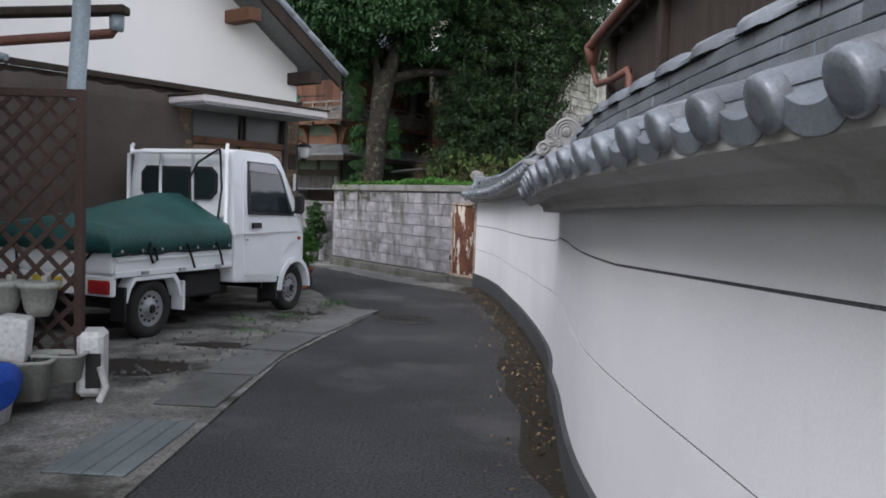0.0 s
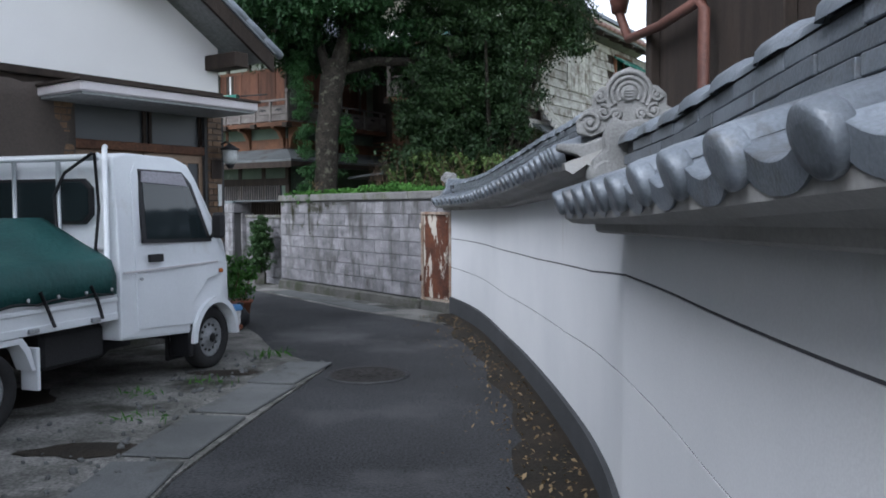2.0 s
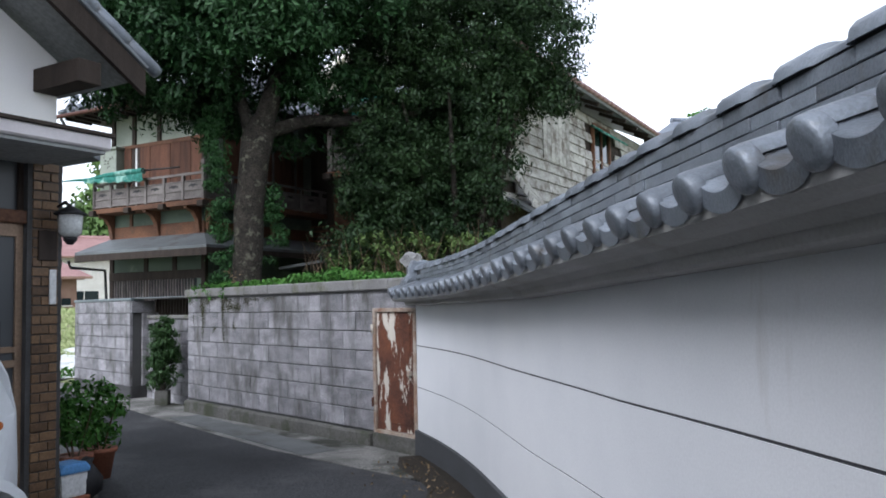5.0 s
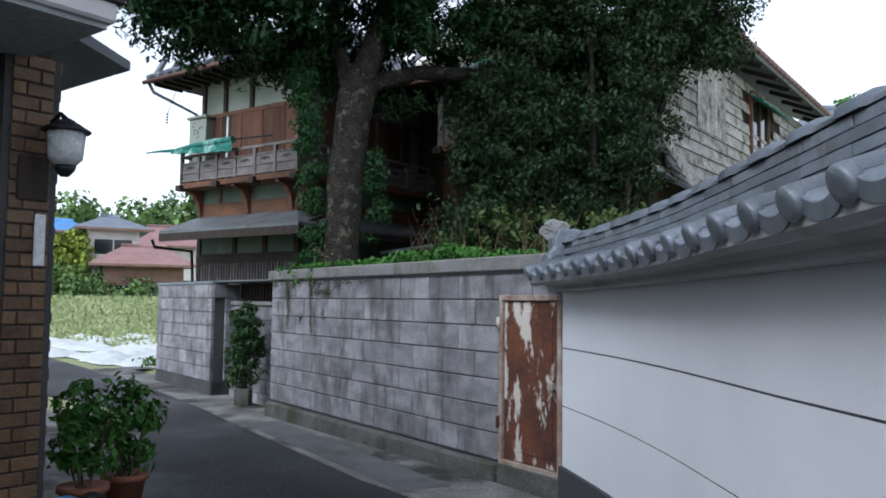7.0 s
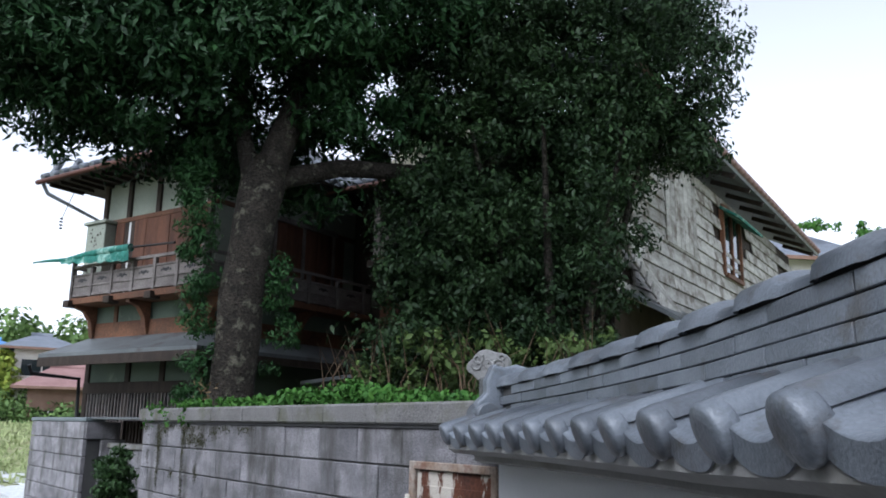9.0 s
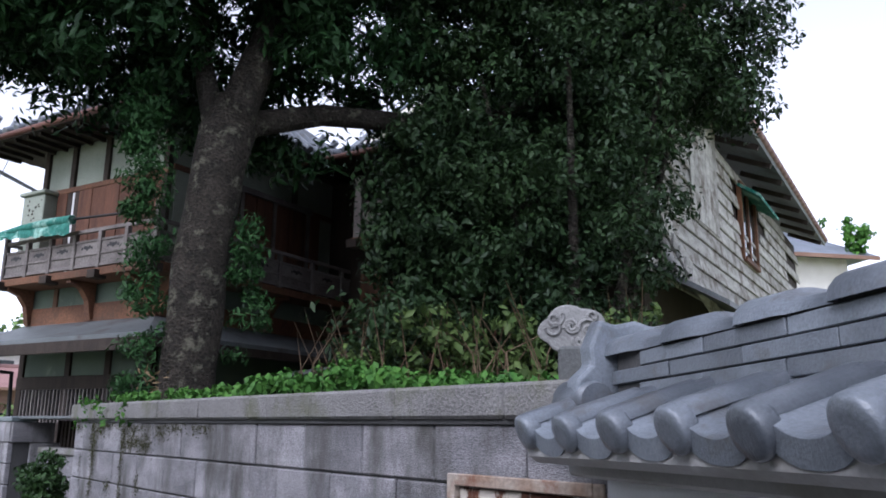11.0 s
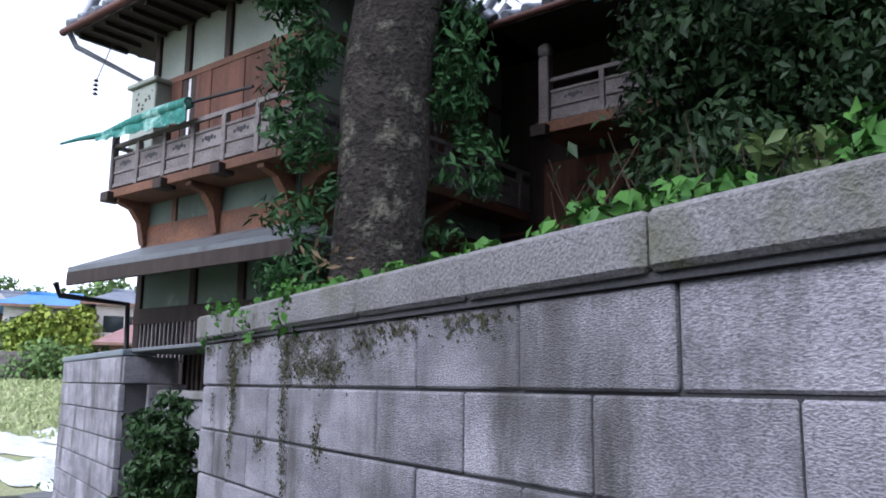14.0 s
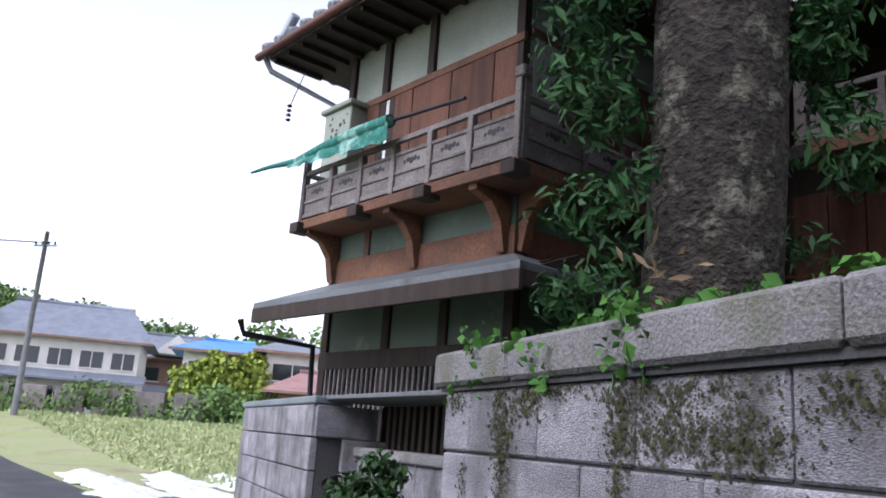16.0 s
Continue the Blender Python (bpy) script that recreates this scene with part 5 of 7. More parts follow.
# eave and gutter of the neighbouring house overhead
ev = thing("eave_gutter", pose(0, 0, 0), "dark eave board with faded red gutter elbow", "gutter")
part("eave_board", beam(B(), (-3.6, 5.6, 2.5), (-2.08, 5.6, 2.58), 0.12, 0.06, bev=0.01), DARK_WOOD, ev)
part("gutter_pipe", tube(B(), [(-3.6, 5.62, 2.28), (-2.4, 5.62, 2.4), (-2.2, 5.62, 2.42), (-2.16, 5.62, 2.48), (-2.16, 5.62, 2.56)], 0.035, 10), COPPER, ev)
part("elbow", lathe(B(), [(0.045, 2.44), (0.05, 2.47), (0.05, 2.55)], 12, pose(-2.16, 5.62, 0)), PIPE, ev)
bm = B()
box(bm, (-9.0, -4.0, -0.05), (-3.7, 4.6, 2.5))
solid("wall_neighbour", bm, DARK_WOOD, "dark wooden wall of the neighbouring house", "wall")
# unseen upper storey and roof, added to keep light off the near wall
bm = B()
box(bm, (-9.0, -4.0, 2.9), (-4.3, 4.2, 5.4))
solid("wall_neighbour_upper", bm, DARK_WOOD, "unseen dark upper storey added to shade the near wall", "wall")
bm = B()
prism(bm, [(-9.8, 5.3), (-6.6, 6.7), (-3.5, 5.3), (-3.5, 5.4), (-6.6, 6.82), (-9.8, 5.4)], "y", -4.8, 4.8)
solid("roof_neighbour_upper", bm, TILE_J, "unseen tiled upper roof added to shade the near wall", "roof")
bm = B()
prism(bm, [(-9.2, 3.3), (-3.3, 2.55), (-3.3, 2.62), (-9.2, 3.5)], "y", -4.2, 5.5)
solid("roof_neighbour", bm, TILE_J, "low tiled roof of the neighbouring house", "roof")


def planter(name, m, w, d, h, material, label):
    """A moulded trough: flared sides, rolled rim, soil inside."""
    ob = thing(name, m, label, "planter", "planters by the lattice")
    bm = B()
    rings = []
    for ww, dd, z in ((0.78, 0.78, 0), (0.95, 0.95, h * 0.9), (1.06, 1.06, h * 0.92), (1.06, 1.06, h), (0.92, 0.92, h), (0.9, 0.9, h * 0.8)):
        r = 0.2
        ring = []
        for k in range(20):
            a = math.tau * k / 20
            c, s = math.cos(a), math.sin(a)
            e = 0.45
            ring.append(bm.verts.new((w / 2 * ww * math.copysign(abs(c) ** e, c), d / 2 * dd * math.copysign(abs(s) ** e, s), z)))
        rings.append(ring)
    for a, b in zip(rings, rings[1:]):
        for k in range(20):
            bm.faces.new((a[k], a[(k + 1) % 20], b[(k + 1) % 20], b[k])).smooth = True
    bm.faces.new(rings[0][::-1])
    part("trough", bm, material, ob)
    part("soil", prism(B(), [(w * 0.44 * math.copysign(abs(math.cos(a)) ** 0.45, math.cos(a)), d * 0.44 * math.copysign(abs(math.sin(a)) ** 0.45, math.sin(a))) for a in [math.tau * k / 20 for k in range(20)]], "z", h * 0.7, h * 0.82), SOIL, ob)
    return ob


planter("planter", pose(-2.3, 4.68, 0.08, 0, 0, 12), 0.34, 0.26, 0.24, PLASTIC_G, "grey plastic planter trough with dry soil")
planter("planter", pose(-2.16, 4.84, 0.16, 0, 0, 8), 0.3, 0.22, 0.17, PLASTIC_G, "grey plastic planter trough leaning on the lattice")
for x, z in ((-2.3, 0.55), (-2.52, 0.55)):
    ob = thing("plant_pot", pose(x, 4.86, z), "hanging grey plastic pot with wavy rim on the lattice", "pot", "pots on the lattice")
    part("bowl", lathe(B(), [(0.06, 0.0), (0.085, 0.05), (0.11, 0.17), (0.125, 0.175), (0.125, 0.21), (0.1, 0.2)], 18), PLASTIC_G, ob)
    part("hook", box(B(), (-0.02, 0.06, 0.15), (0.02, 0.12, 0.24), 0.004), PLASTIC_G, ob)
ob = thing("basin", pose(-2.36, 4.4, 0.01, 0, 0, 0), "white plastic tub standing on the concrete", "tub")
part("tub", lathe(B(), [(0.12, 0), (0.15, 0.2), (0.165, 0.22), (0.165, 0.25), (0.14, 0.24)], 18), PLASTIC_W, ob)
ob = thing("wash_bowl", pose(-2.2, 4.28, 0.19, 0, 72, 155), "blue plastic bowl leaning on the white tub", "bowl")
part("bowl", lathe(B(), [(0.09, 0.0), (0.15, 0.06), (0.17, 0.07), (0.17, 0.08), (0.14, 0.07)], 22), PLASTIC_B, ob)
ob = thing("storage_box", pose(-2.4, 4.72, 0.3, 0, 8, 14), "white upturned plastic container among the planters", "container")
part("shell", prism(B(), [(-0.1, 0), (0.1, 0), (0.085, 0.27), (-0.085, 0.27)], "y", -0.09, 0.09, 0.025), PLASTIC_W, ob)
ob = thing("jerry_can", pose(-2.04, 5.08, 0.01, 0, 0, 15), "white plastic water can with hose spout", "water can")
part("body", box(B(), (-0.1, -0.14, 0.02), (0.06, 0.14, 0.43), 0.03), PLASTIC_W, ob)
part("label_panel", box(B(), (-0.04, -0.146, 0.08), (0.05, -0.138, 0.3), 0.002), BLACK, ob)
part("spout", tube(B(), [(0.05, -0.16, 0.22), (0.09, -0.2, 0.1), (0.05, -0.2, 0.01)], 0.022, 8), PLASTIC_W, ob)
# pots, bucket and shrub by the entrance
PB = LM @ pose(0.2, -0.28, 0.0)
ob = thing("bucket", LM @ pose(0.14, 0.08, 0.0), "white bucket with light blue lid on a red base", "bucket")
part("base", box(B(), (-0.12, -0.1, 0.0), (0.12, 0.1, 0.05), 0.008), TERRACOTTA, ob)
part("body", prism(B(), [(-0.095, 0.05), (0.095, 0.05), (0.11, 0.22), (-0.11, 0.22)], "y", -0.085, 0.085, 0.018), PLASTIC_W, ob)
part("lid", prism(B(), [(-0.12, 0.215), (0.12, 0.215), (0.122, 0.25), (0.09, 0.29), (-0.09, 0.29), (-0.122, 0.25)], "y", -0.1, 0.1, 0.02), LIGHT_BLUE, ob)
for k, (x, y, h, r) in enumerate(((0.46, 0.46, 0.26, 0.125), (0.8, 0.62, 0.25, 0.125))):
    ob = thing("plant_pot", LM @ pose(x, y, 0.0), "terracotta pot with a leafy green shrub", "pot", "pots by the entrance")
    part("bowl", lathe(B(), [(r * 0.65, 0), (r * 0.95, h * 0.85), (r * 1.1, h * 0.87), (r * 1.1, h), (r * 0.9, h * 0.95)], 18), TERRACOTTA, ob)
    sh = new("shrub", leaf_mesh("shrub", *clump_points(scatter_clumps([(0, 0, h + 0.27, 0.17, 0.17, 0.28)], 34, 0.09, 5 + k, 0.2), 26, 3), 0.06, LEAF_BRIGHT, 4 + k, 0.42))
    sh.parent = ob
    for q in range(5):
        a = q * 1.25
        part("stem", tube(B(), [(0.02 * math.cos(a), 0.02 * math.sin(a), h * 0.8), (0.15 * math.cos(a), 0.15 * math.sin(a), h + 0.35)], [0.008, 0.004], 5), TWIG, ob)
ob = thing("plastic_bag", LM @ pose(0.3, 0.08, 0.0), "clear black-white plastic bag of rubbish beside the pots", "bag")
bm = lathe(B(), [(0.05, 0.0), (0.1, 0.05), (0.11, 0.15), (0.06, 0.22), (0.03, 0.26), (0.05, 0.29)], 14)
for v in bm.verts:
    v.co += 0.02 * noise.noise_vector(v.co * 14)
part("sack", bm, BLACK, ob)
# grass tuft by the truck
for x, y in ((-1.25, 9.9), (-1.5, 8.7), (-1.9, 8.3), (-1.7, 7.6)):
    k = 60 if y > 9 else 25
    g = np.random.default_rng(int(y * 10))
    c = np.stack([x + g.normal(0, 0.12, k), y + g.normal(0, 0.07, k), 0.035 + g.random(k) * 0.03], 1)
    ob = new("grass_tuft", leaf_mesh("grass_tuft", c, np.tile([1.0, 0, 0.2], (k, 1)), 0.09, LEAF_BRIGHT, 7, 0.15))
    tagged(ob, "small green grass tuft in a concrete crack", "grass", "tufts in the cracks", "stuff")



# dirt hollow and broken concrete bits on the forecourt
bm = B()
for cx, cy, rx, ry in ((-2.15, 6.0, 0.42, 0.3), (-1.8, 7.0, 0.3, 0.16), (-3.2, 8.2, 0.7, 0.5), (-1.5, 9.2, 0.3, 0.12)):
    ring = []
    for k in range(22):
        a = math.tau * k / 22
        q = 1 + 0.35 * noise.noise((math.cos(a) * 1.7 + cx, math.sin(a) * 1.7 + cy, 0))
        ring.append(bm.verts.new((cx + rx * q * math.cos(a), cy + ry * q * math.sin(a), 0.0125)))
    bm.faces.new(ring)
solid("dirt_patch", bm, DEBRIS, "dark damp dirt hollows in the broken concrete", "dirt", "stuff")
rr = random.Random(77)
bm = B()
for k in range(170):
    y = rr.uniform(5.4, 10.0)
    x = -1.75 + rr.gauss(0, 0.28) + 0.13 * (y - 7)
    s_ = rr.uniform(0.008, 0.03)
    bmesh.ops.create_icosphere(bm, subdivisions=1, radius=s_, matrix=pose(x, y, 0.01 + s_ * 0.3, rr.uniform(0, 360), rr.uniform(0, 360), 0) @ Matrix.Diagonal((1, rr.uniform(0.6, 1), 0.6, 1)))
solid("concrete_rubble", bm, LID, "small broken bits of concrete along the forecourt edge", "rubble", "stuff")
# ---- the old two-storey wooden house behind the wall ----
HO, HA = (-2.6, 20.0), (0.82, -0.572)
HM = axes(HO, HA)
D = 0.42
annex = thing("house_old", HM, "old two-storey timber house with balcony and green plaster", "house", "", "structure")
# lower storey
part("lower_wall", box(B(), (-2.88, D, -0.2), (-D, 4.2, 2.6)), GREEN_PLASTER, annex)
for x in (-2.9, -1.95, -1.2, -D - 0.05):
    part("post", box(B(), (x, D - 0.03, -0.2), (x + 0.1, D + 0.05, 2.6), 0.004), DARK_WOOD, annex)
part("rail_or_void_board", box(B(), (-2.9, D - 0.04, 1.9), (-D + 0.02, D, 2.06), 0.006), DARK_WOOD, annex)
# tall dark sheet standing in for the shaded void below the window
part("rail_or_void_board", box(B(), (-2.9, D - 0.045, 0.2), (-D + 0.02, D, 1.5), 0.006), DARK_WOOD, annex)
lw = part("lower_window", box(B(), (-2.78, D - 0.012, 1.5), (-0.6, D - 0.004, 1.9)), GLASS, annex, "dark lattice window")
for i in range(30):
    x = -2.76 + i * 0.072
    part("lattice_bar", box(B(), (x, D - 0.04, 1.5), (x + 0.026, D - 0.014, 1.9), 0.002), GREY_WOOD, lw)
# lean-to roof over the lower storey, wrapping the corner
bm = B()
e, w_ = (-3.0, -0.3, 0.36, 4.2), (-2.9, D, -D, 4.2)
lo = [bm.verts.new(p) for p in ((-3.0, -0.3, 2.37), (0.36, -0.3, 2.37), (0.36, 4.2, 2.37), (-D, 4.2, 2.66), (-D, D, 2.66), (-2.9, D, 2.66))]
hi = [bm.verts.new(v.co + Vector((0, 0, 0.06))) for v in lo]
for a in (lo, hi):
    bm.faces.new((a[0], a[1], a[4], a[5]))
    bm.faces.new((a[1], a[2], a[3], a[4]))
for i, j in ((0, 1), (1, 2), (2, 3), (3, 4), (4, 5), (5, 0)):
    bm.faces.new((lo[i], lo[j], hi[j], hi[i]))
bmesh.ops.recalc_face_normals(bm, faces=bm.faces)
lean = part("lean_to_roof", bm, SHEET_ROOF, annex, "grey sheet metal lean-to roof")
part("fascia", box(B(), (-3.0, -0.31, 2.25), (0.37, -0.27, 2.38), 0.004), DARK_WOOD, lean)
part("fascia", box(B(), (0.33, -0.27, 2.28), (0.37, 4.2, 2.38), 0.004), DARK_WOOD, lean)
for i in range(14):
    x = -2.9 + i * 0.24
    part("rafter", beam(B(), (x, -0.26, 2.34), (x, D, 2.6), 0.05, 0.06), DARK_WOOD, lean)
part("gutter", tube(B(), [(-3.1, -0.36, 2.28), (-3.12, -0.3, 2.16), (-3.0, D - 0.05, 2.12), (-2.95, D - 0.04, 1.3)], 0.03, 8), BLACK, lean)
# band between the storeys
part("band_board", box(B(), (-2.88, D - 0.03, 2.6), (-D + 0.03, D + 0.05, 2.93), 0.006), RED_WOOD, annex)
part("band_board", box(B(), (-D - 0.05, D + 0.05, 2.6), (-D + 0.03, 4.2, 2.93), 0.006), RED_WOOD, annex)
part("band_plaster", box(B(), (-2.86, D, 2.93), (-D, 4.2, 3.3)), GREEN_PLASTER, annex)
part("band_stud", box(B(), (-2.35, D - 0.025, 2.9), (-2.27, D, 3.2), 0.004), RED_WOOD, annex)


def bracket(x, y, rz):
    bm = B()
    prism(bm, [(0, 2.74), (0.05, 2.72), (0.07, 2.8), (0.1, 2.95), (0.2, 3.08), (0.36, 3.13), (0.36, 3.2), (0, 3.2)], "x", -0.045, 0.045, 0.008)
    ob = part("bracket", bm, RED_WOOD, annex)
    ob.matrix_basis = pose(x, y, 0, 0, 0, rz)


for x in (-2.8, -1.55, -0.5):
    bracket(x, D - 0.02, 180)
bracket(-D + 0.02, D + 0.05, -90)
bracket(-D + 0.02, 2.2, -90)
# balcony
balc = part("balcony", box(B(), (-2.9, 0.0, 3.17), (0.0, D, 3.26), 0.006), RED_WOOD, annex, "reddish timber balcony floor")
part("floor_wing", box(B(), (-D, D, 3.17), (0.0, 4.0, 3.26), 0.006), RED_WOOD, balc)
for x in (-2.86, -1.9, -1.0, -0.04):
    part("joist_end", box(B(), (x - 0.07, -0.07, 3.13), (x + 0.07, 0.1, 3.23), 0.006), DARK_WOOD, balc)


def railing(length, m, posts, balc_part):
    for x in posts:
        ob = part("rail_post", box(B(), (x - 0.03, -0.03, 0), (x + 0.03, 0.03, 0.44 if 0.1 < x < length - 0.1 else 0.6), 0.006), GREY_WOOD, balc_part)
        ob.matrix_basis = m
    for z, h in ((0.02, 0.04), (0.16, 0.025), (0.32, 0.03), (0.44, 0.045)):
        ob = part("rail_bar", box(B(), (0, -0.02, z), (length, 0.02, z + h), 0.004), GREY_WOOD, balc_part)
        ob.matrix_basis = m
    for a, b in zip(posts, posts[1:]):
        bm = box(B(), (a + 0.03, -0.006, 0.06), (b - 0.03, 0.006, 0.16))
        ob = part("rail_panel", bm, GREY_WOOD, balc_part)
        ob.matrix_basis = m
        bm = box(B(), (a + 0.03, -0.008, 0.185), (b - 0.03, 0.008, 0.32))
        ob = part("rail_panel", bm, GREY_WOOD, balc_part)
        ob.matrix_basis = m
        c = (a + b) / 2
        bm = B()
        for dx, dz, r in ((-0.09, 0, 0.018), (-0.045, 0.012, 0.024), (0, 0, 0.03), (0.045, 0.012, 0.024), (0.09, 0, 0.018)):
            lathe(bm, [(r, -0.0095), (r, 0.0095)], 8, pose(c + dx, 0, 0.252 + dz, 90))
        ob = part("carved_opening", bm, BLACK, balc_part)
        ob.matrix_basis = m


railing(2.84, pose(-2.88, 0.03, 3.26), [0.0, 0.47, 0.94, 1.41, 1.88, 2.35, 2.84], balc)
railing(3.9, pose(-0.03, 0.06, 3.26, 0, 0, 90), [0.0, 0.65, 1.3, 1.95, 2.6, 3.25, 3.9], balc)
railing(0.4, pose(-2.88, 0.03, 3.26, 0, 0, 90), [0.0, 0.4], balc)
part("post_cap", box(B(), (-0.08, -0.01, 3.86), (0.02, 0.09, 3.95), 0.012), GREY_WOOD, balc)
# upper storey
part("upper_wall", box(B(), (-2.86, D + 0.02, 3.26), (-D, 4.2, 5.4)), PALE_PLASTER, annex)
for x in (-2.88, -2.3, -1.62, -D - 0.08):
    part("post", box(B(), (x, D - 0.02, 3.26), (x + 0.09, D + 0.06, 5.4), 0.004), DARK_WOOD, annex)
for y in (1.5, 2.6, 3.7):
    part("post", box(B(), (-D - 0.02, y, 3.26), (-D + 0.025, y + 0.1, 5.4), 0.004), DARK_WOOD, annex)
part("head_beam", box(B(), (-2.9, D - 0.035, 4.43), (-D + 0.03, D, 4.5), 0.004), RED_WOOD, annex)
part("head_beam", box(B(), (-D, D + 0.06, 4.5), (-D + 0.035, 4.2, 4.57), 0.004), RED_WOOD, annex)
part("curtain_pane", box(B(), (-2.3, D - 0.01, 3.3), (-2.14, D + 0.01, 4.43)), PLASTIC_W, annex, "white curtained window pane")
part("shutter_frame", box(B(), (-2.14, D - 0.03, 3.28), (-2.05, D + 0.01, 4.43), 0.004), DARK_WOOD, annex)
for i in range(6):
    x = -2.05 + i * 0.265
    part("shutter_board", box(B(), (x, D - 0.03 + 0.006 * (i % 2), 3.28), (x + 0.26, D + 0.01, 4.43), 0.003), SHUTTER, annex)
part("shutter_board", box(B(), (-2.5, D - 0.03, 3.28), (-2.3, D + 0.01, 4.43), 0.003), SHUTTER, annex)
for i in range(7):
    y = 0.9 + i * 0.33
    part("shutter_board", box(B(), (-D - 0.01, y, 3.28), (-D + 0.03 + 0.006 * (i % 2), y + 0.325, 4.5), 0.003), SHUTTER, annex)
part("side_pane", box(B(), (-D - 0.01, D + 0.1, 3.3), (-D + 0.02, 0.86, 4.9)), PALE_PLASTER, annex)
for a, b in (((-D, 1.55, 4.5), (-D + 0.07, 3.0, 4.58)), ((-D, 1.58, 3.3), (-D + 0.06, 1.64, 4.5)), ((-D, 2.2, 3.6), (-D + 0.06, 2.26, 4.5)), ((-D, 2.9, 3.3), (-D + 0.06, 2.96, 4.6))):
    part("window_frame", box(B(), a, b, 0.005), GREY_WOOD, annex)
# box for storm shutters
sbx = part("shutter_box", box(B(), (-2.98, 0.22, 3.5), (-2.52, D, 4.42), 0.01), PALE_PLASTER, annex, "pale green peeling shutter box")
part("box_lid", box(B(), (-3.02, 0.18, 4.42), (-2.48, D, 4.47), 0.01), PALE_PLASTER, sbx)
for k in range(14):
    rr = random.Random(k)
    x, z = -2.93 + rr.random() * 0.36, 3.9 + rr.random() * 0.45
    part("peeled_spot", box(B(), (x, 0.216, z), (x + 0.012 + 0.03 * rr.random(), 0.222, z + 0.015 + 0.02 * rr.random())), DARK_WOOD, sbx)


# hipped roof with tiled eaves
def eave_roof(parent, x0, x1, y0, y1, z, top, ridge):
    """A hipped roof: soffit, slopes, eave boards and rows of round tiles."""
    rx0, rx1, ry = ridge
    bm = B()
    c = [bm.verts.new(p) for p in ((x0, y0, z), (x1, y0, z), (x1, y1, z), (x0, y1, z))]
    r = [bm.verts.new((rx0, ry, top)), bm.verts.new((rx1, ry, top))]
    for f in ((c[0], c[1], r[1], r[0]), (c[2], c[3], r[0], r[1]), (c[1], c[2], r[1]), (c[3], c[0], r[0]), (c[3], c[2], c[1], c[0])):
        bm.faces.new(f)
    rf = part("roof", bm, TILE_J, parent)
    part("soffit", box(B(), (x0 + 0.02, y0 + 0.02, z - 0.03), (x1 - 0.02, y1 - 0.02, z - 0.004)), DARK_WOOD, rf)
    k = int((x1 - x0) / 0.25)
    me = to_mesh("eave_tile", lathe(B(), [(0.05, -0.05), (0.06, -0.04), (0.06, 0.06), (0.052, 0.07), (0.052, 0.5)], 10, pose(0, 0, 0, -90)), TILE)
    an = math.degrees(math.atan2(top - z, ry - y0))
    for i in range(k + 1):
        piece("eave_tile", me, rf, pose(x0 + 0.08 + i * 0.25, y0 - 0.03, z + 0.05, an, 0, 0))
    an = math.degrees(math.atan2(top - z, x1 - rx1))
    for i in range(int((y1 - y0) / 0.25)):
        piece("eave_tile", me, rf, pose(x1 + 0.03, y0 + 0.1 + i * 0.25, z + 0.05, an, 0, 90))
        piece("eave_tile", me, rf, pose(x0 - 0.03, y0 + 0.1 + i * 0.25, z + 0.05, an, 0, -90))
    part("gutter", tube(B(), [(x0 - 0.05, y0 - 0.07, z - 0.03), (x1 + 0.05, y0 - 0.07, z - 0.03)], 0.04, 8), COPPER, rf)
    return rf


ar = eave_roof(annex, -3.6, 0.2, -0.2, 4.6, 5.12, 6.4, (-2.2, -1.2, 2.2))
for i in range(15):
    x = -3.5 + i * 0.26
    part("rafter", beam(B(), (x, -0.15, 5.06), (x, D, 5.06), 0.045, 0.05), DARK_WOOD, ar)
part("downpipe", tube(B(), [(-3.5, -0.26, 5.05), (-3.45, -0.2, 4.9), (-2.98, D - 0.05, 4.55), (-2.96, D - 0.03, 3.3)], 0.03, 8), SHEET_ROOF, ar)
# furled striped awning on a pole above the rail
aw = thing("furled_awning", HM, "furled green and white striped awning on a pole over the railing", "awning")
bm = B()
tube(bm, [(-3.6, -0.2, 3.83), (-3.3, -0.16, 3.84), (-2.9, -0.1, 3.83), (-2.4, -0.1, 3.84), (-1.9, -0.1, 3.86), (-1.4, -0.1, 3.86)], [0.014, 0.022, 0.035, 0.05, 0.06, 0.055], 12)
for v in bm.verts:
    v.co.z += 0.02 * noise.noise(v.co * 6)
part("roll", bm, AWNING, aw)
bm = B()
hv = []
for i in range(16):
    f = i / 15
    x = -3.0 + 1.6 * f
    hv.append([bm.verts.new((x, -0.12 + 0.01 * math.sin(i * 2), 3.84)), bm.verts.new((x + 0.02, -0.14 + 0.012 * math.sin(i * 1.7), 3.78 - 0.04 * f)), bm.verts.new((x + 0.03, -0.14, 3.76 - 0.1 * f + 0.015 * math.sin(i * 2.6)))])
for a, b in zip(hv, hv[1:]):
    for j in range(2):
        bm.faces.new((a[j], b[j], b[j + 1], a[j + 1]))
flap = part("flap", bm, AWNING, aw)
flap.modifiers.new("thick", "SOLIDIFY").thickness = 0.006
part("pole", tube(B(), [(-1.5, -0.08, 3.87), (-0.6, 0.0, 3.86)], 0.016, 8), BLACK, aw)
# insulators on the corner
ins = thing("insulator_string", HM @ pose(-3.25, -0.05, 4.5), "hanging dark wire insulators under the eave corner", "insulator")
for k in range(4):
    part("disc", lathe(B(), [(0.012, -0.05 * k), (0.03, -0.05 * k + 0.01), (0.012, -0.05 * k + 0.03)], 8), BLACK, ins)
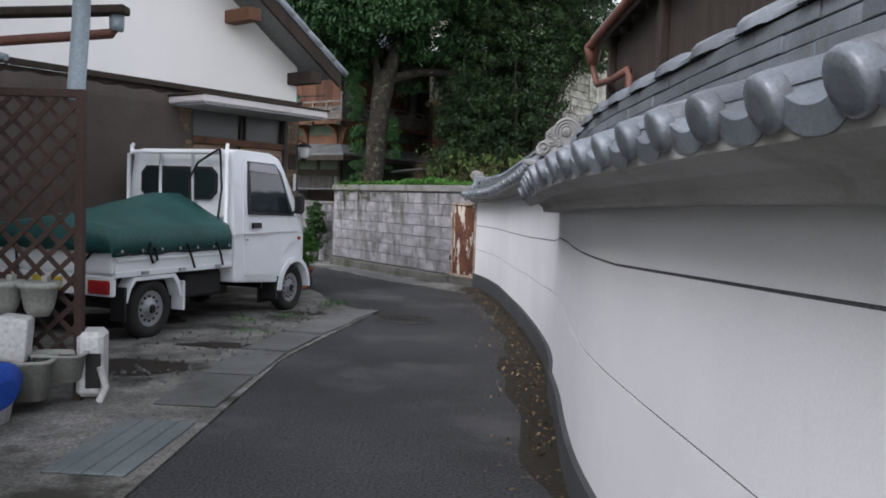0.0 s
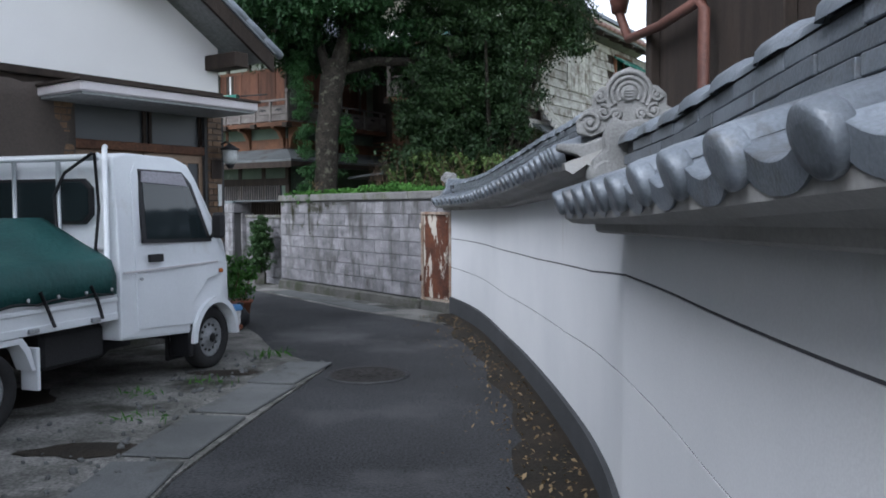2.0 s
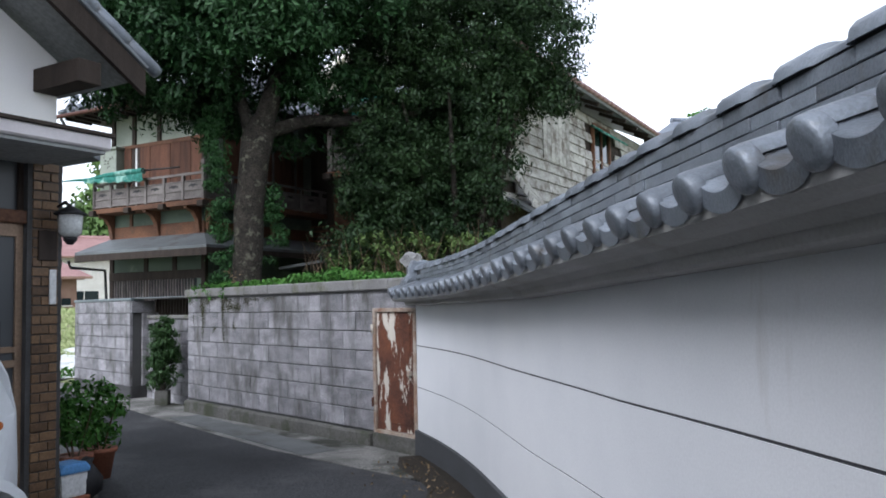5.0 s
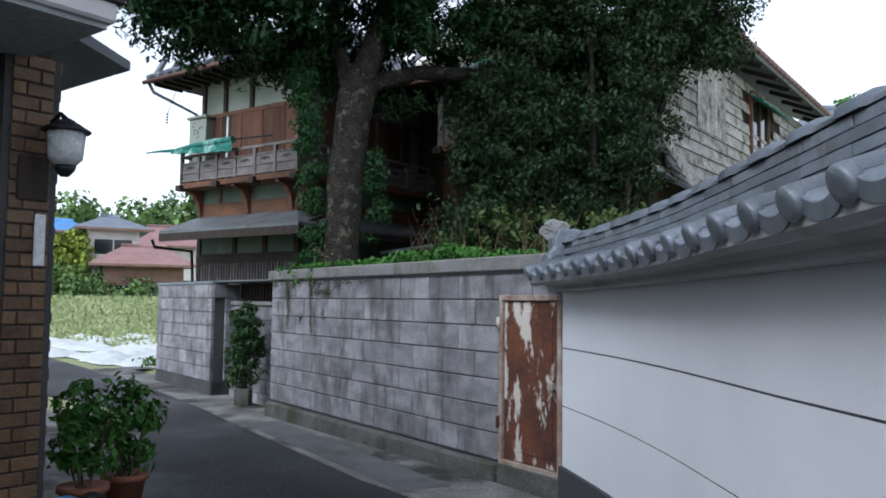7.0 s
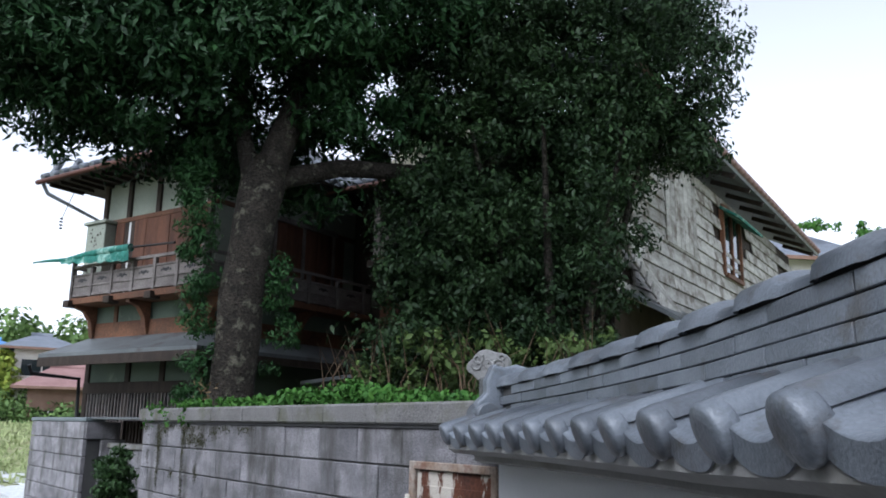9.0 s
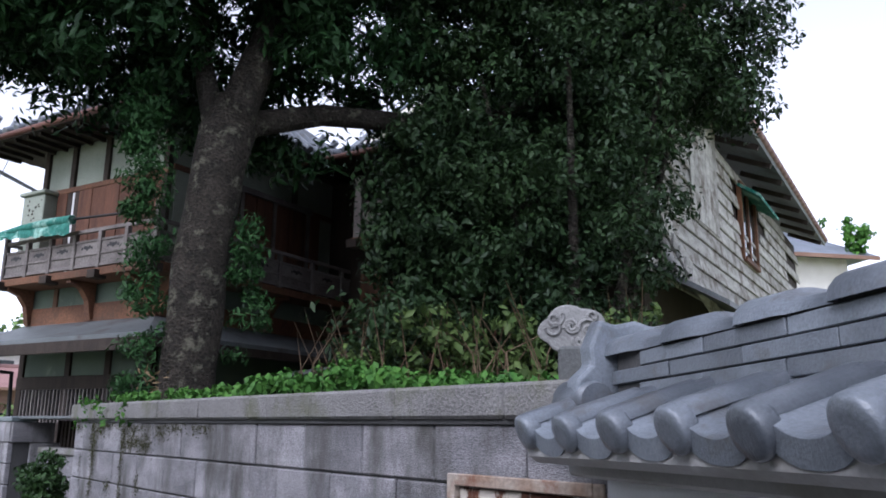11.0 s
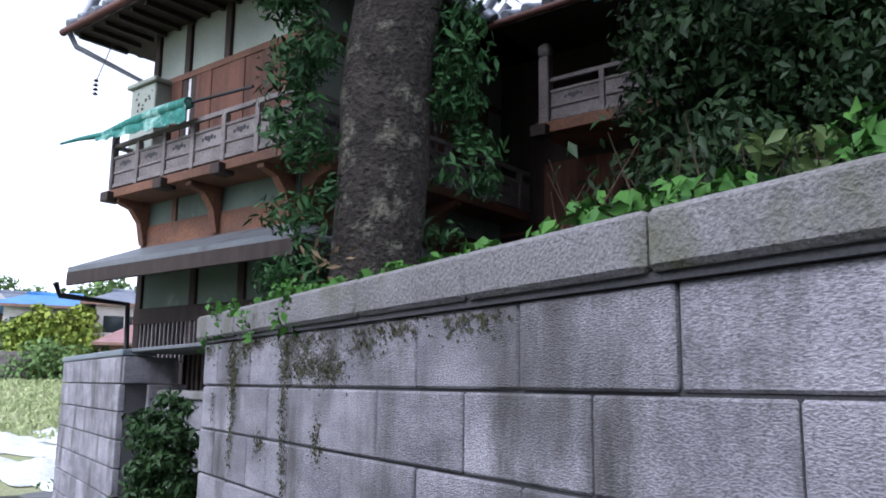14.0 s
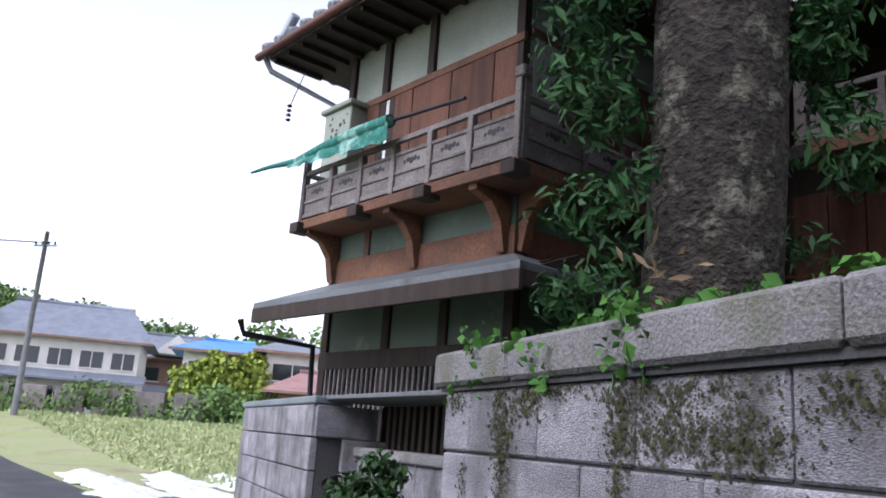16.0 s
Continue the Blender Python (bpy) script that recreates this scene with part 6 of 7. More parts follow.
part("wire", tube(B(), [(0, 0, 0.0), (0.1, 0.1, 0.45)], 0.005, 5), BLACK, ins)

# rear wing with its own balcony
wing = thing("house_wing", HM, "dark timber rear wing with weathered balcony", "house", "", "structure")
part("wall", box(B(), (-D, 3.5, -0.2), (2.58, 7.5, 5.3)), DARK_WOOD, wing)
wb = part("balcony", box(B(), (0.55, 2.75, 3.9), (4.0, 3.5, 4.02), 0.006), RED_WOOD, wing)
railing(3.3, pose(0.63, 2.82, 4.02), [0.0, 0.66, 1.32, 1.98, 2.64, 3.3], wb)
part("corner_post", box(B(), (0.57, 2.76, 3.98), (0.69, 2.88, 4.75), 0.012), GREY_WOOD, wb)
part("post_knob", lathe(B(), [(0.05, 4.75), (0.08, 4.78), (0.08, 4.86), (0.04, 4.9)], 8, pose(0.63, 2.82, 0)), GREY_WOOD, wb)
for x in (0.62, 1.6, 2.6):
    part("joist_end", box(B(), (x - 0.09, 2.66, 3.86), (x + 0.09, 2.8, 3.98), 0.006), DARK_WOOD, wb)
for i in range(7):
    part("shutter_board", box(B(), (0.2 + i * 0.33, 3.46, 2.2), (0.52 + i * 0.33, 3.5, 3.8), 0.003), SHUTTER, wing)
for k in range(7):
    part("rail_board", beam(B(), (-0.3, 3.3, 2.4 + 0.1 * k), (1.6, 3.3, 2.4 + 0.1 * k), 0.02, 0.03), RED_WOOD, wing)
eave_roof(wing, -0.2, 3.0, 2.5, 8.0, 5.12, 6.3, (1.1, 1.7, 5.2))
bm = B()
prism(bm, [(0.3, 2.05), (1.9, 2.2), (1.9, 2.24), (0.3, 2.1)], "y", 1.6, 3.4)
part("porch_roof", bm, SHEET_ROOF, wing)
wa = thing("green_awning", HM @ pose(1.4, 2.45, 5.0), "green striped cloth awning under the wing eave", "awning")
bm = B()
prism(bm, [(0.0, 0.0), (0.05, 0.03), (0.35, 0.36), (0.32, 0.4), (0.0, 0.06)], "x", 0, 1.5, 0.01)
part("cloth", bm, AWNING, wa)

# peeling clapboard side of the main house
clap = thing("house_clapboard", HM, "peeling white clapboard flank of the old house", "house", "", "structure")
part("wall", box(B(), (3.6, 1.5, 0), (4.96, 11.5, 5.2)), DARK_WOOD, clap)
cb = to_mesh("clapboard", box(B(), (0, -1.0, 0), (0.025, 1.0, 0.185), 0.004, pose(0.03, 0, 0, 0, -9, 0)), BARE_BOARD)
for r in range(12):
    for k in range(6):
        y = 2.5 + k * 2.01 + (0.5 if r % 2 else 0)
        if y < 11 and not (r in (8, 9, 10) and k == 2):
            piece("clapboard", cb, clap, pose(4.965, y, 2.95 + r * 0.185))
vb = to_mesh("vertical_board", box(B(), (0, -0.09, 0), (0.02, 0.09, 1.7), 0.003), BARE_BOARD)
for k in range(7):
    piece("vertical_board", vb, clap, pose(5.01, 3.3 + k * 0.19, 3.9))
win = part("window", box(B(), (4.98, 6.0, 3.95), (5.01, 7.0, 5.0)), GLASS, clap)
for a, b in (((4.98, 5.93, 3.9), (5.05, 6.0, 5.05)), ((4.98, 7.0, 3.9), (5.05, 7.07, 5.05)), ((4.98, 6.47, 3.95), (5.04, 6.53, 5.0)), ((4.98, 6.0, 5.0), (5.05, 7.0, 5.06)), ((4.98, 6.0, 3.88), (5.07, 7.0, 3.95))):
    part("window_frame", box(B(), a, b, 0.004), RED_WOOD, win)
wa2 = thing("green_awning", HM @ pose(5.0, 5.9, 4.75), "ragged green awning above the clapboard window", "awning")
bm = B()
prism(bm, [(0.0, 0.22), (0.3, 0.02), (0.31, 0.06), (0.0, 0.28)], "y", 0, 1.6, 0.008)
part("cloth", bm, AWNING, wa2)
bm = B()
prism(bm, [(5.5, 5.22), (3.7, 6.1), (3.7, 6.18), (5.53, 5.3)], "y", 1.0, 11.8)
rf = part("roof", bm, SHEET_ROOF, clap)
prism_b = prism(B(), [(1.9, 5.22), (3.7, 6.1), (3.7, 6.18), (1.9, 5.3)], "y", 5.0, 11.8)
part("roof_back", prism_b, SHEET_ROOF, clap)
et = to_mesh("verge_cap", lathe(B(), [(0.05, -0.14), (0.055, 0.1), (0.045, 0.14)], 8, pose(0, 0, 0, 90)), PINK_ROOF)
for i in range(40):
    piece("verge_cap", et, rf, pose(5.52, 1.1 + i * 0.27, 5.32))
for i in range(12):
    part("rafter", beam(B(), (4.9, 1.4 + i * 0.9, 5.42), (5.48, 1.4 + i * 0.9, 5.17), 0.06, 0.07), DARK_WOOD, rf)
for k in range(6):
    part("loose_board", beam(B(), (5.1 + 0.03 * k, 1.6 + 0.1 * k, 3.5 - 0.1 * k), (5.25, 3.6 + 0.2 * k, 2.6 - 0.06 * k), 0.03, 0.14), BARE_BOARD, clap)
bm = B()
prism(bm, [(5.0, 3.0), (5.7, 2.6), (5.7, 2.65), (5.0, 3.06)], "y", 1.6, 6.5)
part("porch_roof", bm, SHEET_ROOF, clap)

# slatted fence and dark gateway between the pillar and the block wall
fen = thing("slat_fence", axes((-3.66, 19.72), (0.66, -0.75)), "dark slatted wooden fence under a sheet roof in the gateway", "fence")
for i in range(24):
    part("slat", box(B(), (0.1 + i * 0.095, 0.3, -0.1), (0.145 + i * 0.095, 0.33, 1.52), 0.003), DARK_WOOD, fen)
part("rail", box(B(), (0.05, 0.33, 1.3), (2.4, 0.37, 1.36), 0.004), DARK_WOOD, fen)
part("sheet_roof", box(B(), (-0.1, -0.1, 1.53), (2.4, 1.0, 1.555), 0.004), SHEET_ROOF, fen)

# white gabled house far behind the valley
fw = thing("house_behind", axes((2.0, 34.0), (0.82, -0.572)), "white rendered gable house beyond the valley", "house", "", "structure")
part("wall", box(B(), (-5, 0, 0), (3.5, 8, 8.6)), FAR_WALL, fw)
part("roof", prism(B(), [(-5.6, 8.5), (-0.8, 11.0), (4.2, 8.5), (4.2, 8.7), (-0.8, 11.25), (-5.6, 8.7)], "y", -0.9, 8.4), FAR_WALL, fw)
part("roof_tiles", prism(B(), [(-5.7, 8.71), (-0.8, 11.26), (4.3, 8.71), (4.3, 8.85), (-0.8, 11.42), (-5.7, 8.85)], "y", -0.95, 8.5), FAR_ROOF, fw)

# house with dark eaves behind the near wall
nb = thing("house_eaves", pose(0, 0, 0.4), "house with dark deep eaves and copper gutter behind the coping", "house", "", "structure")
part("wall", box(B(), (1.64, -4.0, -0.5), (6.0, 7.5, 2.52)), DARK_WOOD, nb)
bm = B()
prism(bm, [(1.5, 2.5), (6.5, 4.08), (6.5, 4.18), (1.5, 2.6)], "y", -4.5, 8.0)
part("roof", bm, TILE_J, nb)
bm = B()
prism(bm, [(1.52, 2.44), (2.7, 2.81), (2.7, 2.87), (1.52, 2.5)], "y", -4.5, 7.95)
part("soffit", bm, DARK_WOOD, nb)
for i in range(26):
    y = -4.2 + i * 0.46
    part("rafter", beam(B(), (1.56, y, 2.43), (2.7, y, 2.78), 0.06, 0.07), DARK_WOOD, nb)
gt = part("gutter", tube(B(), [(1.46, -4.4, 2.48), (1.46, 7.95, 2.48)], 0.035, 8), COPPER, nb, "copper brown gutter")
part("gable_board", prism(B(), [(1.5, 2.44), (6.5, 4.02), (6.5, 4.18), (1.5, 2.6)], "y", 8.0, 8.06), DARK_WOOD, nb)
part("gable_wall", prism(B(), [(1.64, 2.525), (6.0, 2.525), (6.0, 3.88)], "y", 7.4, 7.5), DARK_WOOD, nb)
for y in (7.44, 5.6):
    part("post", box(B(), (1.58, y - 0.06, -0.5), (1.64, y + 0.06, 2.5), 0.006), DARK_WOOD, nb)
part("downpipe", tube(B(), [(1.5, 7.86, 2.3), (1.53, 7.72, 2.1), (1.55, 7.1, 2.05), (1.55, 6.42, 2.03), (1.55, 6.36, 1.97), (1.55, 6.36, -0.4)], 0.03, 10), COPPER, gt)
part("rain_head", lathe(B(), [(0.05, 2.3), (0.075, 2.42), (0.08, 2.46)], 12, pose(1.5, 7.86, 0)), COPPER, gt)
# ---- raised garden bed, trees and shrubs ----
bm = B()
box(bm, (0.15, 0.15, 0.3), (5.1, 3.2, 1.47))
bmesh.ops.subdivide_edges(bm, edges=bm.edges, cuts=12, use_grid_fill=True)
for v in bm.verts:
    if v.co.z > 1.4:
        v.co.z += 0.05 * noise.noise(v.co * 2.5)
solid("ground_garden", bm, SOIL, "dark soil of the raised garden bed", "soil", "structure", BM)

big = thing("garden_tree", pose(-1.5, 17.3, 1.3), "tall evergreen tree with thick forked mossy trunk", "tree")
bm = B()
tube(bm, [(-0.03, 0, -0.1), (-0.02, 0, 0.25), (0.0, 0, 0.6), (0.01, 0, 1.0), (0.03, 0, 1.4), (0.06, 0, 1.8), (0.1, 0.0, 2.15), (0.14, 0.02, 2.45), (0.2, 0.02, 2.75)], [0.26, 0.215, 0.2, 0.198, 0.198, 0.2, 0.215, 0.225, 0.16], 24)
for v in bm.verts:
    d = noise.noise(Vector((v.co.x * 3, v.co.y * 3, v.co.z * 1.6))) * 0.035 + noise.noise(v.co * 11) * 0.012
    v.co.x += d * (1 if v.co.x > 0 else -1)
    v.co.y += d * (1 if v.co.y > 0 else -1)
part("trunk", bm, BARK, big)
part("knot", lathe(B(), [(0.075, -0.03), (0.068, 0.004), (0.05, 0.008), (0.03, -0.004)], 12, pose(-0.06, -0.185, 1.22, 80, 0, -10)), SOIL, big)
BOUGHS = [([(0.14, 0, 2.4), (0.28, 0.0, 2.85), (0.44, 0.0, 3.35), (0.52, 0.05, 3.8), (0.58, 0.1, 4.3), (0.66, 0.12, 5.4), (0.6, 0.2, 7.0)], [0.17, 0.15, 0.125, 0.11, 0.1, 0.07, 0.03]),
         ([(0.08, 0, 2.4), (-0.12, 0.15, 3.1), (-0.3, 0.25, 4.2), (-0.7, 0.3, 5.6), (-0.9, 0.2, 7.0)], [0.11, 0.08, 0.065, 0.05, 0.02]),
         ([(0.12, 0.05, 2.4), (0.32, 0.2, 2.62), (0.85, 0.45, 2.82), (1.6, 0.6, 2.84), (2.4, 0.75, 3.0), (3.2, 0.9, 3.5)], [0.13, 0.11, 0.095, 0.085, 0.065, 0.03]),
         ([(0.55, 0.08, 4.1), (0.95, -0.1, 4.6), (1.25, -0.3, 5.6)], [0.06, 0.05, 0.02]),
         ([(-0.3, 0.25, 4.0), (-1.3, 0.3, 4.5), (-2.1, 0.3, 5.3)], [0.06, 0.04, 0.02])]
for pts, rad in BOUGHS:
    part("limb", tube(B(), pts, rad, 10), BARK, big)
FRONT = [(-0.6, -0.8, 3.75, 0.9, 0.45, 0.6), (0.45, -0.8, 4.1, 0.9, 0.5, 0.75), (-1.7, -0.8, 3.7, 0.9, 0.5, 0.65), (-0.5, -0.6, 4.5, 1.0, 0.6, 0.7)]
crown_hulls = FRONT * 3 + [(-1.7, -0.1, 3.15, 0.75, 0.7, 0.45), (-0.75, -0.15, 3.2, 0.75, 0.6, 0.5), (-2.1, 0.1, 3.5, 0.6, 0.6, 0.6), (0.95, 0.1, 3.35, 0.6, 0.6, 0.4), (-1.2, 0.7, 3.1, 1.0, 0.6, 0.5), (0.35, 0.9, 3.05, 1.1, 0.45, 0.6), (-0.35, 0.8, 3.3, 0.8, 0.5, 0.7), (-0.9, -0.5, 4.0, 0.9, 0.8, 0.7), (-1.5, -0.3, 4.2, 1.4, 1.5, 1.1), (-2.2, 0.2, 4.0, 1.0, 1.2, 0.9), (-0.3, 0.2, 5.2, 1.6, 1.7, 1.6), (0.9, 0.3, 4.9, 1.5, 1.5, 1.4), (-1.3, 0.2, 6.2, 1.8, 1.6, 1.5), (0.6, 0.2, 6.7, 1.9, 1.7, 1.5), (1.0, 0.6, 3.6, 1.0, 0.9, 0.55)]
cl = scatter_clumps(crown_hulls, 1750, 0.29, 11, 0.2)
me = leaf_mesh("crown", *clump_points(cl, 105, 12, 0.2), 0.098, LEAF_TREE, 13, 0.36)
ob = new("crown", me)
ob.parent = big
for k, (x, y, z, n_, seed) in enumerate(((-0.42, -0.1, 2.0, 24, 1), (-0.36, -0.12, 1.35, 15, 2), (-0.52, 0.0, 2.6, 24, 3), (0.33, 0.12, 1.55, 12, 4), (-0.32, -0.1, 0.6, 9, 6), (0.36, 0.2, 1.0, 8, 5))):
    c2 = scatter_clumps([(x, y, z, 0.15, 0.16, 0.42)], n_, 0.12, 20 + seed, 0.1)
    fr = new("frond", leaf_mesh("frond", *clump_points(c2, 85, seed, 0.2), 0.058, LEAF_FERN, 30 + seed, 0.3))
    fr.parent = big
    tagged(fr, kind="stuff")

bush = thing("evergreen_tree", pose(1.6, 18.0, 1.3), "dense dark rounded evergreen tree over the wall", "tree")
for k in range(7):
    a = k * 0.9
    part("stem", tube(B(), [(0.1 * math.cos(a), 0.1 * math.sin(a), 0), (0.5 * math.cos(a), 0.4 * math.sin(a), 1.4), (1.0 * math.cos(a), 0.8 * math.sin(a), 3.2)], [0.07, 0.05, 0.02], 7), BARK, bush)
bh = [(1.3, 0.2, 3.45, 0.85, 0.9, 0.6), (-1.45, -0.3, 1.2, 0.65, 0.6, 1.0), (-1.2, -0.1, 2.3, 0.8, 0.7, 0.9), (-0.3, 0, 2.6, 1.5, 1.1, 1.6), (1.15, 0.1, 4.1, 1.05, 1.0, 1.1), (0.2, 0.2, 4.6, 1.8, 1.4, 1.5), (-0.9, 0.1, 1.6, 0.95, 0.9, 1.2), (0.0, -0.2, 1.5, 0.6, 0.7, 1.0), (-0.7, 0.3, 4.2, 1.2, 1.2, 1.5), (0.5, 0.1, 3.0, 0.75, 0.9, 0.7), (0.4, 0.3, 5.6, 1.5, 1.3, 1.1)]
cl = scatter_clumps(bh, 1150, 0.23, 41, 0.35)
ob = new("crown", leaf_mesh("crown", *clump_points(cl, 125, 42, 0.3), 0.064, LEAF_BUSH, 43, 0.45))
ob.parent = bush
# inner dark mass of twigs and older leaves
cl = scatter_clumps([(x, y, z, rx * 0.75, ry * 0.75, rz * 0.75) for x, y, z, rx, ry, rz in bh], 300, 0.35, 45, 0.0)
ob = new("inner_foliage", leaf_mesh("inner_foliage", *clump_points(cl, 130, 46, 0.0), 0.075, LEAF_BUSH, 47, 0.45))
ob.parent = bush
# undergrowth with bare stalks in front of it
ug = thing("undergrowth", pose(1.0, 16.9, 1.42), "tangled light green undergrowth with dry bare stalks", "shrub", "", "stuff")
rr = random.Random(9)
bm = B()
for k in range(70):
    x, y = rr.uniform(-1.7, 0.85), rr.uniform(-0.3, 0.6)
    y -= 0.72 * (x + 0.2) * 0.6
    tube(bm, [(x, y, 0), (x + rr.uniform(-0.1, 0.1), y, rr.uniform(0.3, 0.6)), (x + rr.uniform(-0.25, 0.25), y - 0.05, rr.uniform(0.7, 1.1))], [0.007, 0.006, 0.003], 5)
part("stalks", bm, TWIG, ug)
cl = scatter_clumps([(-0.6, 0.4, 0.55, 0.8, 0.5, 0.55), (0.4, 0.0, 0.5, 0.8, 0.5, 0.55), (0.7, -0.4, 0.45, 0.3, 0.4, 0.5)], 150, 0.13, 51, 0.1)
ob = new("foliage", leaf_mesh("foliage", *clump_points(cl, 26, 52, 0.2), 0.075, leaf_mat("undergrowth_leaves", (0.03, 0.055, 0.015), (0.085, 0.125, 0.035)), 53, 0.5))
ob.parent = ug

# bright plants along the wall top
pl = thing("wall_top_plants", BM @ pose(0, 0, 1.5), "bright green leafy plants growing along the wall coping", "plants", "", "stuff")
cl = []
rr = random.Random(14)
for k in range(130):
    s = rr.uniform(2.0, 4.3)
    h = 0.11 * math.exp(-((s - 3.1) / 0.75) ** 2) + 0.06
    cl.append((s, rr.uniform(0.2, 0.75), rr.uniform(0.08, h + 0.1), 0.11, 0.1, 0.06, 1.0))
for k in range(70):
    s = rr.uniform(0.1, 2.4)
    cl.append((s, rr.uniform(0.12, 0.45), rr.uniform(0.1, 0.2), 0.09, 0.07, 0.04, 0.7))
ob = new("foliage", leaf_mesh("foliage", *clump_points(cl, 60, 61, 0.2), 0.042, LEAF_BRIGHT, 62, 0.62))
ob.parent = pl
cl = [(rr.choice((0.25, 0.3, 0.75, 0.8, 1.2)) + rr.uniform(-0.1, 0.1), rr.uniform(-0.08, 0.1), rr.uniform(-0.05, 0.16), 0.06, 0.03, 0.06, 0.4) for _ in range(44)]
ob = new("trailing_ivy", leaf_mesh("trailing_ivy", *clump_points(cl, 22, 63, 0.2), 0.034, LEAF_BRIGHT, 64, 0.7))
ob.parent = pl
cc_ = np.array([[0.95 + rr.uniform(-0.1, 0.15), 0.2 + rr.uniform(-0.1, 0.1), 0.16 + rr.uniform(0, 0.2)] for _ in range(22)])
ob = new("dried_leaves", leaf_mesh("dried_leaves", cc_, np.tile([1.0, 0, 0.1], (22, 1)), 0.065, DRY_LEAF, 65, 0.3))
ob.parent = pl

gb = thing("gate_bush", pose(-2.95, 18.55, -0.1), "narrow dark conifer bush beside the gate", "bush")
part("trunk", tube(B(), [(0, 0, 0), (0, 0, 0.5), (0.02, 0, 1.1)], [0.05, 0.04, 0.015], 8), BARK, gb)
part("plinth", box(B(), (-0.1, -0.1, 0), (0.1, 0.1, 0.22), 0.01), BASE_CONC, gb)
cl = scatter_clumps([(0, 0, 0.62, 0.26, 0.26, 0.42), (0.03, 0, 1.05, 0.22, 0.22, 0.36)], 170, 0.085, 71, 0.1)
ob = new("crown", leaf_mesh("crown", *clump_points(cl, 45, 72, 0.2), 0.055, leaf_mat("conifer_leaves", (0.016, 0.04, 0.014), (0.05, 0.1, 0.03)), 73, 0.4))
ob.parent = gb
wd = np.random.default_rng(81)
c = np.stack([-5.9 + wd.normal(0, 0.18, 160), 23.4 + wd.normal(0, 0.15, 160), -0.02 + wd.random(160) * 0.18], 1)
ob = new("weed_clump", leaf_mesh("weed_clump", c, np.tile([0.3, 0, 1.0], (160, 1)), 0.11, LEAF_BRIGHT, 82, 0.4))
tagged(ob, "low green weeds at the foot of the gate wall", "weeds", "", "stuff")
# ---- the vacant field and the houses beyond it ----
def far_house(name, m, w, d, h, rise, wall_m, roof_m, label, storeys=2, wins=5, mids=True):
    """A house: walls, tiled gable or hipped roof with overhang, a lower roof between storeys, windows with frames."""
    ob = thing(name, m, label, "house", "houses beyond the field")
    part("wall", box(B(), (-w / 2, 0, -0.5), (w / 2, d, h)), wall_m, ob)
    bm = B()
    o = 0.8
    v = [bm.verts.new(p) for p in ((-w / 2 - o, -o, h), (w / 2 + o, -o, h), (w / 2 + o, d + o, h), (-w / 2 - o, d + o, h), (-w / 2 + 1.0, d / 2, h + rise), (w / 2 - 1.0, d / 2, h + rise))]
    for f in ((0, 1, 5, 4), (2, 3, 4, 5), (1, 2, 5), (3, 0, 4), (3, 2, 1, 0)):
        bm.faces.new([v[i] for i in f])
    part("roof", bm, roof_m, ob)
    part("ridge", tube(B(), [(-w / 2 + 0.9, d / 2, h + rise), (w / 2 - 0.9, d / 2, h + rise)], 0.16, 8), roof_m, ob)
    part("eave_board", box(B(), (-w / 2 - o, -o, h - 0.14), (w / 2 + o, -o + 0.08, h)), FAR_WALL_B, ob)
    if storeys == 2 and mids:
        part("lower_roof", prism(B(), [(0.02, h * 0.52), (-1.3, h * 0.42), (-1.3, h * 0.45), (0.02, h * 0.56)], "x", -w / 2 - 0.6, w / 2 + 0.6), roof_m, ob)
    for s in range(storeys):
        for i in range(wins):
            x = -w / 2 + w * (i + 0.5) / wins
            z = h * (0.62 if s == 0 and storeys == 2 else 0.12)
            wn_ = part("window", box(B(), (x - w / wins * 0.36, -0.03, z), (x + w / wins * 0.36, 0.0, z + h * 0.22)), GLASS, ob)
            part("window_frame", box(B(), (x - 0.03, -0.07, z), (x + 0.03, -0.035, z + h * 0.22)), FAR_WALL, wn_)
            part("window_sill", box(B(), (x - w / wins * 0.4, -0.1, z - 0.06), (x + w / wins * 0.4, -0.0, z)), FAR_WALL, wn_)
    return ob


far_house("field_house", axes((-36.6, 57.0), (0.86, 0.51), 1.38), 9.0, 7.0, 4.5, 2.4, FAR_WALL, FAR_ROOF, "two-storey house with grey tiled roof and long window band")
far_house("field_house", axes((-35.6, 69.0), (0.82, 0.57), 1.38), 8.0, 6.0, 4.4, 2.0, FAR_WALL_B, FAR_ROOF, "house with brick-red wall and grey gabled roof", 2, 3)
gbm = prism(B(), [(-1.6, 4.6), (0, 6.0), (1.6, 4.6)], "y", -1.2, 2.0)
solid("roof_gable", gbm, FAR_WALL, "white triangular gable front of the far house", "gable", "structure", axes((-35.5, 67.5), (0.82, 0.57), 1.38))
bl = far_house("field_house", axes((-21.6, 57.6), (0.88, 0.47), 1.38), 3.0, 6.0, 4.2, 1.0, FAR_WALL, FAR_ROOF, "white gabled house with a wide upper window", 2, 1, False)
far_house("field_house", axes((-25.4, 57.0), (0.88, 0.47), 1.38), 4.8, 6.0, 4.0, 0.9, FAR_WALL, BLUE_ROOF, "ivy-covered annex with blue metal roof", 2, 2, False)
far_house("field_house", axes((-18.6, 55.0), (0.92, 0.39), 1.38), 4.4, 5.0, 1.9, 1.2, FAR_WALL_B, PINK_ROOF, "low house with faded red roof", 1, 2)
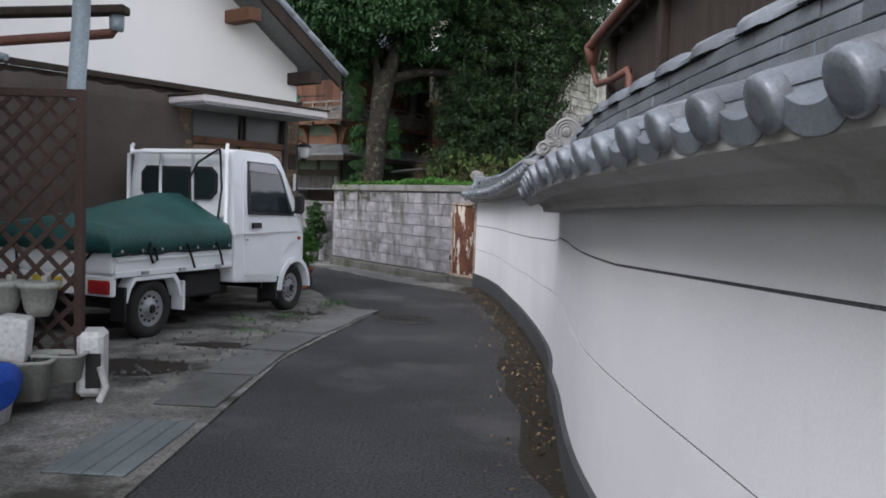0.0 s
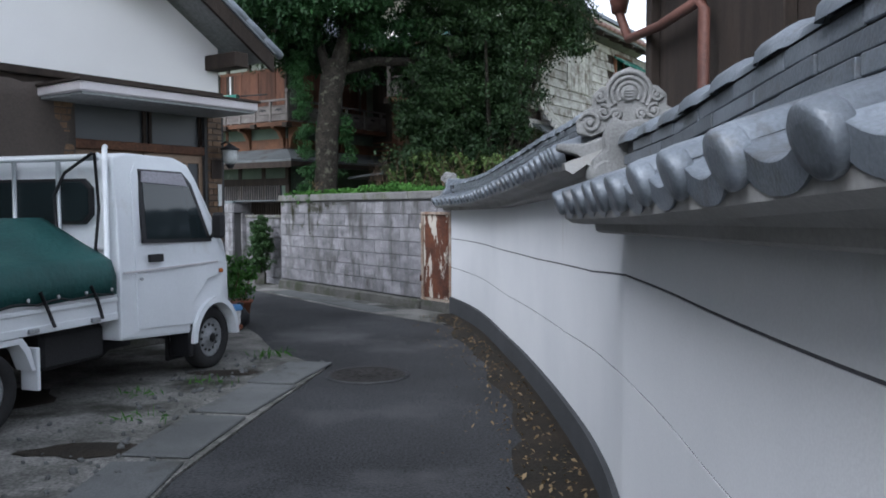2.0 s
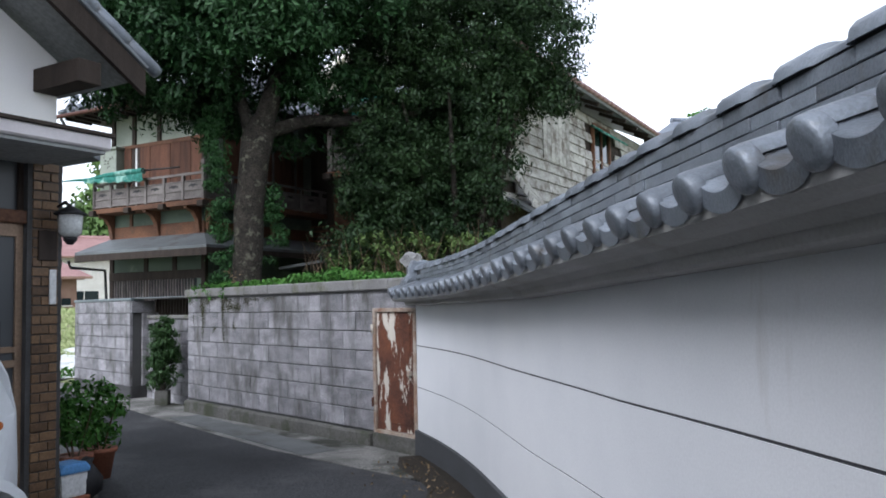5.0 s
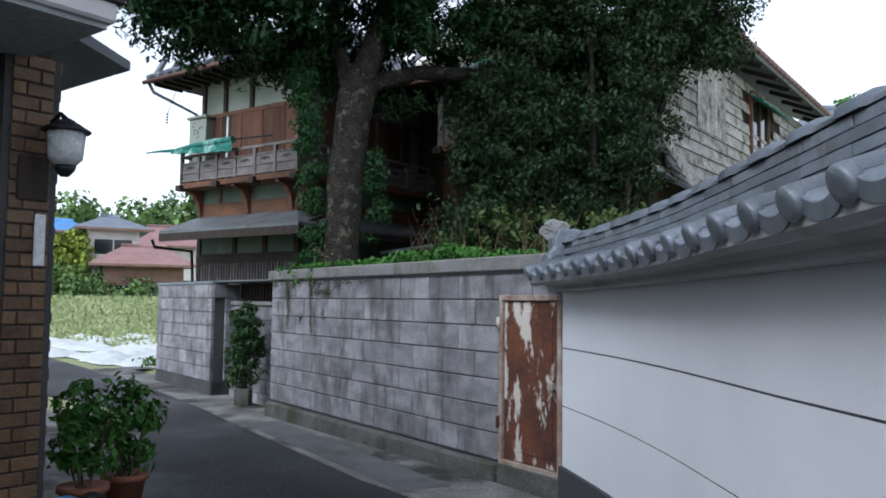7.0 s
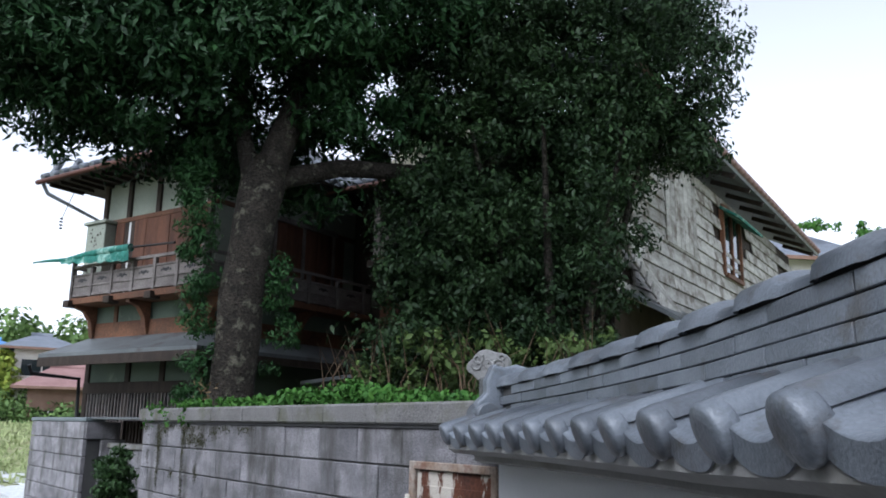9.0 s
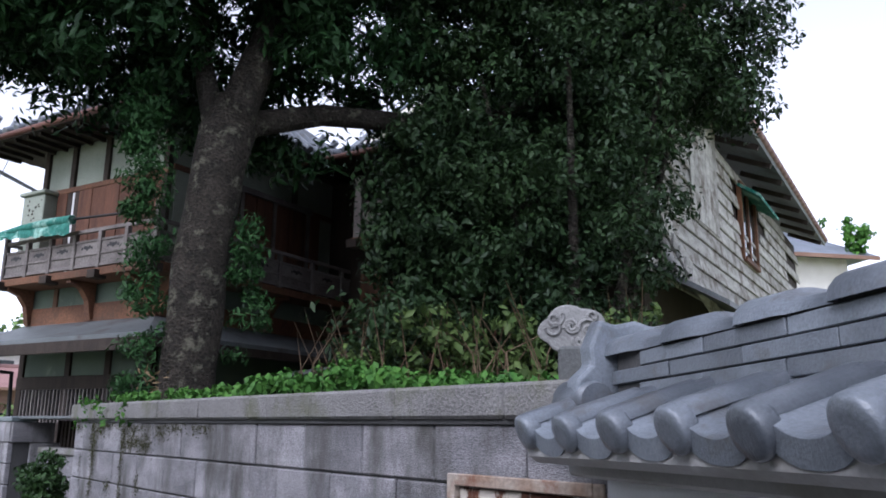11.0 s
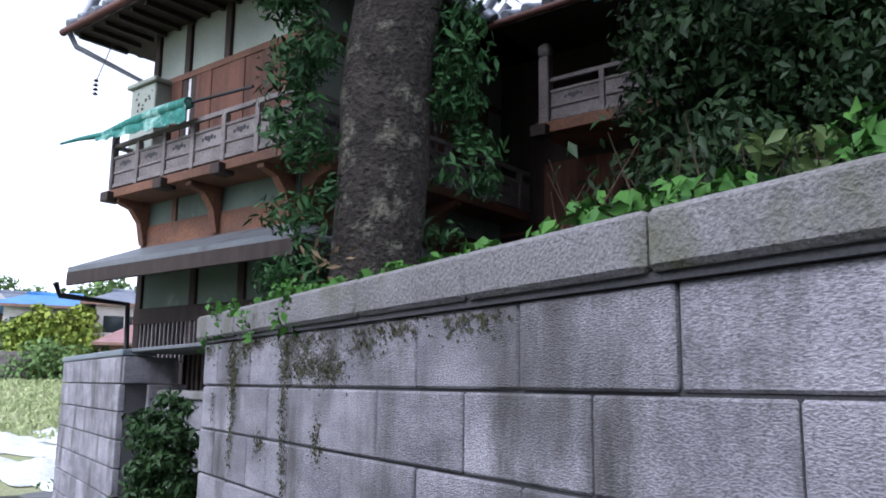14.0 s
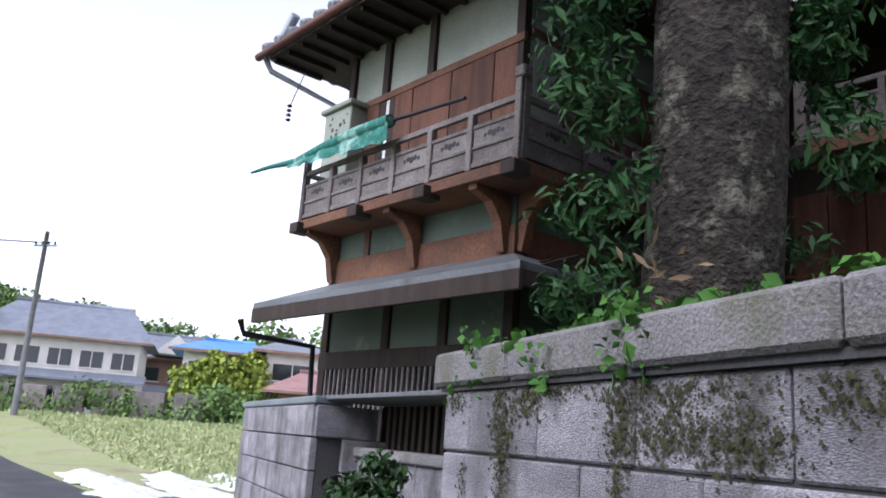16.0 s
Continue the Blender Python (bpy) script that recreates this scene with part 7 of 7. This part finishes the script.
far_house("field_house", axes((-22.0, 74.0), (0.92, 0.39), 1.38), 9.0, 6.0, 4.2, 1.8, FAR_WALL, PINK_ROOF, "pale house with faded pink roof", 1, 3)
ivy = scatter_clumps([(-25.6, 56.0, 3.2, 2.4, 0.7, 2.0), (-23.6, 56.8, 3.4, 0.9, 0.7, 2.0)], 230, 0.45, 91, 0.3)
ob = new("ivy_cover", leaf_mesh("ivy_cover", *clump_points(ivy, 26, 92, 0.3), 0.3, LEAF_YELLOW, 93, 0.7))
tagged(ob, "yellow-green ivy covering the far house wall", "ivy", "", "stuff")
hg = []
rr = random.Random(21)
for k in range(150):
    f = rr.random()
    hg.append((-42 + 25 * f + rr.uniform(-1, 1), 54.0 + 0.5 * f + rr.uniform(-1.2, 1.0), rr.uniform(1.3, 2.6) + 0.4 * math.sin(f * 19), 1.0, 0.8, 0.7, 1.0))
ob = new("hedge_row", leaf_mesh("hedge_row", *clump_points(hg, 70, 95, 0.3), 0.26, LEAF_FAR, 96, 0.6))
tagged(ob, "uneven green shrubs along the far field edge", "hedge", "", "stuff")
for k in range(6):
    bm = box(B(), (-0.9, -0.05, 0), (0.9, 0.05, 1.5), 0.01)
    solid("fence_panel", bm, GREY_WOOD, "weathered board fence panel at the field edge", "fence", "", axes((-37.5 + k * 2.4, 53.4 + 0.1 * k), (1, 0.1), 1.3), "panels along the field")
hl = []
for k in range(520):
    a = rr.random()
    hl.append((-110 + 95 * a + rr.uniform(-6, 6), 118 + rr.uniform(-12, 12), rr.random() ** 0.8 * (13 + 5 * math.sin(a * 9) + 3 * math.sin(a * 23)), 3.2, 3.0, 2.3, 1.0))
ob = new("wooded_hill", leaf_mesh("wooded_hill", *clump_points(hl, 240, 97, 0.3), 0.8, LEAF_FAR, 98, 0.7))
tagged(ob, "wooded hill of broadleaf trees on the horizon", "woods", "", "stuff")
lt = thing("field_tree", pose(-41.5, 54.5, 1.3), "dark leafy tree at the field corner", "tree")
part("trunk", tube(B(), [(0, 0, 0), (0, 0, 2.5), (0.2, 0, 4.0)], [0.25, 0.2, 0.1], 8), BARK, lt)
ob = new("crown", leaf_mesh("crown", *clump_points(scatter_clumps([(0, 0, 4.6, 1.6, 1.6, 2.0)], 70, 0.5, 99, 0.2), 60, 99, 0.2), 0.25, LEAF_TREE, 99, 0.5))
ob.parent = lt
pole = thing("utility_pole", pose(-32.9, 50.0, 1.1), "pale concrete utility pole with wires", "utility pole")
part("shaft", tube(B(), [(0, 0, 0), (0, 0, 9.5)], [0.17, 0.11], 12), LID, pole)
part("crossarm", box(B(), (-0.7, -0.05, 8.7), (0.7, 0.05, 8.8)), STEEL, pole)
for k in range(4):
    part("insulator", lathe(B(), [(0.03, 8.8), (0.06, 8.85), (0.04, 8.98)], 8, pose(-0.6 + 0.4 * k, 0, 0)), BLACK, pole)
for k in range(3):
    part("wire", tube(B(), [(-0.5 + 0.5 * k, 0, 8.9), (-14 + 0.5 * k, -6, 8.3), (-30 + 0.5 * k, -13, 8.9)], 0.015, 5), BLACK, pole)
up_house = far_house("hill_house", axes((15.6, 40.0), (1.0, 0.1)), 3.0, 5.0, 8.0, 1.7, FAR_WALL, FAR_ROOF, "weathered grey tiled roof of a house up the slope", 2, 2, False)
iv = scatter_clumps([(17.2, 39.6, 8.8, 0.5, 0.4, 0.8), (15.9, 41.0, 9.7, 1.0, 0.3, 0.18)], 50, 0.22, 191, 0.2)
ob = new("ivy_cover", leaf_mesh("ivy_cover", *clump_points(iv, 26, 192, 0.2), 0.16, LEAF_BRIGHT, 193, 0.7))
tagged(ob, "green ivy on the roof verge up the slope", "ivy", "", "stuff")
sh = scatter_clumps([(4.75, 17.6, 2.75, 0.5, 0.4, 0.35)], 40, 0.13, 195, 0.2)
ob = new("leafy_shrub", leaf_mesh("leafy_shrub", *clump_points(sh, 30, 196, 0.2), 0.07, LEAF_BRIGHT, 197, 0.5))
tagged(ob, "yellow-green shrub against the clapboard flank", "shrub", "", "stuff")
# crumpled white sheets beside the lane
rr = random.Random(33)
for k in range(36):
    f = k / 36
    cx, cy = -7.0 - 9.5 * f + rr.uniform(-0.3, 0.5) + (k % 4) * 1.3, 25.3 + 8.6 * f + rr.uniform(-0.3, 0.3) + (k % 4) * 1.25
    bm = B()
    n = 12
    g = []
    for i in range(n + 1):
        row = []
        for j in range(n + 1):
            u, v = (i / n - 0.5), (j / n - 0.5)
            r = max(abs(u), abs(v)) * 2
            hgt = 0.16 * (1 - r ** 2) + 0.11 * noise.noise((u * 5 + k * 3.1, v * 5, k))
            row.append(bm.verts.new((u * 2.2 + 0.15 * noise.noise((v * 4, k, 0)), v * 1.2 + 0.15 * noise.noise((u * 4, k, 5)), max(0.005, hgt * (1 - 0.6 * r)))))
        g.append(row)
    for a, b in zip(g, g[1:]):
        for j in range(n):
            bm.faces.new((a[j], b[j], b[j + 1], a[j + 1])).smooth = True
    ob = solid("ground_sheet", bm, SHEET_W, "crumpled white plastic sheet lying on the field edge", "sheet", "", axes((cx, cy), (-0.75, 0.66 + rr.uniform(-0.3, 0.3)), -0.13), "sheets on the field")
    ob.modifiers.new("thick", "SOLIDIFY").thickness = 0.01
gr = np.random.default_rng(44)
k = 40000
u = gr.random(k)
c = np.stack([gr.uniform(-42, -5.5, k), gr.uniform(24, 54, k), np.zeros(k)], 1)
side = (c[:, 1] - 24.8) - (-(c[:, 0] + 6.9)) * 0.8
c = c[side > 4.6]
c[:, 2] = np.array([gz(0, v) for v in c[:, 1]]) - 0.02 + 0.05 * gr.random(len(c))
ob = new("field_grass", leaf_mesh("field_grass", c, np.tile([0.6, -0.6, 0.35], (len(c), 1)), 0.28, GRASS, 45, 0.22))
tagged(ob, "pale green uncut grass of the vacant field", "grass", "", "stuff")
mh2 = thing("manhole", pose(-6.6, 24.0, -0.098), "round pale manhole cover in the lane", "manhole cover")
part("lid", lathe(B(), [(0.34, 0.0), (0.34, 0.006), (0.3, 0.01)], 24), LID, mh2)
